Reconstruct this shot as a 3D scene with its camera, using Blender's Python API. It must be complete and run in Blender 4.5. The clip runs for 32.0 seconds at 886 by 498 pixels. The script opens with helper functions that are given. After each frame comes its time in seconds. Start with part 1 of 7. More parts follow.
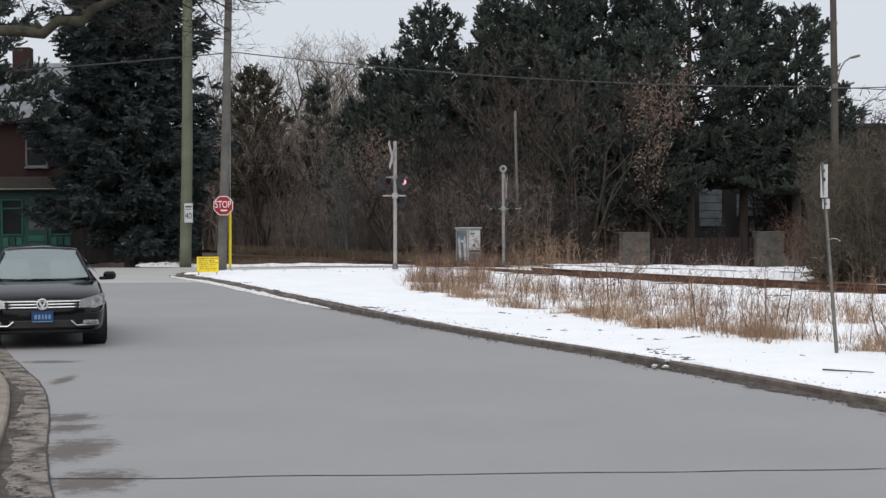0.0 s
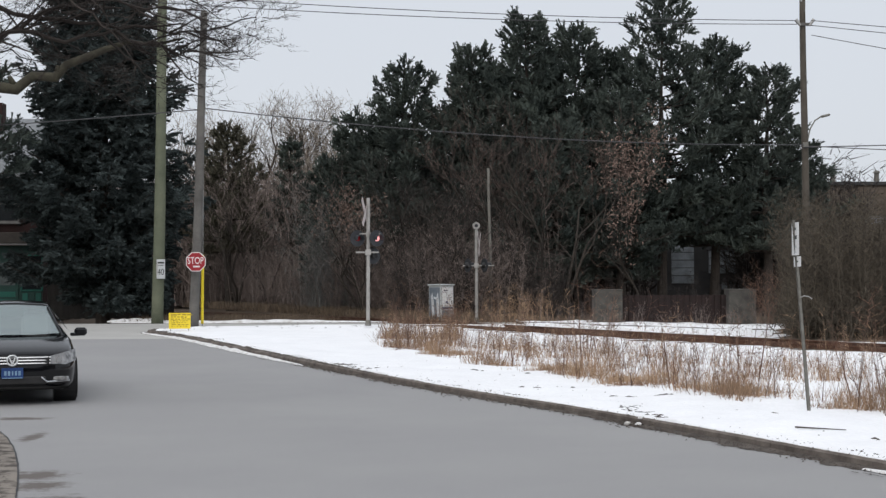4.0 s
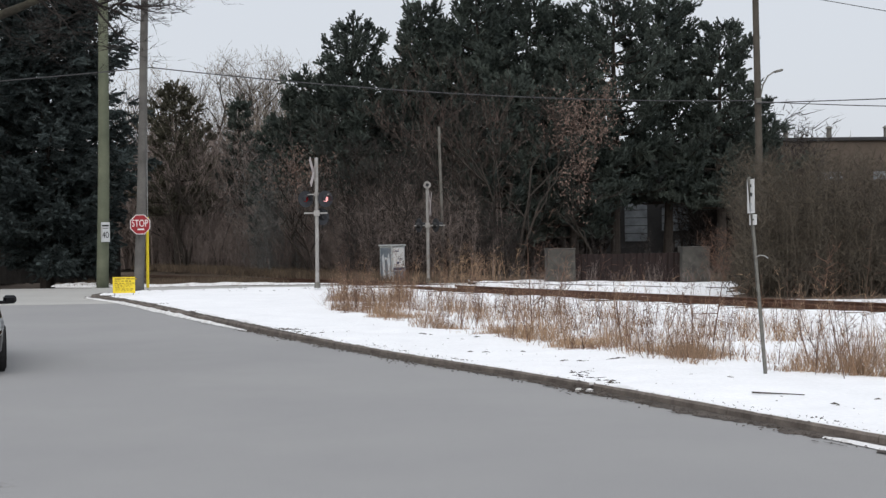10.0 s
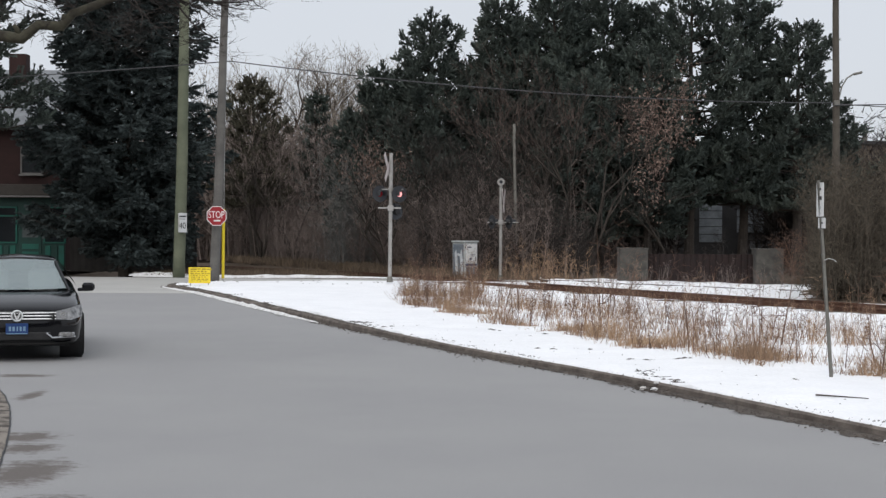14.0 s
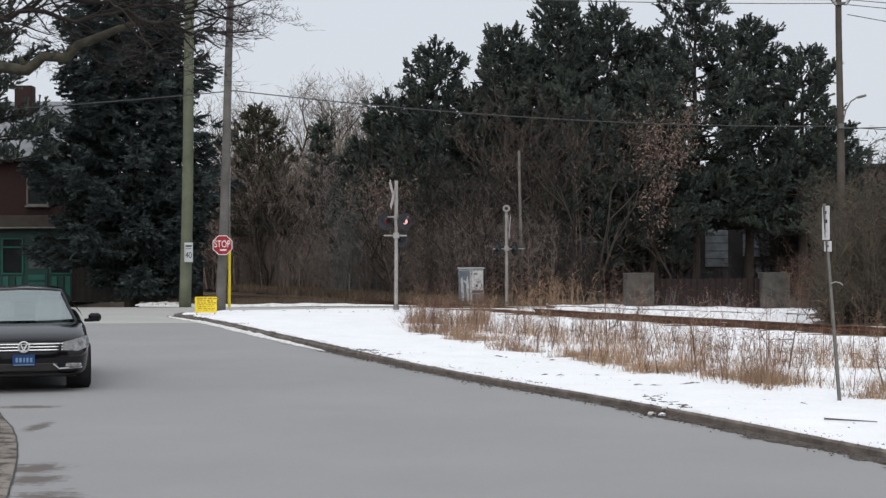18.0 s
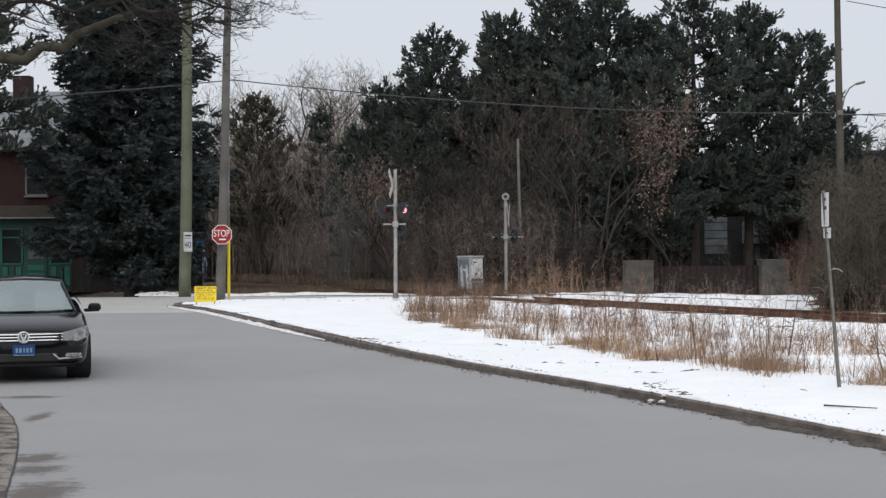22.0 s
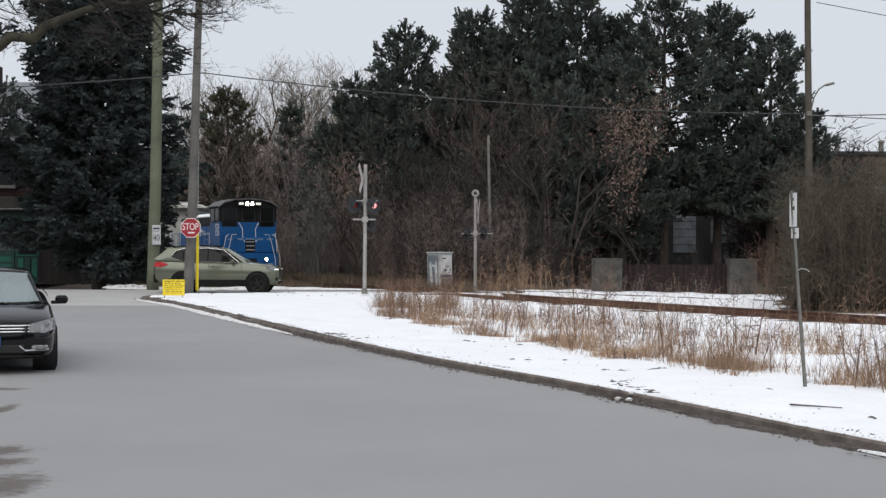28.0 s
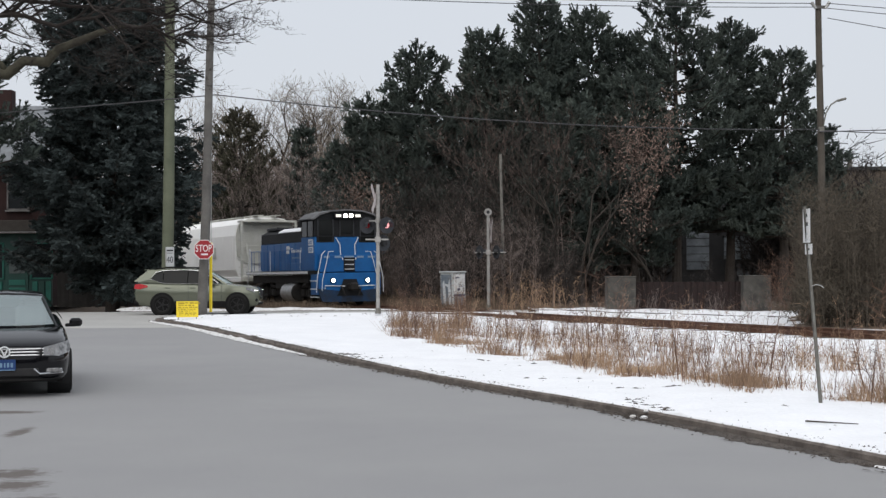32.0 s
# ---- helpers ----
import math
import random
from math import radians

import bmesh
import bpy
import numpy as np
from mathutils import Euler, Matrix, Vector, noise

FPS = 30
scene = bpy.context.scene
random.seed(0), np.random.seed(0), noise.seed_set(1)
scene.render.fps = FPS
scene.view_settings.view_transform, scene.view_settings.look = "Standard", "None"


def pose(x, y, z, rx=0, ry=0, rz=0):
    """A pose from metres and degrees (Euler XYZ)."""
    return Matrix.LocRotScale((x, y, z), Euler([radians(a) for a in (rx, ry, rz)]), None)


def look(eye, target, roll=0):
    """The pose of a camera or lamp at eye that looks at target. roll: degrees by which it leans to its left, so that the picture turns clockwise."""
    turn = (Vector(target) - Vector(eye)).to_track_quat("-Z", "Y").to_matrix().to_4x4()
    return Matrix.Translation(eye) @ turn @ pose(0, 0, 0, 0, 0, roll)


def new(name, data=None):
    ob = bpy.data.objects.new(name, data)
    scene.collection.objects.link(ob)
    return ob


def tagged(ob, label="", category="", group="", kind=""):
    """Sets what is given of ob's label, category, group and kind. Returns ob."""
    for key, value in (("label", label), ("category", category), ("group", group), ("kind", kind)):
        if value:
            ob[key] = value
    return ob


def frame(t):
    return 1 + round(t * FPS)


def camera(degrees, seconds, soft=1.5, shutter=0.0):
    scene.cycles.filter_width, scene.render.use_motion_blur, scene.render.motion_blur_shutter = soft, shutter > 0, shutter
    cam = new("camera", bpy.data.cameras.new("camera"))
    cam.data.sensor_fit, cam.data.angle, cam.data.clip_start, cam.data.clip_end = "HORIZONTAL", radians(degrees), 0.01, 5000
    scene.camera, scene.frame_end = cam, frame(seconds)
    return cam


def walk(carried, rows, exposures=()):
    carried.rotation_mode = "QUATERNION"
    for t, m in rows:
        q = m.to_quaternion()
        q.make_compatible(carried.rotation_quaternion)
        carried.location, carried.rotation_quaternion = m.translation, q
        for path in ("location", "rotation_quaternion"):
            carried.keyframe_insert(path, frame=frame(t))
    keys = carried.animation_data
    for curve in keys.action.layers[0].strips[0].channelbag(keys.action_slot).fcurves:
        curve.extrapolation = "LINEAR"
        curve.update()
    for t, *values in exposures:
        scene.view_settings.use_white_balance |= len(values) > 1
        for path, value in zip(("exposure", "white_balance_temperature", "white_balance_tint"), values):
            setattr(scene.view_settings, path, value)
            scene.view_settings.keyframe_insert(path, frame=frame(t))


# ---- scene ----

# The camera and its walk: seconds, x, y, z, yaw to the left, pitch up, roll.
cam = camera(32.294, 32.0, soft=1.4)
PATH = [
    (0, -0.220, -0.568, 1.867, 0.299, -1.183, -0.361),
    (0.5, -0.220, -0.568, 1.867, -0.033, -0.380, -0.213),
    (1, -0.220, -0.568, 1.867, -0.393, 0.356, -0.235),
    (1.5, -0.220, -0.568, 1.867, -0.760, 0.982, 0.118),
    (2, -0.220, -0.568, 1.867, -0.575, 1.234, 0.069),
    (2.5, -0.220, -0.568, 1.867, -0.709, 1.013, -0.461),
    (4.5, -0.220, -0.568, 1.867, -0.873, 0.936, -0.026),
    (5, -0.220, -0.568, 1.867, -1.163, 1.448, 0.028),
    (5.5, -0.220, -0.568, 1.867, -1.249, 1.458, -0.064),
    (6, -0.220, -0.568, 1.867, -1.101, 1.148, -0.229),
    (6.5, -0.220, -0.568, 1.867, -0.955, 0.749, -0.322),
    (7, -0.220, -0.568, 1.867, -0.888, 0.433, -0.413),
    (7.5, -0.220, -0.568, 1.867, -0.899, 0.365, -0.439),
    (8, -0.220, -0.568, 1.867, -0.798, 0.258, -0.381),
    (8.5, -0.136, 0.539, 1.886, -0.968, 0.138, -0.503),
    (9, -0.087, 0.541, 1.895, -0.545, 0.005, -0.495),
    (9.5, -0.056, 0.433, 1.890, -0.701, -0.567, -1.131),
    (10, -0.058, 0.257, 1.897, -2.408, -0.601, -0.768),
    (10.5, -0.040, 0.050, 1.900, -2.089, -0.579, 0.042),
    (11, -0.000, 0.000, 1.900, -1.104, -1.760, 0.024),
    (11.5, -0.000, -0.000, 1.900, -1.093, -1.471, -0.318),
    (12, -0.000, 0.000, 1.900, -1.131, -0.445, -0.218),
    (12.5, 0.000, -0.000, 1.900, -0.709, -0.027, 0.380),
    (13, -0.000, 0.000, 1.900, -0.066, -0.570, 0.426),
    (13.5, 0.000, 0.000, 1.900, 0.270, -0.911, 0.307),
    (14, 0.000, 0.000, 1.900, 0.371, -0.728, 0.349),
    (14.5, 0.000, -0.000, 1.900, 0.170, -0.501, 0.231),
    (16.5, 0.000, -0.000, 1.900, -0.135, 0.811, -0.016),
    (17, 0.000, -0.000, 1.900, 0.122, 0.865, -0.098),
    (17.5, -0.000, -0.000, 1.900, 0.551, 0.432, -0.189),
    (18, 0.000, -0.000, 1.900, 0.593, 0.285, -0.212),
    (18.5, -0.000, 0.000, 1.900, 0.658, 0.139, -0.222),
    (19, 0.000, 0.000, 1.900, 0.538, -0.019, -0.180),
    (19.5, 0.000, -0.000, 1.900, 0.273, 0.121, -0.251),
    (20, 0.000, -0.000, 1.900, 0.212, 0.278, -0.234),
    (20.5, -0.000, 0.000, 1.900, 0.296, 0.082, -0.250),
    (21, 0.000, -0.000, 1.900, 0.330, -0.033, -0.365),
    (21.5, -0.000, 0.000, 1.900, 0.559, -0.004, -0.432),
    (22, -0.000, 0.000, 1.900, 0.571, -0.148, -0.469),
    (22.5, 0.000, -0.000, 1.900, 0.295, -0.193, -0.514),
    (23, 0.000, -0.000, 1.900, 0.206, 0.077, -0.668),
    (23.5, 0.000, -0.000, 1.900, 0.157, 0.252, -0.768),
    (24, 0.000, -0.000, 1.900, -0.111, 0.264, -0.676),
    (24.5, 0.000, -0.000, 1.900, -0.468, 0.271, -0.509),
    (26.5, 0.000, -0.000, 1.900, -0.765, 0.250, -0.179),
    (27, 0.000, -0.000, 1.900, -0.675, -0.009, -0.086),
    (27.5, -0.000, 0.000, 1.900, -0.579, -0.136, 0.015),
    (28, -0.000, -0.000, 1.900, -0.575, -0.302, 0.172),
    (28.5, -0.000, 0.000, 1.900, -0.381, -0.311, 0.105),
    (29, -0.000, 0.000, 1.900, -0.001, -0.019, -0.016),
    (29.5, -0.000, 0.000, 1.900, 0.077, 0.214, 0.014),
    (30, -0.000, -0.000, 1.900, 0.026, 0.199, -0.005),
    (30.5, -0.000, 0.000, 1.900, -0.094, 0.044, -0.041),
    (31, -0.000, 0.000, 1.900, -0.075, 0.129, -0.214),
    (31.5, -0.000, 0.000, 1.900, -0.050, 0.450, -0.261),
    (32, -0.000, 0.000, 1.900, -0.089, 0.423, -0.364),
]


def aimed(x, y, z, yaw, pitch, roll):
    a, b = radians(yaw), radians(pitch)
    ahead = Vector((-math.sin(a) * math.cos(b), math.cos(a) * math.cos(b), math.sin(b)))
    eye = Vector((x, y, z))
    return look(eye, eye + 50 * ahead, roll)


walk(cam, [(row[0], aimed(*row[1:])) for row in PATH], exposures=[(0, 0.0), (32, 0.0)])

# World, sun and exposure: a closed, bright overcast sky.
world = bpy.data.worlds.new("overcast")
scene.world = world
world.use_nodes = True
wn = world.node_tree.nodes
wl = world.node_tree.links
sky = wn.new("ShaderNodeTexSky")
sky.sky_type = "NISHITA"
sky.sun_disc = False
sky.sun_elevation = radians(42)
sky.sun_rotation = radians(195)
sky.dust_density = 4.0
cloud = wn.new("ShaderNodeMix")
cloud.data_type = "RGBA"
cloud.inputs["Factor"].default_value = 0.88
cloud.inputs["B"].default_value = (7.0, 7.35, 7.95, 1)
wl.new(sky.outputs["Color"], cloud.inputs["A"])
wl.new(cloud.outputs["Result"], wn["Background"].inputs["Color"])
wn["Background"].inputs["Strength"].default_value = 0.105
sun = new("sun", bpy.data.lights.new("sun", "SUN"))
sun.data.energy = 1.65
sun.data.angle = radians(75)
sun.data.color = (1.0, 0.97, 0.94)
sun.matrix_world = look((-12, 0, 68), (4, 60, 0))


# Mesh building.
class Mesh:
    """Collects corners and faces of one mesh."""

    def __init__(self):
        self.v, self.f = [], []

    def add(self, v, f):
        n = len(self.v)
        self.v += [tuple(p) for p in v]
        self.f += [tuple(n + i for i in face) for face in f]
        return self

    def box(self, c, s, turn=None, bevel=0.0):
        """A box with chamfered edges: centre, full sizes, an optional 3 x 3 turn."""
        h = [a / 2 for a in s]
        b = min(bevel, 0.45 * min(s))
        out, faces = [], []
        if b <= 0:
            for sx in (-1, 1):
                for sy in (-1, 1):
                    for sz in (-1, 1):
                        out.append(Vector((sx * h[0], sy * h[1], sz * h[2])))
            faces = [(0, 1, 3, 2), (4, 6, 7, 5), (0, 4, 5, 1), (2, 3, 7, 6), (0, 2, 6, 4), (1, 5, 7, 3)]
        else:
            idx = {}
            for sx in (-1, 1):
                for sy in (-1, 1):
                    for sz in (-1, 1):
                        for ax in range(3):
                            p = [sx * (h[0] - b), sy * (h[1] - b), sz * (h[2] - b)]
                            p[ax] = (sx, sy, sz)[ax] * h[ax]
                            idx[sx, sy, sz, ax] = len(out)
                            out.append(Vector(p))
            for ax in range(3):
                u, w = [k for k in range(3) if k != ax]
                for s0 in (-1, 1):
                    ring = []
                    for a, c2 in ((-1, -1), (1, -1), (1, 1), (-1, 1)):
                        k = [0, 0, 0]
                        k[ax], k[u], k[w] = s0, a, c2
                        ring.append(idx[(*k, ax)])
                    faces.append(tuple(ring))
                for a in (-1, 1):
                    for c2 in (-1, 1):
                        k0, k1 = [0, 0, 0], [0, 0, 0]
                        k0[ax], k1[ax] = -1, 1
                        k0[u] = k1[u] = a
                        k0[w] = k1[w] = c2
                        faces.append((idx[(*k0, u)], idx[(*k1, u)], idx[(*k1, w)], idx[(*k0, w)]))
            for sx in (-1, 1):
                for sy in (-1, 1):
                    for sz in (-1, 1):
                        faces.append(tuple(idx[sx, sy, sz, ax] for ax in range(3)))
        c = Vector(c)
        return self.add([c + (turn @ p if turn else p) for p in out], faces)

    def tube(self, p0, p1, r0, r1=None, n=8, caps=True):
        p0, p1 = Vector(p0), Vector(p1)
        r1 = r0 if r1 is None else r1
        d = (p1 - p0).normalized()
        u = d.cross(Vector((0, 0, 1)) if abs(d.z) < 0.9 else Vector((1, 0, 0))).normalized()
        w = d.cross(u)
        a = [(math.cos(2 * math.pi * k / n), math.sin(2 * math.pi * k / n)) for k in range(n)]
        v = [p0 + r0 * (c * u + s * w) for c, s in a] + [p1 + r1 * (c * u + s * w) for c, s in a]
        f = [(k, (k + 1) % n, n + (k + 1) % n, n + k) for k in range(n)]
        if caps:
            f += [tuple(range(n))[::-1], tuple(range(n, 2 * n))]
        return self.add(v, f)

    def pipe(self, pts, r, n=6):
        """A bent pipe of one thickness, or tapering if r is a list, in one piece."""
        pts = [Vector(p) for p in pts]
        rad = list(r) if isinstance(r, (list, tuple)) else [r] * len(pts)
        d0 = (pts[1] - pts[0]).normalized()
        u = d0.cross(Vector((0, 0, 1)) if abs(d0.z) < 0.9 else Vector((1, 0, 0))).normalized()
        rings = []
        for k, p in enumerate(pts):
            d = (pts[min(k + 1, len(pts) - 1)] - pts[max(0, k - 1)]).normalized()
            u = (u - d * u.dot(d)).normalized()
            w = d.cross(u)
            rings.append([p + rad[k] * (math.cos(2 * math.pi * j / n) * u + math.sin(2 * math.pi * j / n) * w) for j in range(n)])
        return self.loft(rings)

    def prism(self, poly, axis, lo, hi):
        """A flat outline (pairs) pushed along an axis from lo to hi."""
        n = len(poly)

        def at(p, h):
            q = list(p)
            q.insert(axis, h)
            return q

        v = [at(p, lo) for p in poly] + [at(p, hi) for p in poly]
        f = [(k, (k + 1) % n, n + (k + 1) % n, n + k) for k in range(n)] + [tuple(range(n))[::-1], tuple(range(n, 2 * n))]
        return self.add(v, f)

    def loft(self, rings, close=True):
        """Rings of equally many corners, joined one to the next."""
        n, m = len(rings[0]), len(rings)
        v = [p for ring in rings for p in ring]
        f = [(j * n + k, j * n + (k + 1) % n, (j + 1) * n + (k + 1) % n, (j + 1) * n + k) for j in range(m - 1) for k in range(n)]
        if close:
            f += [tuple(range(n))[::-1], tuple((m - 1) * n + k for k in range(n))]
        return self.add(v, f)

    def data(self, name, smooth=False, fix=True):
        me = bpy.data.meshes.new(name)
        me.from_pydata([tuple(p) for p in self.v], [], self.f)
        if fix and len(self.f) < 6000:
            bm = bmesh.new()
            bm.from_mesh(me)
            bmesh.ops.recalc_face_normals(bm, faces=bm.faces)
            bm.to_mesh(me)
            bm.free()
        if smooth:
            me.shade_smooth()
        return me


def part(name, mesh, material, parent=None, label="", smooth=False):
    """One mesh object under a thing or a part; with no parent, a thing."""
    me = mesh.data(name, smooth) if isinstance(mesh, Mesh) else mesh
    if not me.materials:
        me.materials.append(material)
    ob = new(name, me)
    if parent:
        ob.parent = parent
    return tagged(ob, label) if label else ob


def thing(name, label, category, m=None, group="", kind=""):
    ob = new(name)
    ob.empty_display_size = 0.2
    if m is not None:
        ob.matrix_basis = m
    return tagged(ob, label, category, group, kind)


def blades(name, tris, material, parent=None):
    """A mesh of loose triangles from an array (n, 3, 3)."""
    tris = np.asarray(tris, np.float32)
    n = len(tris)
    me = bpy.data.meshes.new(name)
    me.vertices.add(3 * n)
    me.vertices.foreach_set("co", tris.ravel())
    me.loops.add(3 * n)
    me.loops.foreach_set("vertex_index", np.arange(3 * n, dtype=np.int32))
    me.polygons.add(n)
    me.polygons.foreach_set("loop_start", np.arange(0, 3 * n, 3, dtype=np.int32))
    me.update(calc_edges=True)
    me.materials.append(material)
    ob = new(name, me)
    if parent:
        ob.parent = parent
    return ob


rng = np.random.default_rng(7)


def unit(a):
    return a / np.maximum(np.linalg.norm(a, axis=-1, keepdims=True), 1e-9)


def needles(base, way, length, width):
    """Thin triangles that stand on base and point along way."""
    side = unit(np.cross(way, unit(rng.normal(size=way.shape)))) * np.reshape(width, (-1, 1)) / 2
    return np.stack([base - side, base + side, base + way * np.reshape(length, (-1, 1))], 1)


# Materials.
def material(name, base, second, scale=4.0, rough=0.8, metal=0.0, bump=0.2, fine=40.0, spread=0.15, vary=0.0, island=0.0, spec=0.4, contrast=(0.35, 0.65)):
    """Two base colours mixed by a coarse noise, a fine grain on top, fine relief, and a change from piece to piece."""
    m = bpy.data.materials.new(name)
    m.use_nodes = True
    n, l = m.node_tree.nodes, m.node_tree.links
    p = n["Principled BSDF"]
    co = n.new("ShaderNodeTexCoord")
    big = n.new("ShaderNodeTexNoise")
    big.inputs["Scale"].default_value = scale
    big.inputs["Detail"].default_value = 6
    big.inputs["Roughness"].default_value = 0.6
    l.new(co.outputs["Object"], big.inputs["Vector"])
    ramp = n.new("ShaderNodeValToRGB")
    ramp.color_ramp.elements[0].position, ramp.color_ramp.elements[1].position = contrast
    ramp.color_ramp.elements[0].color = (*base, 1)
    ramp.color_ramp.elements[1].color = (*second, 1)
    l.new(big.outputs["Fac"], ramp.inputs["Fac"])
    small = n.new("ShaderNodeTexNoise")
    small.inputs["Scale"].default_value = fine
    small.inputs["Detail"].default_value = 3
    l.new(co.outputs["Object"], small.inputs["Vector"])
    span = n.new("ShaderNodeMapRange")
    span.inputs["To Min"].default_value = 1 - spread
    span.inputs["To Max"].default_value = 1 + spread
    l.new(small.outputs["Fac"], span.inputs["Value"])
    value = span.outputs["Result"]
    for amount, node, out in ((vary, "ShaderNodeObjectInfo", "Random"), (island, "ShaderNodeNewGeometry", "Random Per Island")):
        if amount:
            info = n.new(node)
            r = n.new("ShaderNodeMapRange")
            r.inputs["To Min"].default_value = 1 - amount
            r.inputs["To Max"].default_value = 1 + amount
            l.new(info.outputs[out], r.inputs["Value"])
            mul = n.new("ShaderNodeMath")
            mul.operation = "MULTIPLY"
            l.new(value, mul.inputs[0])
            l.new(r.outputs["Result"], mul.inputs[1])
            value = mul.outputs[0]
    mix = n.new("ShaderNodeVectorMath")
    mix.operation = "SCALE"
    l.new(ramp.outputs["Color"], mix.inputs[0])
    l.new(value, mix.inputs["Scale"])
    l.new(mix.outputs["Vector"], p.inputs["Base Color"])
    p.inputs["Roughness"].default_value = rough
    p.inputs["Metallic"].default_value = metal
    p.inputs["Specular IOR Level"].default_value = spec
    if bump:
        b = n.new("ShaderNodeBump")
        b.inputs["Strength"].default_value = bump
        b.inputs["Distance"].default_value = 0.02
        l.new(small.outputs["Fac"], b.inputs["Height"])
        l.new(b.outputs["Normal"], p.inputs["Normal"])
    return m


def glass(name, tint, rough=0.03):
    m = bpy.data.materials.new(name)
    m.use_nodes = True
    p = m.node_tree.nodes["Principled BSDF"]
    p.inputs["Base Color"].default_value = (*tint, 1)
    p.inputs["Roughness"].default_value = rough
    p.inputs["IOR"].default_value = 1.5
    p.inputs["Transmission Weight"].default_value = 1.0
    return m


def glowing(name, colour, strength):
    m = bpy.data.materials.new(name)
    m.use_nodes = True
    p = m.node_tree.nodes["Principled BSDF"]
    p.inputs["Base Color"].default_value = (*colour, 1)
    p.inputs["Emission Color"].default_value = (*colour, 1)
    p.inputs["Emission Strength"].default_value = strength
    return m


ASPHALT = material("asphalt", (0.272, 0.271, 0.274), (0.296, 0.295, 0.295), 0.33, 0.85, bump=0.25, fine=90, spread=0.3)


def add_stains(m, spots, colour, strength):
    """Dark dirt stains of their own shape on a surface: (x, y, half width, half length)."""
    n, l = m.node_tree.nodes, m.node_tree.links
    p = n["Principled BSDF"]
    plain = p.inputs["Base Color"].links[0].from_socket
    co = n.new("ShaderNodeTexCoord")
    mask = None
    for x, y, rx, ry in spots:
        shift = n.new("ShaderNodeMapping")
        shift.vector_type = "TEXTURE"
        shift.inputs["Location"].default_value = (x, y, 0)
        shift.inputs["Scale"].default_value = (rx, ry, 1)
        l.new(co.outputs["Object"], shift.inputs["Vector"])
        far = n.new("ShaderNodeVectorMath")
        far.operation = "LENGTH"
        l.new(shift.outputs["Vector"], far.inputs[0])
        fade = n.new("ShaderNodeMapRange")
        fade.inputs["From Min"].default_value = 0.15
        fade.inputs["From Max"].default_value = 1.5
        fade.inputs["To Min"].default_value = 1.0
        fade.inputs["To Max"].default_value = 0.0
        l.new(far.outputs["Value"], fade.inputs["Value"])
        if mask is None:
            mask = fade.outputs["Result"]
        else:
            top = n.new("ShaderNodeMath")
            top.operation = "MAXIMUM"
            l.new(mask, top.inputs[0])
            l.new(fade.outputs["Result"], top.inputs[1])
            mask = top.outputs[0]
    grain = n.new("ShaderNodeTexNoise")
    grain.inputs["Scale"].default_value = 7.0
    grain.inputs["Detail"].default_value = 8
    grain.inputs["Roughness"].default_value = 0.7
    l.new(co.outputs["Object"], grain.inputs["Vector"])
    both = n.new("ShaderNodeMath")
    both.operation = "ADD"
    l.new(mask, both.inputs[0])
    gain = n.new("ShaderNodeMath")
    gain.operation = "MULTIPLY"
    gain.inputs[1].default_value = 1.7
    l.new(grain.outputs["Fac"], gain.inputs[0])
    l.new(gain.outputs[0], both.inputs[1])
    cut = n.new("ShaderNodeMapRange")
    cut.inputs["From Min"].default_value = 1.22
    cut.inputs["From Max"].default_value = 1.62
    cut.inputs["To Max"].default_value = strength
    l.new(both.outputs[0], cut.inputs["Value"])
    mix = n.new("ShaderNodeMix")
    mix.data_type = "RGBA"
    l.new(cut.outputs["Result"], mix.inputs["Factor"])
    l.new(plain, mix.inputs["A"])
    mix.inputs["B"].default_value = (*colour, 1)
    l.new(mix.outputs["Result"], p.inputs["Base Color"])


add_stains(ASPHALT, ((-5.5, 19.5, 0.5, 0.25), (-4.75, 17.2, 0.14, 0.6), (-3.85, 13.8, 0.35, 0.4), (-3.65, 13.1, 0.32, 0.35), (-3.3, 11.8, 0.4, 0.8), (-2.8, 10.3, 0.42, 0.6)), (0.085, 0.067, 0.056), 0.8)
ASPHALT_OLD = material("worn_asphalt", (0.37, 0.365, 0.35), (0.42, 0.415, 0.398), 0.5, 0.88, bump=0.25, fine=80, spread=0.2)
CONCRETE = material("concrete", (0.185, 0.158, 0.138), (0.075, 0.062, 0.054), 3.6, 0.9, bump=0.35, fine=60, spread=0.3, vary=0.05)
GUTTER = material("gutter_concrete", (0.23, 0.205, 0.178), (0.06, 0.05, 0.043), 3.6, 0.9, bump=0.4, fine=50, spread=0.3, contrast=(0.46, 0.6))
SNOW = material("old_snow", (0.9, 0.91, 0.93), (0.81, 0.822, 0.845), 0.9, 0.75, bump=0.8, fine=16, spread=0.08, contrast=(0.3, 0.8))
DIRTY_SNOW = material("dirty_snow", (0.74, 0.74, 0.745), (0.42, 0.395, 0.36), 5.0, 0.8, bump=0.5, fine=30, spread=0.15, contrast=(0.45, 0.75))
SOIL = material("brown_soil", (0.085, 0.065, 0.05), (0.15, 0.115, 0.085), 1.2, 0.95, bump=0.5, fine=25, spread=0.35)
DEBRIS = material("wet_leaves", (0.045, 0.038, 0.033), (0.1, 0.084, 0.072), 6, 0.9, bump=0.6, fine=60, spread=0.4, island=0.3)
GREEN_WOOD = material("treated_pole_wood", (0.14, 0.152, 0.104), (0.095, 0.108, 0.073), 1.5, 0.85, bump=0.3, fine=30, spread=0.15)
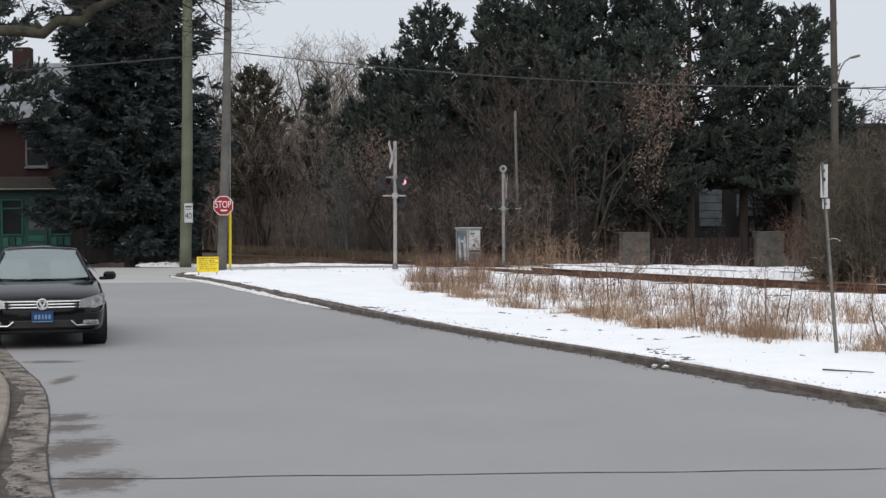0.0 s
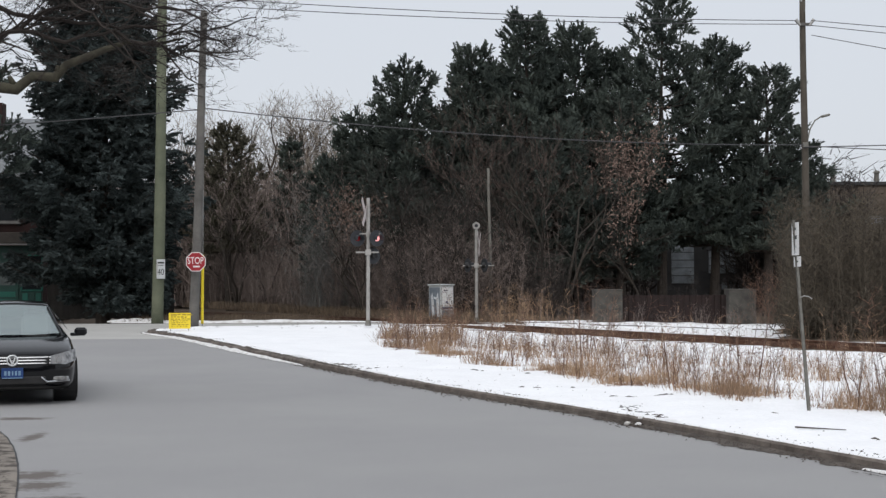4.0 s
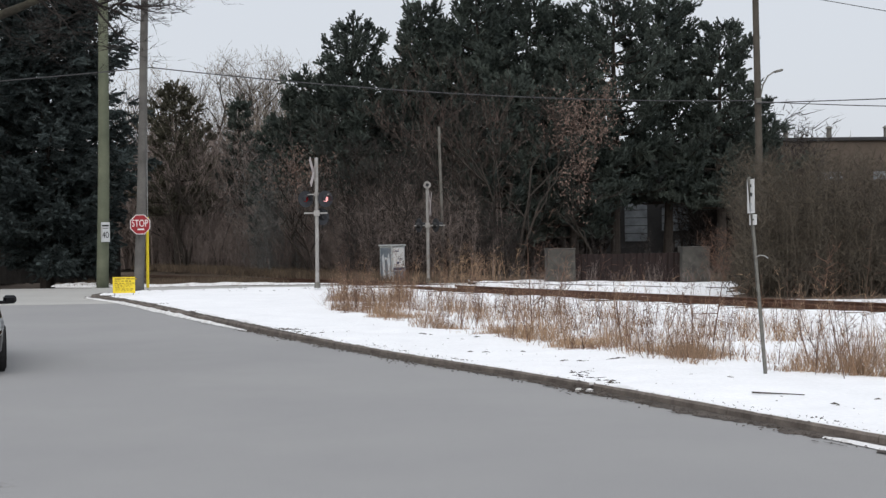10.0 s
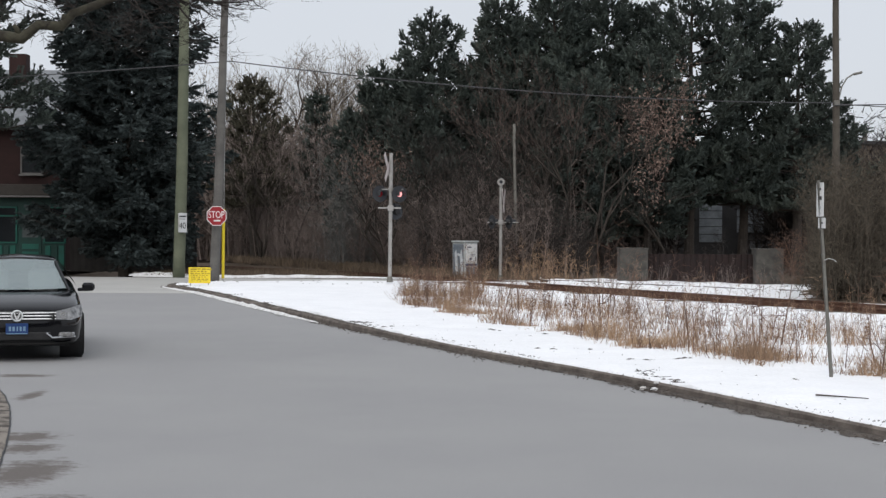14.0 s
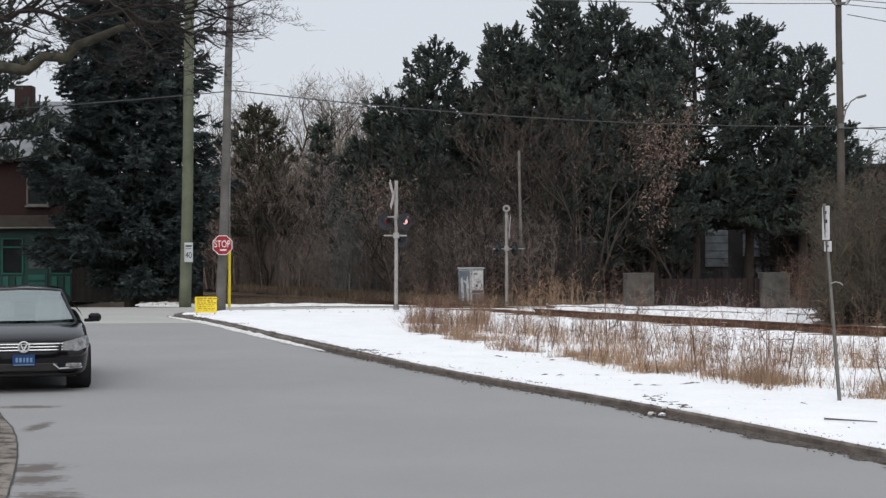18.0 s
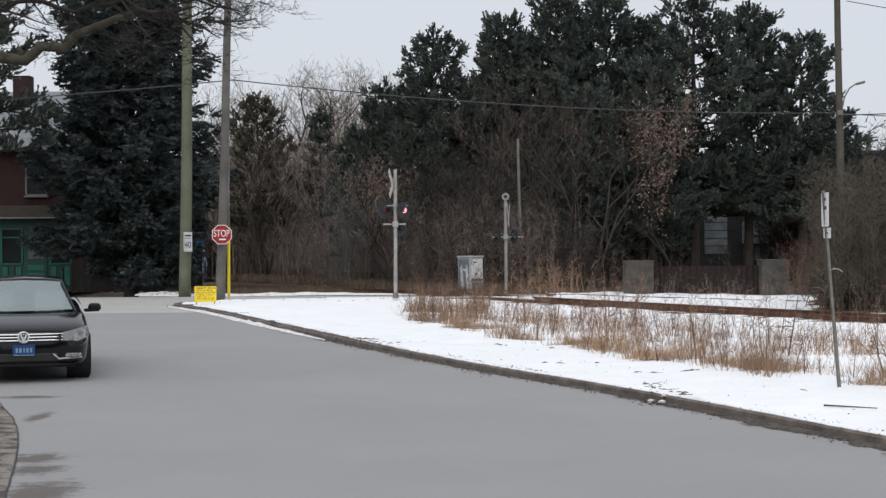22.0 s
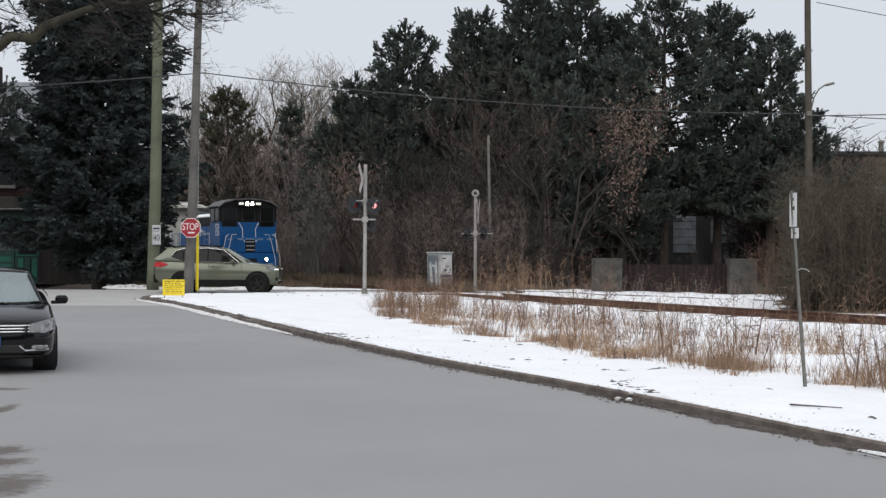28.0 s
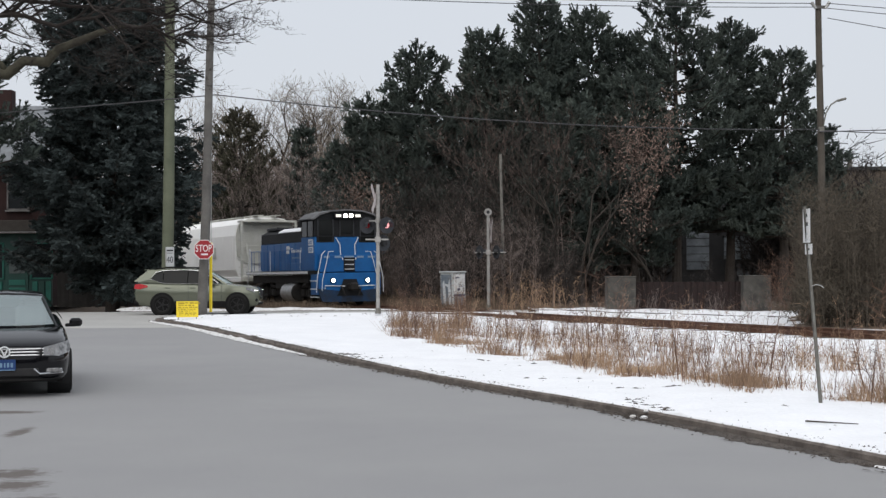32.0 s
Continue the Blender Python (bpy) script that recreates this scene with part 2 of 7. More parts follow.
GREY_WOOD = material("weathered_pole_wood", (0.13, 0.124, 0.115), (0.083, 0.079, 0.074), 2.0, 0.9, bump=0.4, fine=35, spread=0.2)
BROWN_WOOD = material("brown_pole_wood", (0.085, 0.074, 0.06), (0.055, 0.047, 0.038), 1.2, 0.9, bump=0.4, fine=35, spread=0.2)
PALE_WOOD = material("pale_grey_pole_wood", (0.2, 0.19, 0.17), (0.13, 0.125, 0.11), 2.0, 0.9, bump=0.4, fine=35, spread=0.2)
STEEL = material("galvanised_steel", (0.42, 0.42, 0.41), (0.34, 0.34, 0.33), 6, 0.5, 0.6, 0.1, 40, 0.1)
DULL_STEEL = material("dull_signpost_steel", (0.2, 0.2, 0.18), (0.14, 0.13, 0.115), 8, 0.6, 0.4, 0.15, 40, 0.15)
MAST_PAINT = material("aluminium_mast_paint", (0.34, 0.33, 0.315), (0.25, 0.24, 0.225), 4, 0.6, 0.1, 0.1, 30, 0.12)
BLACK = material("black_paint", (0.012, 0.012, 0.013), (0.02, 0.02, 0.021), 5, 0.5, 0, 0.1, 30, 0.1)
RUBBER = material("tyre_rubber", (0.009, 0.009, 0.009), (0.014, 0.0135, 0.013), 8, 0.85, 0, 0.3, 60, 0.15, spec=0.2)
WHITE_PAINT = material("white_paint", (0.72, 0.72, 0.71), (0.62, 0.62, 0.61), 3, 0.5, 0, 0.05, 30, 0.06)
RED_SIGN = material("red_sign_sheeting", (0.29, 0.012, 0.02), (0.24, 0.01, 0.016), 4, 0.45, 0, 0.02, 60, 0.05)
YELLOW = material("yellow_sign", (0.8, 0.62, 0.03), (0.72, 0.54, 0.02), 4, 0.5, 0, 0.05, 50, 0.06)
GREY_METAL = material("cabinet_aluminium", (0.5, 0.52, 0.52), (0.4, 0.43, 0.43), 3, 0.5, 0.3, 0.1, 30, 0.1)
RUST = material("rusty_rail_steel", (0.115, 0.055, 0.033), (0.07, 0.038, 0.026), 5, 0.8, 0.3, 0.4, 40, 0.3)
RUST_GATE = material("rusty_brown_gate", (0.0195, 0.009, 0.0075), (0.012, 0.00675, 0.006), 3, 0.75, 0.2, 0.3, 30, 0.25)
OLD_SLEEPER = material("creosoted_sleeper", (0.045, 0.036, 0.03), (0.08, 0.065, 0.052), 5, 0.9, 0, 0.5, 30, 0.3, vary=0.2)
SPRUCE = material("spruce_needles", (0.027, 0.037, 0.037), (0.058, 0.076, 0.075), 0.7, 0.8, bump=0, fine=9, spread=0.4, island=0.45)
PINE = material("pine_needles", (0.034, 0.047, 0.043), (0.078, 0.096, 0.08), 0.6, 0.8, bump=0, fine=8, spread=0.3, island=0.32)
OLIVE_NEEDLE = material("faded_olive_needles", (0.062, 0.058, 0.04), (0.085, 0.08, 0.055), 0.6, 0.8, bump=0, fine=8, spread=0.4, island=0.5)
BARK = material("dark_bark", (0.05, 0.041, 0.034), (0.03, 0.025, 0.021), 4, 0.95, bump=0.6, fine=20, spread=0.3)
GREY_BARK = material("grey_brown_bark", (0.078, 0.066, 0.056), (0.05, 0.042, 0.036), 3, 0.95, bump=0.5, fine=22, spread=0.3)
MOSSY_BARK = material("mossy_bark", (0.075, 0.072, 0.05), (0.04, 0.036, 0.028), 5, 0.95, bump=0.6, fine=24, spread=0.3)
DARK_LIMB = material("dark_brown_limbs", (0.075, 0.06, 0.048), (0.05, 0.041, 0.034), 3, 0.95, bump=0.4, fine=22, spread=0.3)
TWIG = material("bare_brown_twigs", (0.14, 0.112, 0.1), (0.2, 0.162, 0.144), 0.4, 0.9, bump=0, fine=6, spread=0.3, island=0.4)
# Darkened twig copy: shade under the pines put into colour; street tree borrows it.
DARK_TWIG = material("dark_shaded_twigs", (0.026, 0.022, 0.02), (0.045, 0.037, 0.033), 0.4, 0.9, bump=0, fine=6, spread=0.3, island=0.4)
BROWN_TWIG = material("reddish_brown_twigs", (0.108, 0.077, 0.065), (0.07, 0.051, 0.044), 0.4, 0.9, bump=0, fine=6, spread=0.3, island=0.35)
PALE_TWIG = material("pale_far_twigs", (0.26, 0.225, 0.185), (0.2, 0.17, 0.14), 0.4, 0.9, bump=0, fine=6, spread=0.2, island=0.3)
GREY_TWIG = material("pale_grey_twigs", (0.2, 0.2, 0.192), (0.135, 0.134, 0.127), 0.5, 0.9, bump=0, fine=6, spread=0.3, island=0.4)
OLIVE_TWIG = material("olive_thicket_twigs", (0.088, 0.073, 0.053), (0.052, 0.042, 0.032), 0.5, 0.9, bump=0, fine=6, spread=0.3, island=0.45)
DEAD_LEAF = material("dead_tan_leaves", (0.215, 0.15, 0.122), (0.125, 0.088, 0.072), 1.0, 0.85, bump=0, fine=9, spread=0.3, island=0.4)
WEED_STEM = material("dark_weed_stems", (0.15, 0.085, 0.058), (0.085, 0.05, 0.037), 0.9, 0.9, bump=0, fine=10, spread=0.3, island=0.4)
STRAW = material("dry_weed_straw", (0.4, 0.275, 0.175), (0.19, 0.118, 0.08), 0.9, 0.9, bump=0, fine=10, spread=0.3, island=0.45)
TAN_GRASS = material("dull_tan_grass", (0.16, 0.12, 0.082), (0.09, 0.067, 0.049), 0.9, 0.9, bump=0, fine=10, spread=0.3, island=0.45)
KERB_TAN = material("tan_kerb_concrete", (0.3, 0.26, 0.21), (0.2, 0.17, 0.138), 2.2, 0.9, bump=0.35, fine=55, spread=0.2, vary=0.08)
GRIT = material("dark_grit", (0.1, 0.088, 0.078), (0.17, 0.155, 0.14), 5.0, 0.9, bump=0.5, fine=45, spread=0.5, contrast=(0.4, 0.62))
WIRE = material("cable_sheath", (0.05, 0.05, 0.053), (0.07, 0.07, 0.074), 3, 0.6, 0, 0, 20, 0.1)

# The ground: one sheet to the horizon, a little under the road.
g = Mesh()
xs = [-3000, -600, -150, -60, -25, 0, 25, 60, 150, 600, 3000]
for x0, x1 in zip(xs, xs[1:]):
    for y0, y1 in zip(xs, xs[1:]):
        g.add([(x0, y0, -0.3), (x1, y0, -0.3), (x1, y1, -0.3), (x0, y1, -0.3)], [(0, 1, 2, 3)])
tagged(part("ground", g, SOIL), "bare brown winter soil of the open ground", "ground", kind="structure")

# The right-hand kerb of the street, from near to far, and the round corner at the side road.
KERB = [(14.6, -13.0), (8.72, 1.8), (4.1, 13.71), (2.31, 18.71), (0.27, 23.19), (-1.82, 28.61), (-4.72, 36.8), (-7.15, 44.0), (-8.5, 47.2)]
CORNER = [(-8.5, 47.2), (-9.0, 48.4), (-9.25, 49.3), (-9.1, 50.3), (-8.5, 51.3), (-7.4, 52.1), (-5.5, 52.6), (-2.0, 52.75), (1.2, 52.85)]
LEFT = [(6.5, -13.0), (1.0, -1.0), (-0.85, 3.0), (-3.26, 9.24), (-4.86, 15.74), (-6.2, 19.1), (-8.1, 24.5), (-11.6, 36.0), (-14.3, 44.0), (-16.5, 48.5), (-20.0, 51.0), (-60.0, 52.2)]
NORTH = [(-60.0, 59.4), (-30.0, 59.2), (-16.0, 58.9), (-9.0, 58.3), (-4.0, 58.2), (3.4, 58.0)]


def resample(line, step):
    pts = [Vector(p) for p in line]
    out = [pts[0]]
    for a, b in zip(pts, pts[1:]):
        k = max(1, round((b - a).length / step))
        out += [a.lerp(b, i / k) for i in range(1, k + 1)]
    return out


def rounded(line, times=2):
    """Cuts the corners of an open line, so that it bends softly."""
    pts = [Vector(p) for p in line]
    for _ in range(times):
        out = [pts[0]]
        for a, b in zip(pts, pts[1:]):
            out += [a.lerp(b, 0.25), a.lerp(b, 0.75)]
        pts = out + [pts[-1]]
    return pts


def sideways(pts, k):
    a, b = pts[max(0, k - 1)], pts[min(len(pts) - 1, k + 1)]
    d = (b - a).normalized()
    return Vector((d.y, -d.x))


def ribbon(mesh, line, inner, outer, z0, z1=None):
    """A flat strip along a line, between two distances to its right."""
    z1 = z0 if z1 is None else z1
    v, f = [], []
    for k, p in enumerate(line):
        s = sideways(line, k)
        a, b = p + s * inner, p + s * outer
        v += [(a.x, a.y, z0), (b.x, b.y, z1)]
        if k:
            n = 2 * k
            f.append((n - 2, n - 1, n + 1, n))
    return mesh.add(v, f)


kerb_line = rounded(KERB + CORNER[1:], 2)
left_line = rounded(LEFT, 2)

# The asphalt: the street and the side road, one slab between the kerbs.
outline = [(p.x, p.y) for p in kerb_line] + [(3.4, 52.9), (3.4, 58.0)] + [p for p in NORTH[::-1][1:]] + [(p.x, p.y) for p in left_line[::-1]]
bm = bmesh.new()
ring = [bm.verts.new((x, y, 0.0)) for x, y in outline]
face = bm.faces.new(ring)
bmesh.ops.triangulate(bm, faces=[face])
me = bpy.data.meshes.new("road")
bm.normal_update()
if sum(fc.normal.z for fc in bm.faces) < 0:
    bmesh.ops.reverse_faces(bm, faces=bm.faces)
bm.to_mesh(me)
bm.free()
road = tagged(part("road", me, ASPHALT), "grey salt-dusted asphalt of a curving street", "road", kind="structure")
side = Mesh()
side.prism([(-60, 52.3), (-20.5, 51.2), (-16.7, 48.7), (-14.5, 44.3), (-7.45, 44.3), (-8.75, 47.3), (-9.45, 49.2), (-9.3, 50.4), (-7.6, 52.15), (-5.5, 52.7), (3.3, 52.95), (3.3, 57.9), (-9, 58.15), (-60, 59.2)], 2, -0.02, 0.005)
tagged(part("side_road", side, ASPHALT_OLD), "pale worn asphalt of a side road", "road", kind="structure")

# Kerb stones along the street, with a concrete gutter and dirt that has gathered in it.
def kerb_run(line, name, flip, last, pan=0.36, stone=CONCRETE):
    owner = thing(name, "worn concrete street kerb with a dirty gutter", "kerb", kind="structure")
    pts = resample(line, 0.6)
    run, k = [], 0
    while k < len(pts) - 1 and k < last:
        e = min(k + 4, len(pts) - 1)
        m = Mesh()
        rings = []
        for i in range(k, e + 1):
            s = sideways(pts, i) * flip
            shift = 0.006 if i == k else (-0.006 if i == e else 0)
            d = (pts[min(i + 1, len(pts) - 1)] - pts[max(0, i - 1)]).normalized() * shift
            p = pts[i] + d
            prof = [(0.0, -0.1), (0.01, 0.068), (0.035, 0.088), (0.15, 0.094), (0.2, 0.086), (0.2, -0.1)]
            rings.append([(p.x + s.x * a, p.y + s.y * a, z) for a, z in prof])
        m.loft(rings)
        part("kerb_stone", m, stone, owner)
        k = e
    gut = Mesh()
    v, f = [], []
    for i, p in enumerate(pts[:last]):
        s = sideways(pts, i) * flip
        a, b = p - s * pan, p + s * 0.05
        v += [(a.x, a.y, 0.006), (b.x, b.y, 0.012)]
        if i:
            f.append((2 * i - 2, 2 * i - 1, 2 * i + 1, 2 * i))
    gut.add(v, f)
    part("gutter", gut, GUTTER, owner)
    return owner


kerb_run(kerb_line, "kerb_east", 1, 200, 0.1)
kerb_run(left_line, "kerb_west", -1, 85, stone=KERB_TAN)


def kerb_x(y):
    """The kerb's x at a distance up the street."""
    pts = kerb_line
    best = pts[0].x
    for a, b in zip(pts, pts[1:]):
        if a.y <= y <= b.y and b.y > a.y:
            return a.x + (b.x - a.x) * (y - a.y) / (b.y - a.y)
        if b.y <= y:
            best = b.x
    return best


# The railway: centre line from far to near.
TRACK = [(-47.0, 158.0), (-21.0, 102.6), (-9.1, 77.2), (-3.95, 66.1), (1.5, 53.4), (5.9, 44.9), (10.9, 36.2), (17.5, 26.0), (27.0, 12.0), (38.0, -4.0)]


def smooth_line(line, step):
    """Passes softly through the points."""
    pts = [Vector(p) for p in line]
    out = []
    for k in range(len(pts) - 1):
        p0, p1, p2, p3 = pts[max(0, k - 1)], pts[k], pts[k + 1], pts[min(len(pts) - 1, k + 2)]
        n = max(2, round((p2 - p1).length / step))
        for i in range(n):
            t = i / n
            out.append(0.5 * (2 * p1 + (p2 - p0) * t + (2 * p0 - 5 * p1 + 4 * p2 - p3) * t * t + (3 * p1 - p0 - 3 * p2 + p3) * t**3))
    return out + [pts[-1]]


track = smooth_line(TRACK, 0.65)


def track_z(y):
    return 0.1 - 0.1 * min(1.0, max(0.0, (y - 57.0) / 8.0)) - 0.0115 * max(0.0, y - 66.0)


def track_x(y):
    for a, b in zip(track, track[1:]):
        if b.y <= y <= a.y:
            return a.x + (b.x - a.x) * (y - a.y) / (b.y - a.y)
    return track[-1].x


def track_xs(ys):
    ty = np.array([p.y for p in track])[::-1]
    tx = np.array([p.x for p in track])[::-1]
    return np.interp(ys, ty, tx)


# Snow on the verge, from the kerb across the tracks to the brush.
def snow_height(x, y, edge):
    u = x - edge
    h = 0.128 - 0.143 * min(1.0, max(0.0, (u - 2.5) / 6.0))
    h += 0.05 * noise.noise((x * 0.8, y * 0.5, 1.7)) + 0.04 * noise.noise((x * 2.3, y * 1.9, 4.1)) + 0.018 * noise.noise((x * 6, y * 5, 2))
    h -= 0.03 * math.exp(-((u - 0.03) / 0.1) ** 2)
    h -= 0.028 * math.exp(-((u / 0.5) ** 2))
    h = max(h, 0.098) if 0.03 < u < 0.24 else h
    near = abs(x - track_x(y)) * 0.86
    if x > track_x(y) + 1.7:
        h -= 0.13 * min(1.0, (x - track_x(y) - 1.7) / 3.5)
    if near < 1.7:
        h = min(h, -0.005 + 0.05 * noise.noise((x * 1.3, y * 1.3, 8)))
    return h


ys = list(np.arange(2.0, 32.0, 0.13)) + list(np.arange(32.1, 44.0, 0.28)) + list(np.arange(44.0, 52.6, 0.2)) + list(np.arange(52.9, 60.5, 0.35))
us = [0.034, 0.035, 0.08, 0.16, 0.3, 0.45, 0.7, 1.0, 1.3, 1.65, 2.0, 2.4, 2.8, 3.2, 3.7, 4.2, 4.8, 5.4, 6.1, 6.8, 7.6, 8.4, 9.2, 10, 10.8, 11.6, 12.4, 13.4, 14.5, 16, 18, 21, 25, 32, 42]


def verge_edge(y):
    if y <= 47.2:
        return kerb_x(y)
    if y <= 49.3:
        return float(np.interp(y, [47.2, 48.4, 49.3], [-8.5, -9.0, -9.2]))
    if y <= 52.75:
        return float(np.interp(y, [49.3, 50.3, 51.3, 52.1, 52.6, 52.75], [-9.2, -9.05, -8.4, -7.2, -5.2, -2.0]))
    return 3.4


v, f = [], []
for j, y in enumerate(ys):
    e = verge_edge(y)
    for u in us:
        ragged = (0.03 + 0.07 * min(1.0, max(0.0, (y - 22) / 8))) * (noise.noise((y * 0.9, 2, 5)) + 0.6 * noise.noise((y * 4, 8, 5))) if u < 0.45 and y < 52.6 else 0.0
        back_off = 0.03 * max(0.0, 1 - u / 0.5) + 0.2 * min(1.0, max(0.0, (y - 25.0) / 8.0)) * max(0.0, 1 - u / 1.2) if y < 52.6 else 0.0
        x = max(e + 0.012, e + u + max(ragged, -0.02 - 0.1 * u) * (1 - u / 0.6)) + back_off
        v.append((x, y, 0.06 if u == 0.034 else snow_height(x, y, e)))
    if j:
        a, b, n = (j - 1) * len(us), j * len(us), len(us)
        f += [(a + k, a + k + 1, b + k + 1, b + k) for k in range(n - 1)]
snow = Mesh().add(v, f)
verge = tagged(part("snow_verge", snow, SNOW, smooth=True), "old white snow covering the grass verge", "snow", kind="structure")

soil_edge = Mesh()
ribbon(soil_edge, [p for p in resample(kerb_line, 0.4) if 22 < p.y < 52.4], 0.17, 0.75, 0.09, 0.08)
tagged(part("soil_strip", soil_edge, GRIT), "strip of bare wet grit behind the kerb", "ground", kind="structure")

# Ploughed snow lying along the gutter and on the far roadside.
def snow_ridge(name, line, width, height, seed, label):
    pts = [Vector(p) for p in line]
    v, f = [], []
    for i, p in enumerate(pts):
        s = sideways(pts, i)
        taper = math.sin(math.pi * (i + 0.3) / (len(pts) - 0.4)) ** 0.5
        w = width * taper * max(0.15, 0.75 + 0.7 * noise.noise((i * 0.4, seed, 0)) + 0.5 * noise.noise((i * 1.3, seed, 4)))
        for a, h in ((-0.5, 0.0), (-0.25, 0.8), (0.05, 1.0), (0.3, 0.7), (0.5, 0.0)):
            q = p + s * a * w
            v.append((q.x, q.y, 0.008 + height * h * taper * (0.7 + 0.8 * abs(noise.noise((q.x * 3, q.y * 3, seed))))))
        if i:
            n = 5 * i
            f += [(n - 5 + k, n - 4 + k, n + k + 1, n + k) for k in range(4)]
    return tagged(part(name, Mesh().add(v, f), DIRTY_SNOW, smooth=True), label, "snow", kind="structure")


kr = resample(kerb_line, 0.3)
gut = [p - sideways(kr, i) * 0.13 for i, p in enumerate(kr)]
corner_gut = [p for p in gut if 30.5 < p.y < 49.5 and p.x < -2.4]
snow_ridge("snow_ridge", corner_gut, 0.27, 0.07, 3, "thin ridge of ploughed snow along the kerb")
snow_ridge("snow_ridge", [p for p in gut if 12.4 < p.y < 13.9], 0.16, 0.03, 5, "small remnant of dirty snow in the gutter")
far_bank = [Vector((x, 59.0 + 0.25 * math.sin(x * 0.9))) for x in np.arange(-12.4, -1.4, 0.4)]
under = [Vector((x, 60.6 + 0.15 * math.sin(x * 1.7))) for x in np.arange(-12.8, -10.4, 0.2)]
snow_ridge("snow_bank", under, 1.5, 0.16, 13, "patch of old snow under the spruce")
snow_ridge("snow_bank", far_bank, 1.3, 0.12, 9, "low white snow bank beside the side road")

# Leaf litter and grit in the gutters and dirt marks on the snow.
def litter(name, spots, size, label, mat=None, flat=0.012):
    m = Mesh()
    for x, y, z in spots:
        s = size * (0.4 + 1.1 * random.random())
        n = random.randint(5, 7)
        a0 = random.random() * 6.28
        rim = [(x + s * (0.6 + 0.5 * random.random()) * math.cos(a0 + 6.283 * k / n) * 1.3, y + s * (0.6 + 0.5 * random.random()) * math.sin(a0 + 6.283 * k / n), z) for k in range(n)]
        m.add(rim + [(x, y, z + flat + s * 0.08)], [(k, (k + 1) % n, n) for k in range(n)])
    return tagged(part(name, m, mat or DEBRIS), label, "litter", kind="stuff")


# A band of wet dirt of uneven width at the foot of the kerb.
def dirt_band(name, line, flip, y0, y1, wide, seed, label):
    pts = [p for p in line if y0 < p.y < y1]
    v, f = [], []
    for i, p in enumerate(pts):
        s = sideways(pts, i) * flip
        w = wide * float(np.interp(p.y, [13, 16, 18.2, 19.5, 33], [1.0, 0.9, 0.75, 0.35, 0.3])) * max(0.05, 0.55 + 0.8 * noise.noise((i * 0.05, seed, 0)) + 0.3 * noise.noise((i * 0.2, seed, 3)) + 0.22 * noise.noise((i * 0.7, seed, 5)))
        for a, h in ((-0.01, 0.02), (0.3, 0.016), (0.7, 0.011), (1.0, 0.003)):
            q = p - s * w * a
            v.append((q.x, q.y, h + 0.004 * noise.noise((q.x * 9, q.y * 9, seed)) * (a < 0.9)))
        if i:
            n = 4 * i
            f += [(n - 4 + k, n - 3 + k, n + k + 1, n + k) for k in range(3)]
    return tagged(part(name, Mesh().add(v, f), DEBRIS), label, "dirt", kind="structure")


fine_kerb = resample(kerb_line, 0.06)
dirt_band("dirt_band", fine_kerb, 1, 3, 33, 0.4, 4, "wet brown dirt lying along the kerb")
fine_left = resample(left_line, 0.12)
dirt_band("dirt_band", fine_left, -1, 3, 20, 0.2, 6, "wet brown dirt lying along the kerb")
# Washed-out streaks of leaves and grit lying along the gutter.
random.seed(14)
streaks = Mesh()
for k in range(150):
    i = random.randrange(40, len(kr) - 2)
    p = kr[i]
    if not 9 < p.y < 27:
        continue
    side_d = sideways(kr, i)
    along = Vector((-side_d.y, side_d.x))
    reach = 0.4 if p.y < 16.5 else (0.28 if p.y < 19 else 0.15)
    c = p - side_d * (random.random() ** 1.4 * reach + 0.02) + along * random.uniform(-0.2, 0.2)
    ln, wd = random.uniform(0.08, 0.38), random.uniform(0.006, 0.02)
    n = 7
    edge_a, edge_b = [], []
    for j in range(n + 1):
        f_ = j / n
        q = c + along * (f_ - 0.5) * ln + side_d * 0.012 * noise.noise((f_ * 3, k, 1))
        w = wd * math.sin(math.pi * (0.06 + 0.88 * f_)) * random.uniform(0.5, 1.2)
        edge_a.append((q.x + side_d.x * w, q.y + side_d.y * w, 0.016))
        edge_b.append((q.x - side_d.x * w, q.y - side_d.y * w, 0.014))
    streaks.add(edge_a + edge_b, [(j, j + 1, n + 2 + j, n + 1 + j) for j in range(n)])
tagged(part("gutter_streaks", streaks, DEBRIS), "thin dark streaks of leaves and grit in the gutter", "litter", kind="stuff")
random.seed(4)
spots = []
for i, p in enumerate(kr):
    if 8 < p.y < 31:
        s = sideways(kr, i)
        lot = 0.5 + 0.5 * noise.noise((i * 0.13, 0, 0)) * 1.6
        for _ in range(int(90 * max(0.15, lot))):
            q = p - s * (abs(random.gauss(0, 0.1)) * (0.4 + lot) - 0.02)
            spots.append((q.x + random.uniform(-0.15, 0.15), q.y + random.uniform(-0.15, 0.15), 0.01))
            if random.random() < 0.25:
                q = p + s * random.uniform(0.05, 0.3)
                spots.append((q.x, q.y + random.uniform(-0.15, 0.15), 0.092))
litter("gutter_litter", spots, 0.012, "dark wet leaf litter lying in the gutter")
spots = []
lr = resample(left_line, 0.3)
for i, p in enumerate(lr):
    if 6 < p.y < 19.5:
        s = sideways(lr, i)
        for _ in range(int(24 * max(0.1, 0.4 + 1.5 * noise.noise((i * 0.5, 3, 7))))):
            q = p + s * random.uniform(0.0, 0.35) ** 1.3
            spots.append((q.x, q.y + random.uniform(-0.2, 0.2), 0.012))
litter("gutter_litter", spots, 0.016, "dark grit and leaf crumbs beside the kerb", flat=0.001)
spots = []
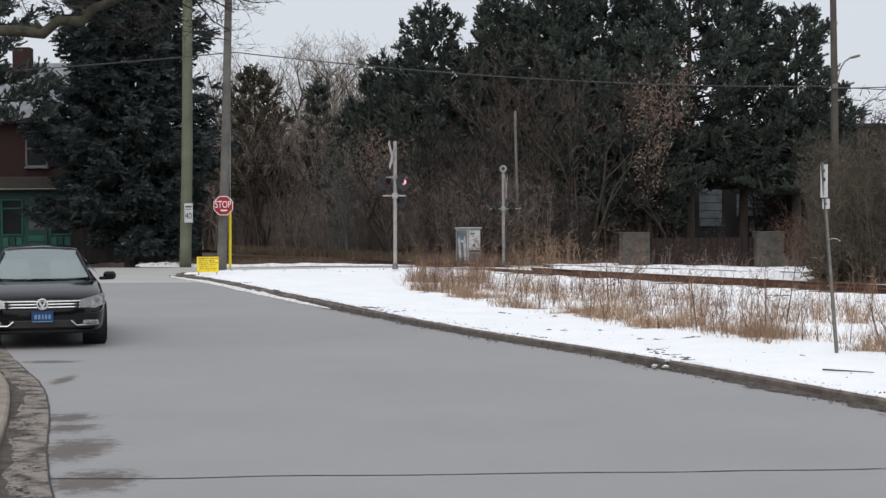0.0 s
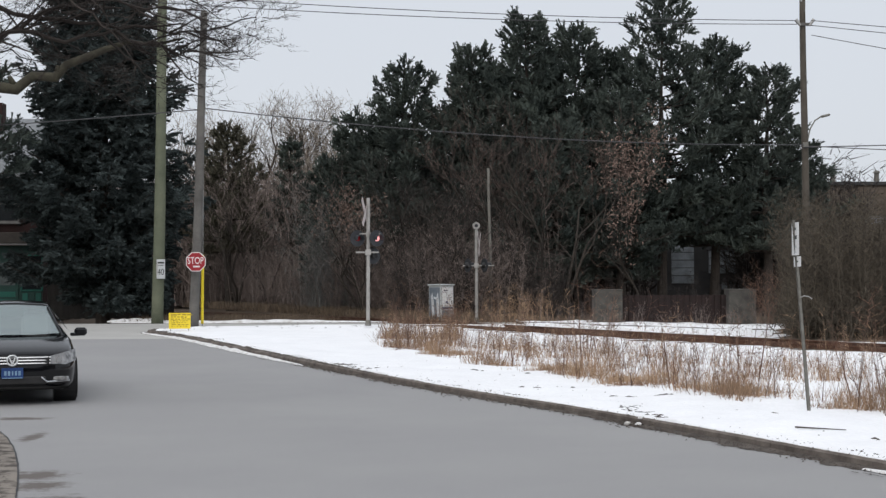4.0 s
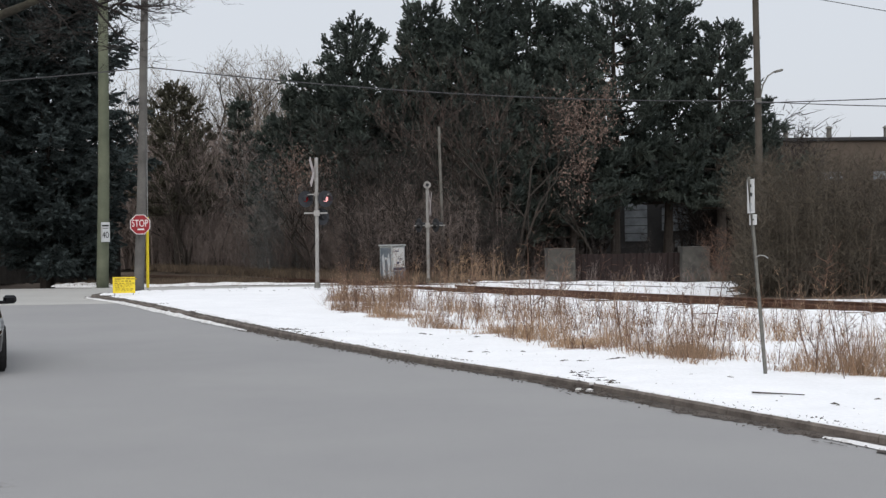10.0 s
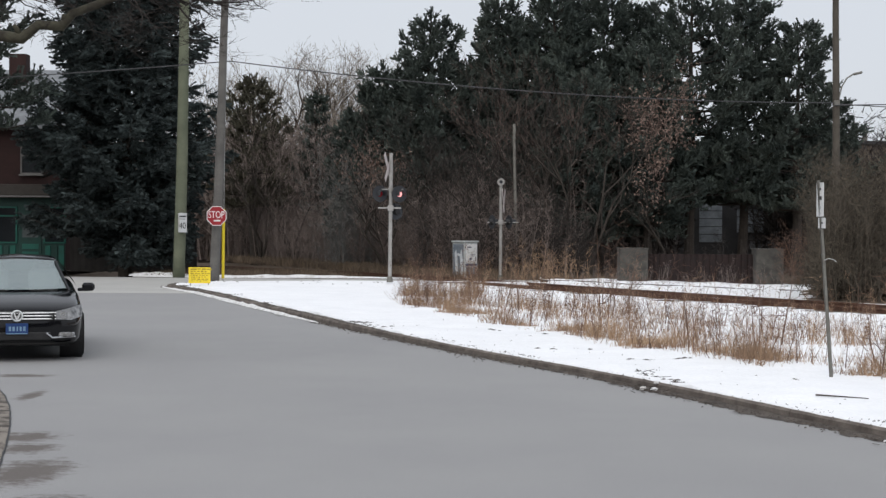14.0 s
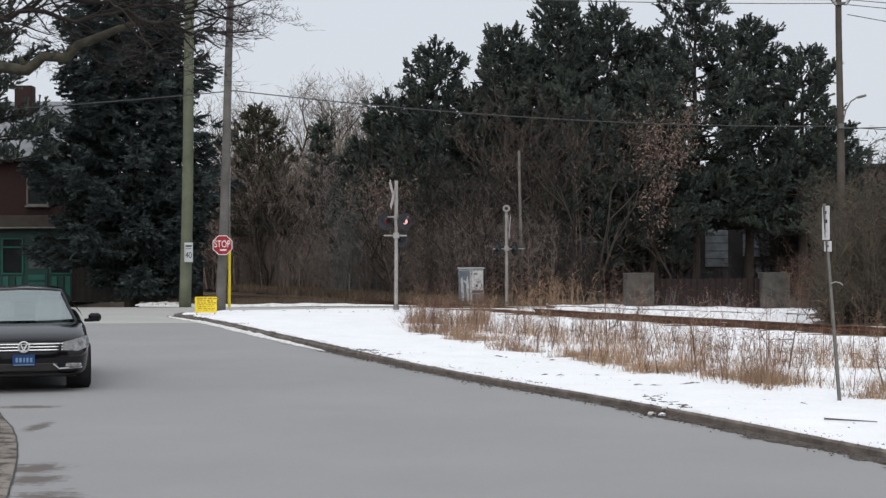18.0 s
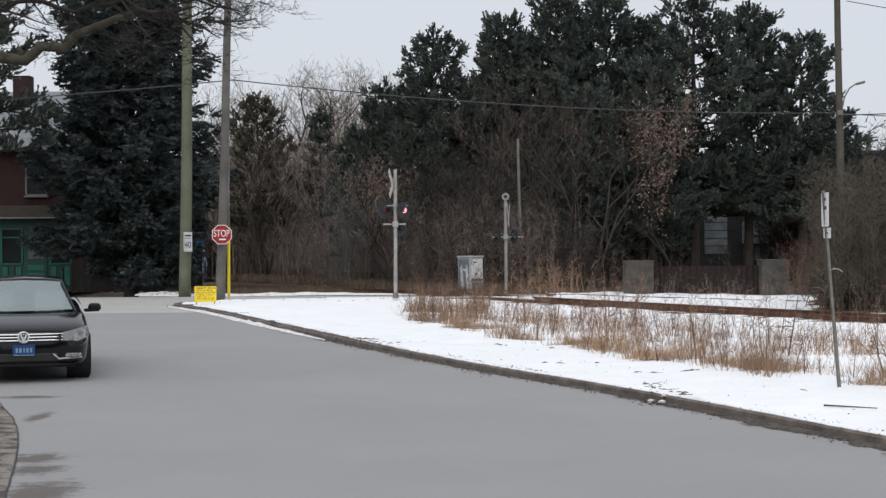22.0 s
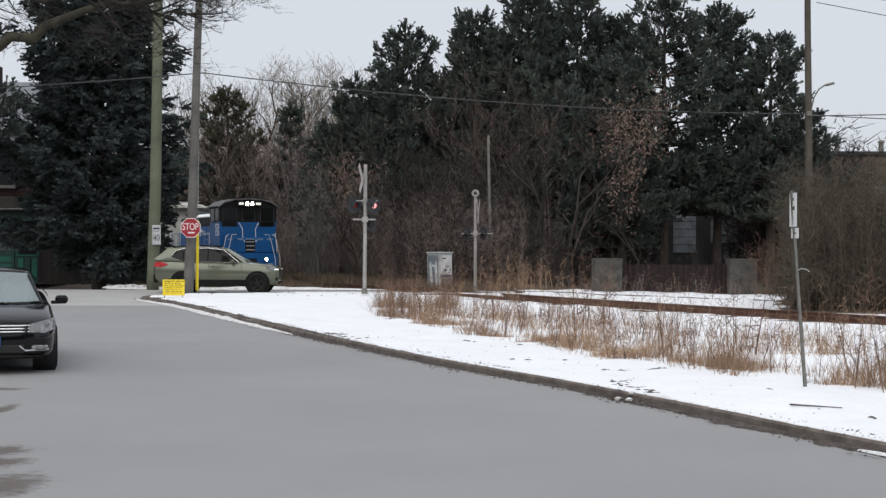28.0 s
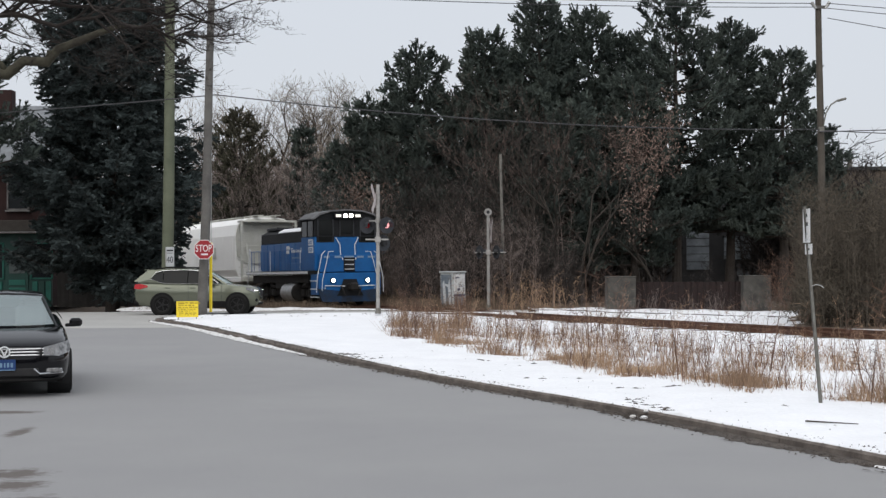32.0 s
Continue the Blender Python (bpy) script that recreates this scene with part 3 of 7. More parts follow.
for i, p in enumerate(kr):
    if 27 < p.y < 50.5:
        s = sideways(kr, i)
        for _ in range(int(26 * max(0.2, 0.6 + 1.3 * noise.noise((i * 0.22, 5, 1))))):
            d = random.gauss(0.22, 0.2)
            q = p + s * d
            spots.append((q.x, q.y + random.uniform(-0.15, 0.15), 0.094 if d > 0.02 else 0.01))
litter("gutter_litter", spots, 0.03, "brown leaves and grit lying along the corner kerb", flat=0.006)


spots = []
for cx, cy, n, sp in ((2.55, 18.3, 14, 0.14), (2.25, 19.0, 9, 0.18), (-0.75, 26.1, 14, 0.25), (-1.35, 27.7, 12, 0.25), (0.64, 27.2, 3, 0.1), (0.95, 27.1, 3, 0.1), (1.2, 25.7, 3, 0.12), (1.44, 25.4, 2, 0.08), (1.5, 23.0, 3, 0.1), (1.94, 23.0, 3, 0.1), (3.13, 21.25, 12, 0.07), (2.48, 21.1, 3, 0.08), (2.8, 21.1, 4, 0.08), (3.83, 18.9, 2, 0.05), (4.1, 18.4, 3, 0.05), (-7.4, 49.9, 12, 0.5), (-4.2, 51.6, 14, 0.7), (-2.4, 51.9, 10, 0.4), (4.6, 15.6, 3, 0.2)):
    for _ in range(n):
        x, y = cx + random.gauss(0, sp), cy + random.gauss(0, sp * 0.8)
        e = verge_edge(y)
        if x > e + 0.15:
            spots.append((x, y, snow_height(x, y, e) - 0.004))
        else:
            spots.append((x, y, 0.012))
random.seed(91)
for _ in range(90):
    y = random.uniform(11.0, 30.0)
    x = verge_edge(y) + 0.25 + abs(random.gauss(0, 0.9))
    spots.append((x, y, snow_height(x, y, verge_edge(y)) - 0.006))
litter("snow_crumbs", spots[-90:], 0.013, "small crumbs of bark and earth on the snow")
del spots[-90:]
litter("snow_dirt", spots, 0.042, "clods of brown earth and leaves on the snow")
stick = Mesh()
for a, b, r in (((3.92, 16.5), (4.48, 16.46), 0.011), ((4.12, 16.5), (4.15, 16.7), 0.006)):
    za, zb = [snow_height(p[0], p[1], verge_edge(p[1])) + 0.012 for p in (a, b)]
    stick.tube((*a, za), (*b, zb), r, r * 0.5, 6)
tagged(part("fallen_stick", stick, GREY_BARK), "thin fallen stick lying on the snow", "stick")

# A clump of dirty snow, sticks and leaves at the kerb.
lumps = Mesh()
random.seed(61)
for k in range(5):
    x, y = 2.36 + random.gauss(0, 0.07), 18.2 + random.gauss(0, 0.25)
    r = random.uniform(0.02, 0.055)
    ring0 = [(x + r * (0.8 + 0.4 * random.random()) * math.cos(a), y + r * (0.8 + 0.4 * random.random()) * math.sin(a)) for a in (0, 1.05, 2.1, 3.14, 4.2, 5.2)]
    z0 = 0.0 if x < kerb_x(y) else 0.075
    lumps.loft([[(a, b, z0) for a, b in ring0], [(x + (a - x) * 0.8, y + (b - y) * 0.8, z0 + r * 0.7) for a, b in ring0], [(x + (a - x) * 0.3, y + (b - y) * 0.3, z0 + r) for a, b in ring0]])
tagged(part("snow_clods", lumps, DIRTY_SNOW, smooth=True), "lumps of dirty snow broken off at the kerb", "snow", kind="stuff")
debris = Mesh()
for k in range(22):
    x, y = 2.36 + random.gauss(0, 0.12), 18.5 + random.gauss(0, 0.45)
    z0 = 0.03 if x < kerb_x(y) else 0.15
    a = random.random() * 6.28
    ln = random.uniform(0.05, 0.22)
    debris.tube((x, y, z0), (x + ln * math.cos(a), y + ln * math.sin(a), z0 + random.uniform(-0.01, 0.05)), 0.004, 0.002, 4)
tagged(part("twig_debris", debris, BARK), "broken twigs lying along the kerb", "twigs", kind="stuff")

# A crack across the street, filled with tar, and an open seam beside the gutter.
crack = Mesh()
last = None
for k in range(60):
    x = -3.2 + 0.17 * k
    p = Vector((x, 10.38 + 0.02 * k * 0.35 + 0.06 * noise.noise((x * 1.1, 3, 0)), 0))
    w = 0.012 + 0.008 * noise.noise((x * 3, 9, 0))
    if last is not None:
        crack.add([(last.x, last.y - w, 0.004), (p.x, p.y - w, 0.004), (p.x, p.y + w, 0.004), (last.x, last.y + w, 0.004)], [(0, 1, 2, 3)])
    last = p
part("crack", crack, BLACK, road, "dark tarred crack")
seam = Mesh()
ls = resample(left_line, 0.25)
for i in range(1, len(ls)):
    if 5 < ls[i].y < 19.5:
        a, b = [ls[j] + sideways(ls, j) * (0.365 + 0.012 * noise.noise((j * 0.7, 0, 5))) for j in (i - 1, i)]
        s = sideways(ls, i) * (0.0075 + 0.004 * noise.noise((i * 0.9, 2, 2)))
        seam.add([(a.x - s.x, a.y - s.y, 0.009), (b.x - s.x, b.y - s.y, 0.009), (b.x + s.x, b.y + s.y, 0.009), (a.x + s.x, a.y + s.y, 0.009)], [(0, 1, 2, 3)])
part("seam", seam, BLACK, road, "open dark seam beside the gutter")
# The strip of ground behind the left-hand kerb.
strip = Mesh()
ribbon(strip, [p for p in left_line if p.y < 50], -0.2, -9.0, 0.1, 0.12)
tagged(part("boulevard", strip, SOIL), "bare brown boulevard behind the kerb", "ground", kind="structure")

# Rails, sleepers and ballast.
railway = thing("railway_track", "rusty single railway track half buried in snow", "track", kind="structure")
for side_of in (-1, 1):
    m = Mesh()
    rings = []
    prof = [(-0.07, -0.17), (-0.07, -0.155), (-0.012, -0.13), (-0.012, -0.045), (-0.036, -0.035), (-0.036, 0.0), (0.036, 0.0), (0.036, -0.035), (0.012, -0.045), (0.012, -0.13), (0.07, -0.155), (0.07, -0.17)]
    for i, p in enumerate(track):
        s = sideways(track, i)
        c = p + s * 0.72 * side_of
        z = track_z(p.y)
        rings.append([(c.x + s.x * a, c.y + s.y * a, z + h) for a, h in prof])
    part("rail", m.loft(rings), RUST, railway)
bal = Mesh()
v, f = [], []
for i, p in enumerate(track):
    s = sideways(track, i)
    z = track_z(p.y) - 0.13
    for a, h in ((-2.0, -0.12), (-1.35, 0.0), (0, 0.012), (1.35, 0.0), (2.0, -0.12)):
        q = p + s * a
        v.append((q.x, q.y, z + h + 0.02 * noise.noise((q.x * 4, q.y * 4, 0))))
    if i:
        n = 5 * i
        f += [(n - 5 + k, n - 4 + k, n + 1 + k, n + k) for k in range(4)]
part("ballast", bal.add(v, f), SOIL, railway, "dirty brown ballast")
tie = Mesh().box((0, 0, 0), (2.5, 0.23, 0.14), bevel=0.015).data("sleeper")
tie.materials.append(OLD_SLEEPER)
for i, p in enumerate(track):
    if 30 < p.y < 100:
        s = sideways(track, i)
        ob = part("sleeper", tie, OLD_SLEEPER, railway)
        ob.matrix_basis = pose(p.x, p.y, track_z(p.y) - 0.19 + random.uniform(-0.01, 0.01), 0, 0, math.degrees(math.atan2(s.y, s.x)) + random.uniform(-1, 1))


# A half-buried timber edging across the snow behind the track.
edging = thing("timber_edging", "old dark timber edging half buried in snow", "edging")
for k in range(9):
    a, b = Vector((3.2 + k * 1.12, 55.9 - k * 0.42, 0.0)), Vector((4.25 + k * 1.12, 55.5 - k * 0.42, 0.0))
    za, zb = [snow_height(p.x, p.y, verge_edge(p.y)) + 0.01 * math.sin(k * 3) - 0.02 for p in (a, b)]
    part("timber", Mesh().tube((a.x, a.y, za), (b.x, b.y, zb), 0.05, 0.045, 7), OLD_SLEEPER, edging)


# Poles.
def wooden_pole(name, base, top, r0, r1, mat, label):
    ob = thing(name, label, "pole", pose(*base))
    d = Vector(top) - Vector(base)
    m = Mesh()
    rings, n = [], 14
    for k in range(16):
        t = k / 15
        c = d * t + Vector((0.03 * math.sin(5 * t), 0.02 * math.sin(7 * t + 1), 0))
        r = r0 + (r1 - r0) * t
        rings.append([(c.x + r * (1 + 0.03 * noise.noise((j, k * 0.3, 2))) * math.cos(2 * math.pi * j / n), c.y + r * math.sin(2 * math.pi * j / n), c.z - (0.3 if k == 0 else 0)) for j in range(n)])
    part("shaft", m.loft(rings), mat, ob, smooth=True)
    return ob


wooden_pole("utility_pole", (-10.5, 58.5, 0.0), (-10.22, 58.5, 14.2), 0.235, 0.17, GREEN_WOOD, "tall greenish treated-wood utility pole beside the side road")
wooden_pole("utility_pole", (-8.04, 51.4, 0.1), (-7.62, 51.4, 10.85), 0.175, 0.115, GREY_WOOD, "leaning weathered grey wooden pole at the corner")
right_pole = wooden_pole("utility_pole", (15.44, 62.0, 0.0), (15.42, 62.0, 13.2), 0.17, 0.12, BROWN_WOOD, "brown wooden utility pole behind a thicket")


def text_mesh(body, size, material_, parent, m, name="lettering", depth=0.002, wide=1.0):
    c = bpy.data.curves.new(name, "FONT")
    c.body, c.size, c.extrude = body, size, depth
    c.align_x = c.align_y = "CENTER"
    tmp = bpy.data.objects.new(name, c)
    scene.collection.objects.link(tmp)
    bpy.context.view_layer.update()
    me = bpy.data.meshes.new_from_object(tmp)
    bpy.data.objects.remove(tmp)
    me.transform(Matrix.Diagonal((wide, 1, 1, 1)))
    ob = part(name, me, material_, parent)
    ob.matrix_basis = m
    return ob




def bars(parent, rows, material_, name="writing_bar"):
    """Unreadable writing: bars (x, z, width, height) on a face that looks to -y."""
    for x, z, w, h, y in rows:
        part(name, Mesh().box((x, y, z), (w, 0.003, h)), material_, parent)


# Stop sign on the grey pole.
stop = thing("stop_sign", "red octagonal stop sign fixed to the grey pole", "sign", pose(-7.9, 51.08, 2.31, 0, 0, 6))
r = 0.325 / math.cos(math.pi / 8)
octa = [(r * math.cos(math.pi / 8 + k * math.pi / 4), r * math.sin(math.pi / 8 + k * math.pi / 4)) for k in range(8)]
part("rim", Mesh().prism(octa, 1, -0.004, 0.004), WHITE_PAINT, stop, "white rim")
part("face", Mesh().prism([(a * 0.93, b * 0.93) for a, b in octa], 1, -0.007, -0.003), RED_SIGN, stop, "red face")
text_mesh("STOP", 0.33, WHITE_PAINT, stop, pose(-0.01, -0.009, 0.03, 90, 0, 0), wide=0.68)
part("bracket", Mesh().box((-0.05, 0.12, 0), (0.06, 0.2, 0.5), bevel=0.005), STEEL, stop)
bars(stop, [(0.02, -0.16, 0.22, 0.05, -0.009)], WHITE_PAINT)

# Speed sign on the green pole.
# White sheeting greyed in its base colour to carry the partial shade.
SHADED_WHITE = material("shaded_white_sheet", (0.5, 0.52, 0.53), (0.42, 0.44, 0.45), 4, 0.5, 0, 0, 30, 0.08)
speed = thing("speed_sign", "white speed limit sign fixed to the green pole", "sign", pose(-10.3, 58.22, 2.1, 0, 0, 4))
part("bracket", Mesh().box((-0.14, 0.06, 0), (0.06, 0.14, 0.4)), STEEL, speed)
part("panel", Mesh().box((0, 0, 0), (0.32, 0.008, 0.74), bevel=0.003), SHADED_WHITE, speed)
text_mesh("40", 0.34, BLACK, speed, pose(0, -0.006, -0.12, 90, 0, 0), wide=0.75)
bars(speed, [(0, 0.24, 0.24, 0.06, -0.006), (0, 0.14, 0.2, 0.02, -0.006)], BLACK)

# Guy wire with its yellow guard.
guy = thing("guy_wire", "steel guy wire in a yellow plastic guard", "wire", pose(-7.8, 51.9, 0.05))
part("wire", Mesh().tube((0, 0, -0.2), (0.12, -0.35, 8.6), 0.012, 0.012, 6), STEEL, guy)
part("guard", Mesh().tube((0.0, -0.03, 0.15), (0.03, -0.13, 2.5), 0.05, 0.05, 10), YELLOW, guy, "yellow plastic guard")
part("anchor", Mesh().tube((0, 0, -0.2), (0, 0, 0.1), 0.03, 0.02, 8), STEEL, guy)

# The yellow notice on the snow at the corner.
notice = thing("notice_board", "yellow temporary notice board standing in the snow", "sign", pose(-7.94, 47.9, 0.13, -6, 0, 6))
part("panel", Mesh().box((0, 0, 0.29), (0.68, 0.014, 0.5), bevel=0.004), YELLOW, notice)
for x in (-0.28, 0.28):
    part("leg", Mesh().box((x, 0.014, 0.1), (0.025, 0.02, 0.5)), DULL_STEEL, notice)
INK = material("dark_ink", (0.4, 0.29, 0.02), (0.3, 0.21, 0.018), 5, 0.6, 0, 0, 20, 0.1)
random.seed(8)
for z, h, size in ((0.485, 0.05, 0.14), (0.41, 0.045, 0.09), (0.345, 0.035, 0.07), (0.29, 0.03, 0.08), (0.23, 0.035, 0.06), (0.17, 0.04, 0.1), (0.115, 0.025, 0.06)):
    x = -0.29 + 0.05 * random.random()
    while x < 0.24:
        w = size * random.uniform(0.5, 1.4)
        bars(notice, [(x + w / 2, z + random.uniform(-0.006, 0.006), w, h * random.uniform(0.6, 1.1), -0.009)], INK)
        x += w + random.uniform(0.015, 0.05)

# Parking sign on its leaning channel post.
ps = thing("parking_sign", "narrow parking sign on a leaning steel channel post", "sign", pose(4.73, 19.0, 0.1))
top = Vector((-0.2, 0.0, 2.44))
m = Mesh()
for w0, w1, d0, d1 in ((-0.021, 0.021, 0.0, 0.006), (-0.021, -0.016, 0.0, 0.028), (0.016, 0.021, 0.0, 0.028)):
    q = [Vector((a, b, 0)) for a, b in ((w0, d0), (w1, d0), (w1, d1), (w0, d1))]
    m.loft([[p + Vector((0, 0, -0.3)) for p in q], [p + top for p in q]])
part("post", m, DULL_STEEL, ps)
for zc, hh, name, mk in ((2.2, 0.42, "upper_panel", [(0.13, 0.05, 0.08), (0.02, 0.09, 0.1), (-0.1, 0.06, 0.06), (-0.17, 0.07, 0.03)]), (1.91, 0.13, "lower_panel", [(0.0, 0.06, 0.05)])):
    x0 = -0.2 * zc / 2.44
    turn = pose(x0 - 0.005, -0.012, zc, 0, 0, -87)
    pan = part(name, Mesh().box((0, 0, 0), (0.3, 0.005, hh), bevel=0.002), WHITE_PAINT, ps)
    pan.matrix_basis = turn
    for dz, w, h in mk:
        b = part("marking", Mesh().box((0, -0.004, dz), (w * 1.5, 0.003, h * 0.45)), GREY_METAL if dz < 0 else BLACK, pan)
m = Mesh()
m.pipe([(-0.12, 0, 1.45), (-0.08, -0.02, 1.47), (-0.02, -0.02, 1.46), (0.02, -0.02, 1.43)], 0.006, 5)
part("wire_tie", m, STEEL, ps)


# The two crossing signals.
def signal(name, m, height, label, away):
    ob = thing(name, label, "signal", m)
    part("mast", Mesh().tube((0, 0, 0), (0, 0, height), 0.065, 0.06, 12), MAST_PAINT, ob, smooth=False)
    part("base", Mesh().tube((0, 0, -0.1), (0, 0, 0.1), 0.11, 0.085, 12), DULL_STEEL, ob)
    return ob


def lamp_head(parent, x, y, z, turn, red):
    """A round black hood plate with a lamp and its visor."""
    head = part("lamp_plate", Mesh().tube((0, 0.02, 0), (0, -0.0, 0), 0.28, 0.28, 24), GREYED, parent, "round black lamp backing")
    head.matrix_basis = pose(x, y, z, 0, 0, turn)
    part("housing", Mesh().tube((0, 0.02, 0), (0, 0.16, 0), 0.13, 0.09, 16), BLACK, head)
    part("lens", Mesh().tube((0, -0.004, 0), (0, -0.03, 0), 0.1, 0.085, 18), red, head, "red glass lens")
    hood = Mesh()
    n = 14
    v, f = [], []
    for k in range(n + 1):
        a = math.pi * (-0.15 + 1.3 * k / n)
        v += [(0.125 * math.cos(a), -0.002, 0.125 * math.sin(a)), (0.13 * math.cos(a), -0.26, 0.13 * math.sin(a) - 0.02)]
        if k:
            f.append((2 * k - 2, 2 * k - 1, 2 * k + 1, 2 * k))
    part("visor", hood.add(v, f), GREYED, head)
    return head


RED_LENS = material("red_lens", (0.22, 0.012, 0.016), (0.16, 0.01, 0.014), 8, 0.12, 0, 0, 30, 0.05)
BUCK = material("faded_crossbuck", (0.5, 0.46, 0.45), (0.4, 0.35, 0.34), 5, 0.6, 0, 0.05, 30, 0.12)
RED_LIT = glowing("lit_red_lens", (1.0, 0.42, 0.42), 0.9)
GREYED = material("faded_black_paint", (0.022, 0.024, 0.028), (0.036, 0.038, 0.043), 5, 0.7, 0, 0.1, 30, 0.15)
front = signal("crossing_signal", pose(-2.14, 52.0, 0.2, 0, 0.3, 0), 4.29, "silver railway crossing signal with crossbuck and flashers", False)
for s in (-1, 1):
    blade = part("crossbuck_blade", Mesh().box((0, 0, 0), (1.2, 0.012, 0.2), bevel=0.004), BUCK, front, "faded white crossbuck blade")
    blade.matrix_basis = pose(-0.09, -0.08, 3.8, 0, 0, 76) @ pose(0, 0.014 * s, 0, 0, 48 * s, 0)
arm = part("cross_arm", Mesh().tube((-0.42, -0.03, 2.42), (0.36, -0.03, 2.42), 0.03, 0.03, 10), MAST_PAINT, front)
part("clamp", Mesh().box((0, -0.02, 2.42), (0.2, 0.16, 0.2), bevel=0.02), MAST_PAINT, front)
part("bracket", Mesh().tube((-0.42, -0.03, 3.05), (0.42, -0.03, 3.05), 0.022, 0.022, 8), MAST_PAINT, front)
for z in (2.42, 3.05):
    part("collar", Mesh().tube((0, 0, z - 0.07), (0, 0, z + 0.07), 0.085, 0.085, 12), MAST_PAINT, front)
lamp_head(front, -0.36, -0.08, 2.9, 30, RED_LENS)
lamp_head(front, 0.3, -0.08, 2.9, 30, RED_LIT)
lamp_head(front, 0.16, 0.16, 2.3, 215, RED_LENS)
part("cable", Mesh().pipe([(0.1, 0.02, 2.6), (0.3, 0.02, 2.35), (0.42, 0.0, 2.1), (0.1, 0, 1.9)], 0.015, 6), BLACK, front)

back = signal("crossing_signal", pose(1.93, 62.0, -0.02), 3.75, "silver crossing signal with a bell on its mast", True)
bell = part("bell", Mesh().tube((0, -0.1, 3.86), (0, 0.1, 3.86), 0.15, 0.15, 18), MAST_PAINT, back, "round grey bell")
part("bell_hub", Mesh().tube((0, -0.14, 3.86), (0, -0.1, 3.86), 0.05, 0.07, 12), GREYED, bell)
for s in (-1, 1):
    blade = part("crossbuck_blade", Mesh().box((0, 0, 0), (1.2, 0.012, 0.2), bevel=0.004), BUCK, back, "faded white crossbuck blade")
    blade.matrix_basis = pose(0.12, 0.1, 3.1, 0, 0, 82) @ pose(0, 0.014 * s, 0, 0, 48 * s, 0)
part("cross_arm", Mesh().tube((-0.55, 0, 2.22), (0.72, 0, 2.22), 0.028, 0.028, 10), MAST_PAINT, back)
part("clamp", Mesh().box((0, 0, 2.22), (0.2, 0.16, 0.2), bevel=0.02), MAST_PAINT, back)
lamp_head(back, -0.34, 0.1, 2.24, 118, RED_LENS)
lamp_head(back, 0.34, 0.1, 2.24, 118, RED_LENS)

# The signal cabinet.
cab = thing("signal_cabinet", "grey aluminium signal cabinet with graffiti on one side", "cabinet", pose(0.5, 63.2, -0.1, 0, 0, 45))
part("body", Mesh().box((0, 0, 0.76), (0.78, 0.7, 1.46), bevel=0.02), GREY_METAL, cab)
part("roof", Mesh().box((0, 0, 1.51), (0.86, 0.78, 0.07), bevel=0.02), GREY_METAL, cab)
part("door", Mesh().box((0, -0.358, 0.78), (0.68, 0.02, 1.3), bevel=0.006), GREY_METAL, cab)
part("handle", Mesh().box((0.24, -0.38, 0.8), (0.03, 0.03, 0.16), bevel=0.008), DULL_STEEL, cab)
part("plinth", Mesh().box((0, 0, -0.05), (0.9, 0.82, 0.2), bevel=0.01), CONCRETE, cab)
TAG = material("dark_graffiti", (0.05, 0.06, 0.11), (0.08, 0.09, 0.15), 8, 0.6, 0, 0, 20, 0.2)
SIDE_BLUE = material("weathered_blue_grey_paint", (0.1, 0.125, 0.155), (0.17, 0.195, 0.22), 3, 0.6, 0, 0.05, 20, 0.15)
DRIP = material("white_graffiti", (0.55, 0.58, 0.6), (0.42, 0.45, 0.47), 6, 0.6, 0, 0, 20, 0.15)
part("side_panel", Mesh().box((-0.392, 0, 0.74), (0.008, 0.6, 1.34), bevel=0.002), SIDE_BLUE, cab, "weathered blue-grey side panel")
for poly in ([(-0.28, 0.08), (-0.16, 0.08), (-0.13, 0.55), (-0.09, 0.95), (-0.19, 1.22), (-0.26, 0.8)], [(0.0, 0.08), (0.13, 0.1), (0.17, 0.6), (0.21, 1.05), (0.12, 1.18), (0.05, 0.85), (0.02, 0.4)], [(-0.12, 0.9), (0.06, 0.95), (0.04, 1.04), (-0.12, 1.0)]):
    part("graffiti", Mesh().prism(poly, 0, -0.4005, -0.3965), DRIP, cab, "white paint scrawl")
part("front_sheet", Mesh().box((0, -0.3705, 1.02), (0.64, 0.005, 0.78), bevel=0.002), WHITE_PAINT, cab, "white upper door sheet")
part("stripe", Mesh().prism([(-0.32, 0.5), (0.32, 0.5), (0.32, 0.6), (-0.32, 0.6)], 1, -0.376, -0.37), TAG, cab, "dark blue stripe")
part("lower_panel", Mesh().box((0, -0.3715, 0.29), (0.64, 0.006, 0.36), bevel=0.002), SIDE_BLUE, cab, "grey-blue lower panel")
bars(cab, [(-0.12, 1.28, 0.24, 0.045, -0.375), (0.08, 0.98, 0.3, 0.02, -0.375), (0.1, 0.92, 0.24, 0.02, -0.375), (-0.05, 0.8, 0.14, 0.1, -0.375)], TAG)

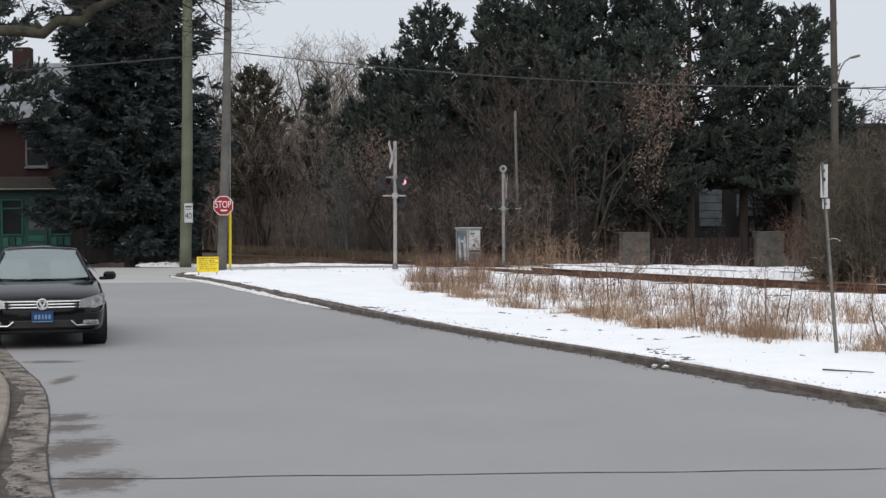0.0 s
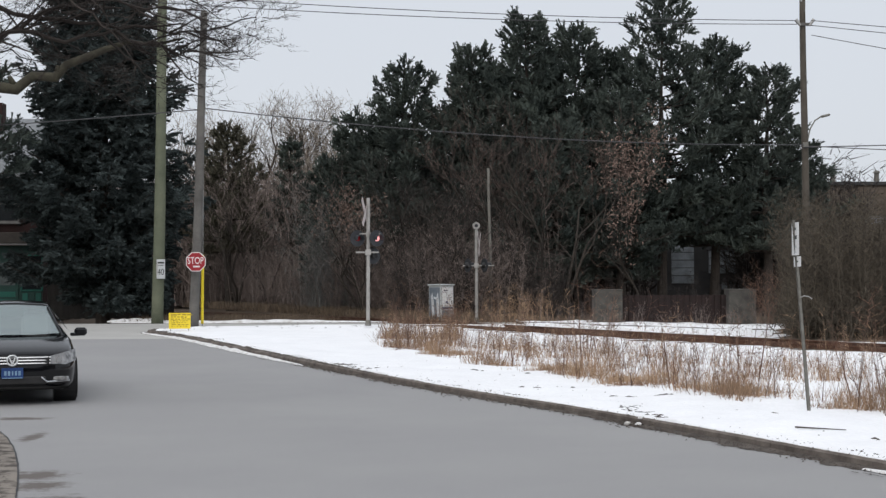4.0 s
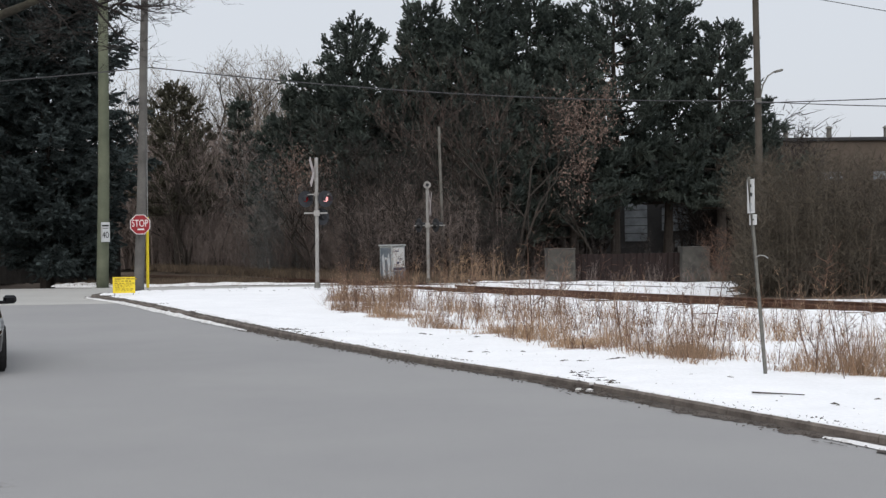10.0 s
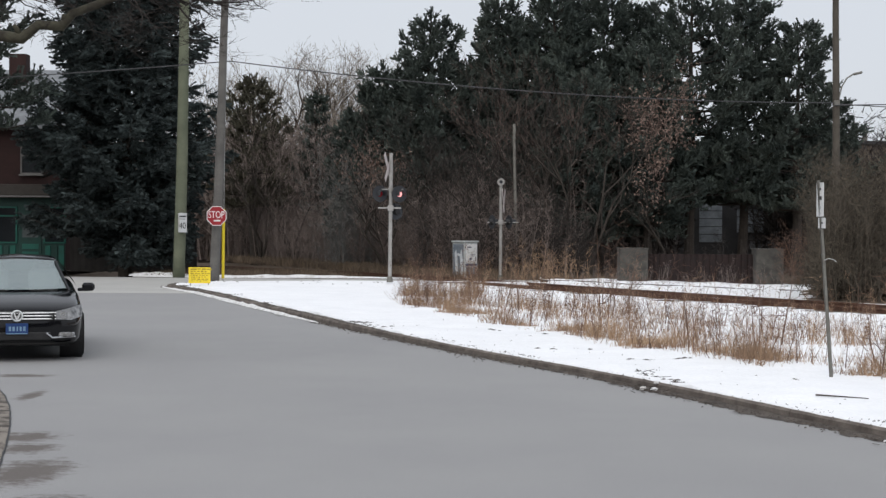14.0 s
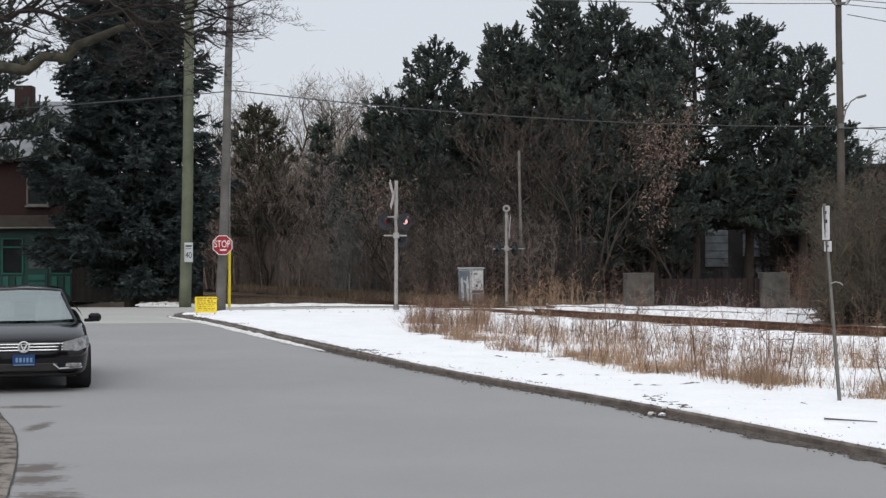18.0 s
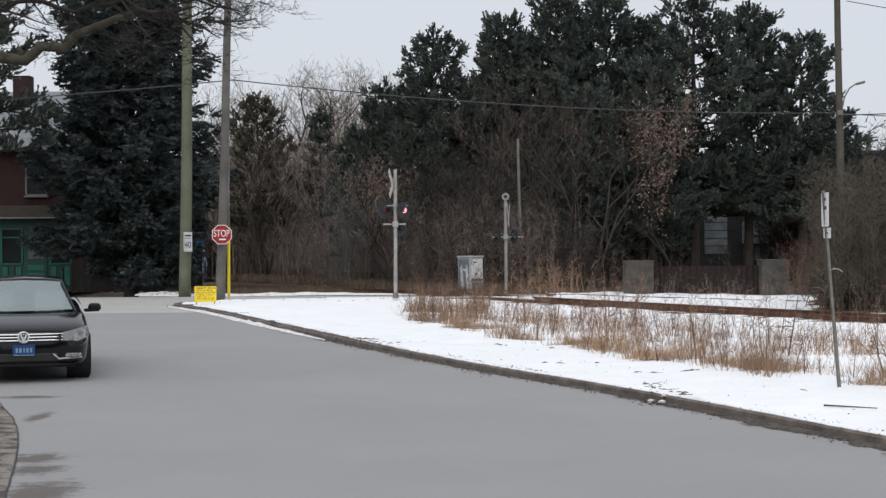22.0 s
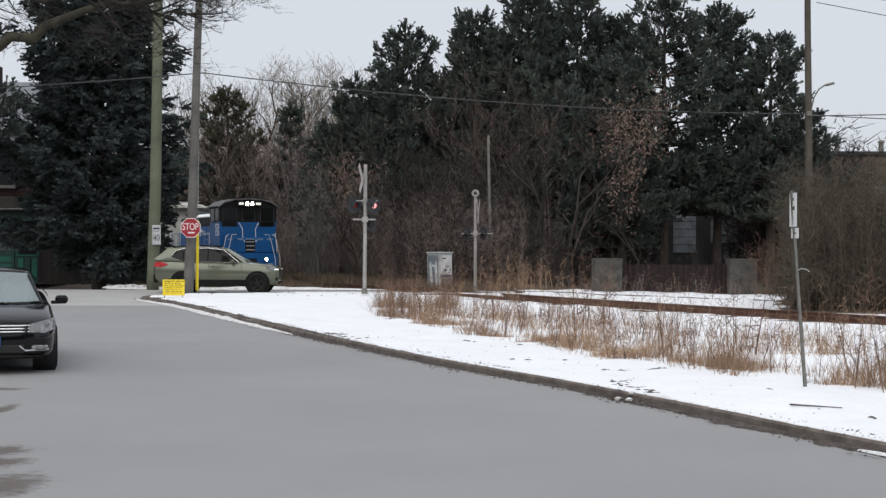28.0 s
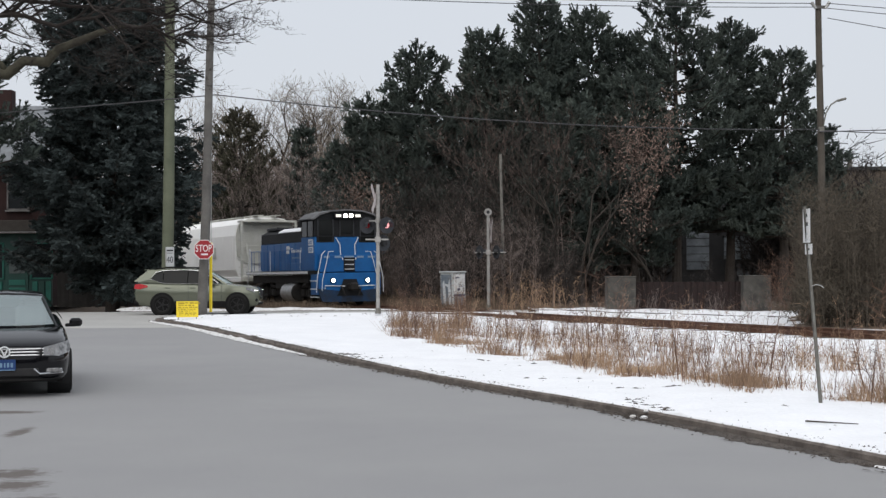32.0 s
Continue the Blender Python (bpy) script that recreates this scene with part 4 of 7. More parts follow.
# Concrete blocks, the rusty gate between them and the wall behind.
BLOCK = material("stained_concrete_block", (0.085, 0.08, 0.07), (0.042, 0.04, 0.036), 2.5, 0.92, 0, 0.4, 30, 0.2)
for x, w in ((6.98, 1.1), (12.22, 1.08)):
    b = thing("gate_pillar", "stained concrete block pillar beside the rusty gate", "pillar", pose(x, 59.5, -0.42), "gate pillars")
    part("body", Mesh().box((0, 0, 0.81), (w, 0.9, 1.64), bevel=0.03), BLOCK, b)
    part("cap", Mesh().box((0, 0, 1.63), (w + 0.04, 0.94, 0.05), bevel=0.015), BLOCK, b)
gate = thing("steel_gate", "low rust-brown corrugated steel gate", "gate", pose(7.55, 59.6, -0.42))
for k in range(17):
    x = 0.12 + k * 0.247
    part("panel", Mesh().prism([(x - 0.12, 0), (x - 0.06, -0.03), (x + 0.06, -0.03), (x + 0.12, 0), (x + 0.12, 0.012), (x - 0.12, 0.012)], 2, 0.05, 1.42), RUST_GATE, gate)
part("rail", Mesh().box((2.07, 0.03, 1.38), (4.1, 0.05, 0.06)), RUST_GATE, gate)
part("rail", Mesh().box((2.07, 0.03, 0.2), (4.1, 0.05, 0.06)), RUST_GATE, gate)


# Trees.
def shoots(root, axis, long, thick, n):
    """Needle-clad shoots: short needles set all round each axis, with two crossed blades as its core."""
    k = len(root)
    q = np.repeat(np.arange(k), n)
    t = rng.random(len(q))
    base = root[q] + axis[q] * (t * long[q])[:, None]
    w = unit(axis[q] * 0.9 + unit(rng.normal(size=base.shape)) * 0.85)
    size = thick[q] * rng.uniform(0.8, 1.3, len(q)) * (1.15 - 0.4 * t)
    return [needles(base, w, size, size * 0.36), needles(root, axis, long * 1.1, thick * 0.8), needles(root + axis * (long * 1.05)[:, None], -axis, long, thick * 0.8)]


def conifer(name, base, height, radius, seed, label):
    """A spruce: whorls of drooping boughs, each a flat fan of needle-clad sprays with an upturned tip."""
    global rng
    rng = np.random.default_rng(seed)
    ob = thing(name, label, "tree", pose(*base))
    part("trunk", Mesh().tube((0, 0, -0.2), (0, 0, height * 0.98), radius * 0.07, 0.03, 10), BARK, ob)
    boughs, tris = Mesh(), []
    z = 1.25
    while z < height - 0.15:
        t = z / height
        r = radius * (0.88 + 0.2 * math.sin(z * 2.1) * math.sin(z * 0.83 + 1)) * (1 - t) ** 0.5 * min(1.0, 0.86 + t) + 0.08
        turn = rng.uniform(0, 6.28)
        count = int(rng.integers(9, 13))
        for k in range(count):
            a = turn + 6.283 * k / count + rng.normal(0, 0.2)
            ln = r * rng.uniform(0.62, 1.18)
            if z < 2.3 and math.cos(a) < 0.1:
                ln = min(ln, 1.5)
            if z < 4.8 and math.cos(a) > 0.2:
                ln = min(ln, rng.uniform(2.4, 3.05) if z < 2.9 else rng.uniform(3.3, 4.0))
            out = np.array([np.cos(a), np.sin(a), 0])
            lat = np.array([-np.sin(a), np.cos(a), 0])
            n = 9
            u = np.linspace(0.1, 1, n)
            sag = -0.3 * ln * np.sin(u * np.pi * 0.72) * (1 - 0.75 * t) + 0.5 * t * ln * u + 0.13 * ln * u**3
            pts = np.outer(u * ln, out) + np.array([0, 0, z])
            pts[:, 2] += sag
            boughs.pipe([pts[0], pts[n // 2], pts[-1]], [0.04 * (1 - t) + 0.01, 0.022, 0.008], 4)
            m = max(6, int(ln * 9.0))
            f = rng.uniform(0.1, 1.0, m) ** 0.85
            root = np.stack([np.interp(f, u, pts[:, i]) for i in range(3)], 1)
            side_ln = (0.34 * ln * (1.08 - f) + 0.16) * rng.uniform(0.6, 1.2, m)
            sd = rng.choice([-1.0, 1.0], m)[:, None]
            way = unit(out * rng.uniform(0.5, 1.0, (m, 1)) + lat * sd * rng.uniform(0.4, 1.0, (m, 1)) + np.array([0, 0, -1.0]) * rng.uniform(-0.08, 0.2, (m, 1)))
            g = np.repeat(np.arange(m), 3)
            h = np.tile(np.array([0.25, 0.6, 0.9]), m)
            p = root[g] + way[g] * (side_ln[g] * h)[:, None] + rng.normal(0, 0.03, (3 * m, 3))
            axis = unit(way[g] + rng.normal(0, 0.26, (3 * m, 3)) + np.array([0, 0, -0.06]))
            tris += shoots(p, axis, rng.uniform(0.3, 0.52, 3 * m), rng.uniform(0.11, 0.165, 3 * m), 11)
            tip = np.repeat(pts[-1:], 3, 0)
            tris += shoots(tip - out * 0.1, unit(out + rng.normal(0, 0.35, (3, 3)) + np.array([0, 0, 0.25])), np.full(3, 0.34), np.full(3, 0.08), 12)
        z += 0.31 + 0.14 * rng.random()
    tagged(part("boughwork", boughs, BARK, ob), kind="stuff")
    tagged(blades("crown", np.concatenate(tris), SPRUCE, ob), kind="stuff")
    return ob


def pine(name, base, height, radius, seed, label, low=0.16, shape=0.6, lean=0.0, step=0.55, dens=11, mat=None):
    """A pine: whorls of limbs with side branchlets that end in thick, upturned, candle-like shoots."""
    global rng
    rng = np.random.default_rng(seed)
    ob = thing(name, label, "tree", pose(*base))
    m = Mesh()
    pts = [(lean * height * (k / 6) ** 2 + 0.08 * math.sin(k * 1.7 + seed), 0.06 * math.cos(k * 2.1), height * k / 6 - (0.2 if k == 0 else 0)) for k in range(7)]
    m.pipe(pts, [0.27 * (1 - k / 6.4) for k in range(7)], 10)
    part("trunk", m, BARK, ob)
    limbs, tris = Mesh(), []
    z = low * height
    while z < height - 0.25:
        t = z / height
        u = max(0.0, (t - low) / (1 - low))
        prof = min(1.0, 0.7 + 1.8 * u) * (1 - u**1.5) ** shape
        turn = rng.uniform(0, 6.28)
        count = int(rng.integers(5, 8))
        for k in range(count):
            a = turn + 6.283 * k / count + rng.normal(0, 0.25)
            uneven = 0.9 + 0.7 * noise.noise((math.cos(a) * 1.1, math.sin(a) * 1.1 + seed, t * 4.5))
            ln = radius * prof * uneven * rng.uniform(0.6, 1.12) + 0.2
            out = np.array([np.cos(a), np.sin(a), 0])
            lat = np.array([-np.sin(a), np.cos(a), 0])
            c0 = np.array([lean * height * t * t, 0, z])
            rise = 0.02 + 0.55 * u + rng.normal(0, 0.07)
            mid = c0 + out * ln * 0.55 + np.array([0, 0, rise * ln * 0.35])
            tip = c0 + out * ln + np.array([0, 0, rise * ln + 0.12 * ln])
            limbs.pipe([c0, mid, tip], [0.055 * (1.15 - t) + 0.012, 0.035 * (1.15 - t) + 0.01, 0.012], 4)
            b = max(4, int(2 + 5.0 * ln))
            f = rng.uniform(0.16, 1.0, b) ** 0.75
            f[0] = 1.0
            root = np.where(f[:, None] < 0.55, c0 + (mid - c0) * (f / 0.55)[:, None], mid + (tip - mid) * ((f - 0.55) / 0.45)[:, None])
            side_ln = (0.3 * ln * (1.12 - f) + 0.18) * rng.uniform(0.5, 1.2, b)
            way = unit(out * rng.uniform(0.4, 1.0, (b, 1)) + lat * rng.normal(0, 0.8, (b, 1)) + np.array([0, 0, 1.0]) * rng.uniform(-0.15, 0.5, (b, 1)))
            per = 4
            g = np.repeat(np.arange(b), per)
            p = root[g] + way[g] * (side_ln[g] * np.tile(np.linspace(0.35, 1.0, per), b))[:, None] + rng.normal(0, 0.05, (b * per, 3))
            axis = unit(way[g] * 0.7 + rng.normal(0, 0.4, (b * per, 3)) + np.array([0, 0, 1.0]) * rng.uniform(0.25, 1.2, (b * per, 1)))
            tris += shoots(p, axis, rng.uniform(0.28, 0.52, b * per), rng.uniform(0.115, 0.17, b * per), dens)
        z += step * rng.uniform(0.75, 1.25)
    top = np.repeat(np.array([[lean * height, 0, height - 0.45]]), 7, 0)
    tris += shoots(top, unit(rng.normal(0, 0.45, (7, 3)) + np.array([0, 0, 1.0])), rng.uniform(0.35, 0.75, 7), np.full(7, 0.11), 20)
    tagged(part("limbwork", limbs, BARK, ob), kind="stuff")
    tagged(blades("crown", np.concatenate(tris), mat or PINE, ob), kind="stuff")
    return ob


def grow(m, fine, p, d, ln, r, depth, spread, up, wide, more=0):
    """Branches on branches: thick ones as pipes, the last ones as thin blades."""
    p, d = Vector(p), Vector(d).normalized()
    n = 3
    pts, rad = [p], [r]
    for k in range(n):
        d = (d + Vector((random.gauss(0, 0.22), random.gauss(0, 0.22), random.gauss(0, 0.16) + up)) * (0.7 + 0.3 * k)).normalized()
        p = p + d * ln / n
        pts.append(p)
        rad.append(r * (1 - 0.62 * (k + 1) / n))
    if r > 0.012:
        m.pipe(pts, rad, 6 if r > 0.05 else 4)
    else:
        for a, b in zip(pts, pts[1:]):
            fine.append((a, b, max(r, wide)))
    if depth == 0:
        return
    kids = (random.randint(3, 4) if depth > 1 else random.randint(4, 6)) + more
    for k in range(kids):
        t = random.uniform(0.35, 1.0)
        i = min(n - 1, int(t * n))
        q = pts[i].lerp(pts[i + 1], t * n - i)
        a = random.uniform(0, 6.283)
        side_d = Vector((math.cos(a), math.sin(a), random.uniform(-0.2, 0.7)))
        grow(m, fine, q, d * (1 - spread) + side_d * spread, ln * random.uniform(0.5, 0.78), r * random.uniform(0.38, 0.56), depth - 1, spread, up, wide, more)


def twigs(fine, mat, parent, name="twigwork"):
    a = np.array([[*p] for p, q, w in fine])
    b = np.array([[*q] for p, q, w in fine])
    w = np.array([w for p, q, w in fine])
    global rng
    rng = np.random.default_rng(len(fine))
    return tagged(blades(name, needles(a, unit(b - a), np.linalg.norm(b - a, axis=1) * 1.15, w * 2), mat, parent), kind="stuff")


def bare_tree(name, base, height, seed, label, mat=GREY_BARK, twig=TWIG, depth=4, spread=0.55, up=0.06, r=0.2, wide=0.008, stems=1, exact=False):
    random.seed(seed)
    ob = thing(name, label, "tree", pose(*base))
    m, fine = Mesh(), []
    for k in range(stems):
        d = (random.gauss(0, 0.12 + 0.2 * (stems > 1)), random.gauss(0, 0.12 + 0.2 * (stems > 1)), 1)
        grow(m, fine, (0, 0, -0.1), d, height * random.uniform(0.4, 0.5), r, depth, spread, up, wide)
    if exact:
        k = height / max(q.z for p, q, w in fine)
        m.v = [(p[0] * k, p[1] * k, p[2] * k) for p in m.v]
        fine = [(p * k, q * k, w) for p, q, w in fine]
    tagged(part("branchwork", m, mat, ob), "bare trunk and limbs", kind="stuff")
    twigs(fine, twig, ob)
    return ob


def thicket(name, spots, height, mat, label, per=26, wide=0.014, lean=0.16, seed=1, twig_len=0.22):
    """Dense bare brush: upright stems, side twigs and twigs on those."""
    global rng
    rng = np.random.default_rng(seed)
    spots = np.asarray(spots, float)
    n = len(spots)
    h = height * rng.uniform(0.45, 1.1, n) if np.isscalar(height) else np.asarray(height) * rng.uniform(0.55, 1.1, n)
    way = unit(np.c_[rng.normal(0, lean, (n, 2)), np.ones(n)])
    tri = [needles(spots, way, h, wide * 2.2)]
    k = np.repeat(np.arange(n), per)
    t = rng.uniform(0.15, 1.0, n * per)
    p = spots[k] + way[k] * (h[k] * t)[:, None]
    a = rng.uniform(0, 2 * np.pi, n * per)
    w = unit(way[k] * rng.uniform(0.1, 1.2, (n * per, 1)) + np.c_[np.cos(a), np.sin(a), rng.uniform(-0.3, 0.6, n * per)])
    ln = h[k] * twig_len * rng.uniform(0.4, 1.3, n * per) * (1.15 - 0.6 * t)
    tri.append(needles(p, w, ln, wide * 1.2))
    p2 = p + w * (ln * rng.uniform(0.3, 0.9, n * per))[:, None]
    w2 = unit(w + rng.normal(0, 0.8, w.shape))
    tri.append(needles(p2, w2, ln * rng.uniform(0.3, 0.8, n * per), wide))
    ob = blades(name, np.concatenate(tri), mat)
    return tagged(ob, label, "brush", kind="stuff")


conifer("spruce_tree", (-13.6, 63.4, -0.06), 19.2, 4.4, 11, "tall dense dark blue-green spruce at the corner")
random.seed(3)
DARK_PINE = "tall dark green pine in a row behind the tracks"
for k, (x, y, h, rr, low, step) in enumerate((
        (-1.2, 77.0, 12.4, 2.9, 0.16, 0.5), (-3.5, 78.6, 10.2, 2.3, 0.15, 0.55), (-5.0, 80.5, 8.0, 1.6, 0.15, 0.6), (0.8, 79.5, 10.6, 2.5, 0.14, 0.55), (2.3, 77.6, 13.5, 2.4, 0.15, 0.5), (5.0, 76.6, 14.8, 2.8, 0.15, 0.5),
        (7.6, 77.6, 14.4, 2.8, 0.15, 0.5), (9.5, 79.5, 13.6, 2.5, 0.2, 0.6), (11.7, 75.5, 15.8, 2.9, 0.24, 0.66), (14.6, 77.2, 13.6, 2.9, 0.25, 0.64), (17.0, 76.0, 12.2, 2.8, 0.25, 0.64), (19.4, 79.0, 8.4, 1.9, 0.3, 0.6),
        (3.2, 82.5, 13.2, 2.9, 0.12, 0.6), (6.2, 81.5, 13.8, 3.0, 0.12, 0.6), (9.4, 73.6, 10.6, 2.6, 0.16, 0.6), (6.3, 73.2, 9.6, 2.5, 0.16, 0.6))):
    pine("pine_tree", (x, y, -0.1), h, rr * 1.1, 40 + k, DARK_PINE, low=low, step=step * 0.88, shape=0.66)
pine("pine_tree", (-12.0, 92.0, -0.1), 11.2, 2.4, 71, "ragged olive conifer standing among bare trees", low=0.3, shape=0.85, step=0.6, mat=OLIVE_NEEDLE)
pine("pine_tree", (-8.4, 94.0, -0.1), 10.5, 1.3, 72, "narrow conifer standing among bare trees", low=0.3, shape=1.0, step=0.7)
pine("pine_tree", (-18.9, 58.6, -0.06), 12.5, 3.5, 73, "pine with a high crown in front of the brick house", low=0.46, step=0.6)

# Bare trees: tall pale ones far behind, brown ones in front of the pines.
for k, (x, y, h) in enumerate(((-10.8, 112, 16.0), (-7.4, 114, 16.2), (-13.0, 113, 14.6), (-5.2, 116, 16.4), (-9.0, 118, 16.8), (-6.4, 120, 16.6), (-16.0, 117, 12.6), (-11.6, 116, 16.2), (-3.6, 119, 15.8), (-18.4, 119, 10.8), (-14.4, 120, 14.6), (-8.2, 110, 15.4))):
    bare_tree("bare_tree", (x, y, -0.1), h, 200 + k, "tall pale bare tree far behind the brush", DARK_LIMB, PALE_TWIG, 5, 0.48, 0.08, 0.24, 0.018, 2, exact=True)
for k, (x, y, h) in enumerate(((24.0, 100, 9.5), (28, 104, 9.0))):
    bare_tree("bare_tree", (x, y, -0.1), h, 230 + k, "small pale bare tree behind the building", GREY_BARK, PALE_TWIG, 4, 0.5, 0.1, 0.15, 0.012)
# East of x = -2 most twigs take the copy with pine shade in it.
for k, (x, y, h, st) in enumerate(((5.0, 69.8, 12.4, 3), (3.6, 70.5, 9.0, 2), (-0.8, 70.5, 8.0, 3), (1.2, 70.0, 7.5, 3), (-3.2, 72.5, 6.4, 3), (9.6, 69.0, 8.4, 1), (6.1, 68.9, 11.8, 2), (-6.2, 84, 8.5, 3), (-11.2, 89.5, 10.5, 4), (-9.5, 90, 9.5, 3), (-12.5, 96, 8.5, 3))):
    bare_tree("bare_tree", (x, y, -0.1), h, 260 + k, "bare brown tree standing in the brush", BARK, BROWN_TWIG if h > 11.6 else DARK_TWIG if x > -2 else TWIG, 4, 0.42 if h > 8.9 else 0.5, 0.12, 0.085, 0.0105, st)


def dead_leaves(name, centre, size, n, seed, label):
    """Leaves that still hang on a bare shrub."""
    global rng
    rng = np.random.default_rng(seed)
    c = np.asarray(centre) + rng.normal(size=(n // 6, 3)) * np.asarray(size)
    p = np.repeat(c, 6, 0) + rng.normal(0, 0.16, (len(c) * 6, 3))
    w = unit(rng.normal(size=p.shape) + np.array([0, 0, -0.8]))
    ob = blades(name, needles(p, w, rng.uniform(0.1, 0.2, len(p)), rng.uniform(0.04, 0.09, len(p))), DEAD_LEAF)
    return tagged(ob, label, "leaves", kind="stuff")


dead_leaves("hanging_leaves", (9.0, 67.5, 6.7), (0.75, 0.5, 0.7), 1100, 5, "withered tan leaves hanging on a bare tree")
dead_leaves("hanging_leaves", (8.7, 67.5, 4.4), (0.42, 0.4, 0.75), 560, 6, "withered tan leaves hanging on a bare tree")
dead_leaves("hanging_leaves", (10.1, 67.5, 8.0), (0.35, 0.3, 0.6), 260, 8, "withered tan leaves hanging on a bare tree")
dead_leaves("hanging_leaves", (-3.6, 70.5, 4.9), (0.8, 0.5, 0.6), 620, 7, "withered tan leaves hanging on a bare shrub")

# Brush behind the tracks.
REDDISH = material("reddish_twigs", (0.14, 0.08, 0.055), (0.09, 0.055, 0.04), 0.8, 0.9, bump=0, fine=8, spread=0.3, island=0.4)
rng = np.random.default_rng(21)


def behind_track(n, x0, x1, y0, y1, gap, deep):
    p = np.c_[rng.uniform(x0, x1, 12 * n), rng.uniform(y0, y1, 12 * n)]
    off = (p[:, 0] - track_xs(p[:, 1])) * 0.9
    p = p[(off > gap) & (off < gap + deep)][:n]
    return np.c_[p, np.full(len(p), -0.1)]


s = behind_track(1500, -16, 5, 66, 98, 3.3, 6.0)
thicket("brush", s, 3.9, TWIG, "dense bare brown brush beside the railway", 24, 0.014, 0.2, 31)
s = np.c_[rng.uniform(-3.6, 0.2, 200), rng.uniform(73.6, 75.8, 200), np.full(200, -0.3)]
thicket("brush", s, 5.4, TWIG, "bare grey-brown brush before the pines", 34, 0.013, 0.2, 40, 0.17)
s = np.c_[rng.normal(-5.0, 0.7, 150), rng.normal(78.2, 0.5, 150), np.full(150, -0.6)]
thicket("brush", s, 6.4, GREY_TWIG, "pale grey-green bare shrub behind the railway", 40, 0.013, 0.16, 39, 0.16)
s = behind_track(800, -18, 6, 70, 104, 6.5, 9.0)
thicket("brush", s, 6.2, TWIG, "taller bare brown brush behind", 30, 0.02, 0.18, 32)
# Brush here uses the dark twigs, so the pines' shade is in its colour.
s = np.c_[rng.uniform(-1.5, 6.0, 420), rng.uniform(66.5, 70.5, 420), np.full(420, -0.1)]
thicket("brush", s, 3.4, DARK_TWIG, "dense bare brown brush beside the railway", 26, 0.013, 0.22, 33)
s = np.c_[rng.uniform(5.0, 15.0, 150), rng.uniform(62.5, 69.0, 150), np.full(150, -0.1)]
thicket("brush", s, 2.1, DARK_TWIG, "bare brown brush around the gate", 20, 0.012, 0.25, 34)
s = np.c_[rng.normal(3.5, 0.7, 60), rng.uniform(56.6, 58.8, 60), np.full(60, -0.1)]
thicket("dry_weeds", s, 1.5, STRAW, "tall tan weeds beside the gate", 16, 0.008, 0.2, 51, 0.3)
s = np.c_[rng.uniform(4.5, 14.5, 110), rng.uniform(57.0, 59.0, 110), np.full(110, -0.22)]
thicket("weed_stems", s, 0.95, TWIG, "dark brown weed stems before the gate", 14, 0.007, 0.2, 52, 0.3)
s = np.c_[rng.normal(13.3, 0.45, 34), rng.uniform(57.5, 59.0, 34), np.full(34, -0.1)]
thicket("weed_stems", s, 2.3, REDDISH, "reddish brown shrub beside the gate pillar", 26, 0.009, 0.25, 53, 0.35)
n = 1100
yy = rng.uniform(43.5, 53.0, n)
s = np.c_[0.235 * yy + 0.6 * rng.random(n) + 7.5 * rng.random(n) ** 1.3, yy, np.full(n, -0.1)]
s = s[(s[:, 0] - track_xs(s[:, 1])) > 2.6]
thicket("roadside_thicket", s, 4.2, OLIVE_TWIG, "dense olive-brown leafless thicket behind the tracks", 42, 0.013, 0.14, 35, 0.18)
low = np.c_[s[:, :2] + rng.normal(0, 0.3, (len(s), 2)), s[:, 2]]
thicket("roadside_thicket", low, 1.7, OLIVE_TWIG, "low tangled brush at the foot of the thicket", 22, 0.014, 0.5, 43, 0.4)
patch_v, patch_f = [], []
for j in range(16):
    for i in range(16):
        y = 43.0 + 11.0 * j / 15
        x = 0.222 * y + 0.3 * math.sin(j * 1.3) + 11 * i / 15
        patch_v.append((x, y, snow_height(x, y, verge_edge(y)) + (0.05 if 0 < i < 15 and 0 < j < 15 else -0.05)))
        if i and j:
            patch_f.append((16 * j + i - 17, 16 * j + i - 16, 16 * j + i, 16 * j + i - 1))
tagged(part("leaf_litter", Mesh().add(patch_v, patch_f), SOIL), "brown leaf litter under the thicket", "ground", kind="structure")
s = np.c_[rng.uniform(-24, 6, 2600), rng.uniform(96, 112, 2600), np.full(2600, -0.1)]
thicket("far_brush", s, 8.4, TWIG, "far brown brush closing the view", 20, 0.06, 0.15, 36)
# Far brush below the pines: their shade is put into the twig colour.
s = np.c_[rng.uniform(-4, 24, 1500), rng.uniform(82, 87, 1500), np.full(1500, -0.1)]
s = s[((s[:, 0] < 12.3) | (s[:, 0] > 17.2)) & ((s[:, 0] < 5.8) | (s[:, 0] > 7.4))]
thicket("far_brush", s, 8.0, DARK_TWIG, "brush under the pines with shade in its colour", 18, 0.045, 0.15, 37)
s = np.c_[rng.uniform(-26, -14.5, 200), rng.uniform(80, 92, 200), np.full(200, -0.1)]
thicket("far_brush", s, 5.0, TWIG, "brown brush behind the fence", 16, 0.02, 0.15, 38)


# Low tan grass by the tracks and dry weeds in the snow.
def grass(name, spots, height, mat, label, blades_per=9, wide=0.012, seed=3, lean=0.35):
    global rng
    rng = np.random.default_rng(seed)
    spots = np.asarray(spots, float)
    n = len(spots) * blades_per
    p = np.repeat(spots, blades_per, 0) + np.c_[rng.normal(0, 0.07, (n, 2)), np.zeros(n)]
    w = unit(np.c_[rng.normal(0, lean, (n, 2)), np.ones(n)])
    h = np.repeat(np.broadcast_to(height, len(spots)), blades_per) * rng.uniform(0.4, 1.15, n)
    return tagged(blades(name, needles(p, w, h, wide), mat), label, "grass", kind="stuff")


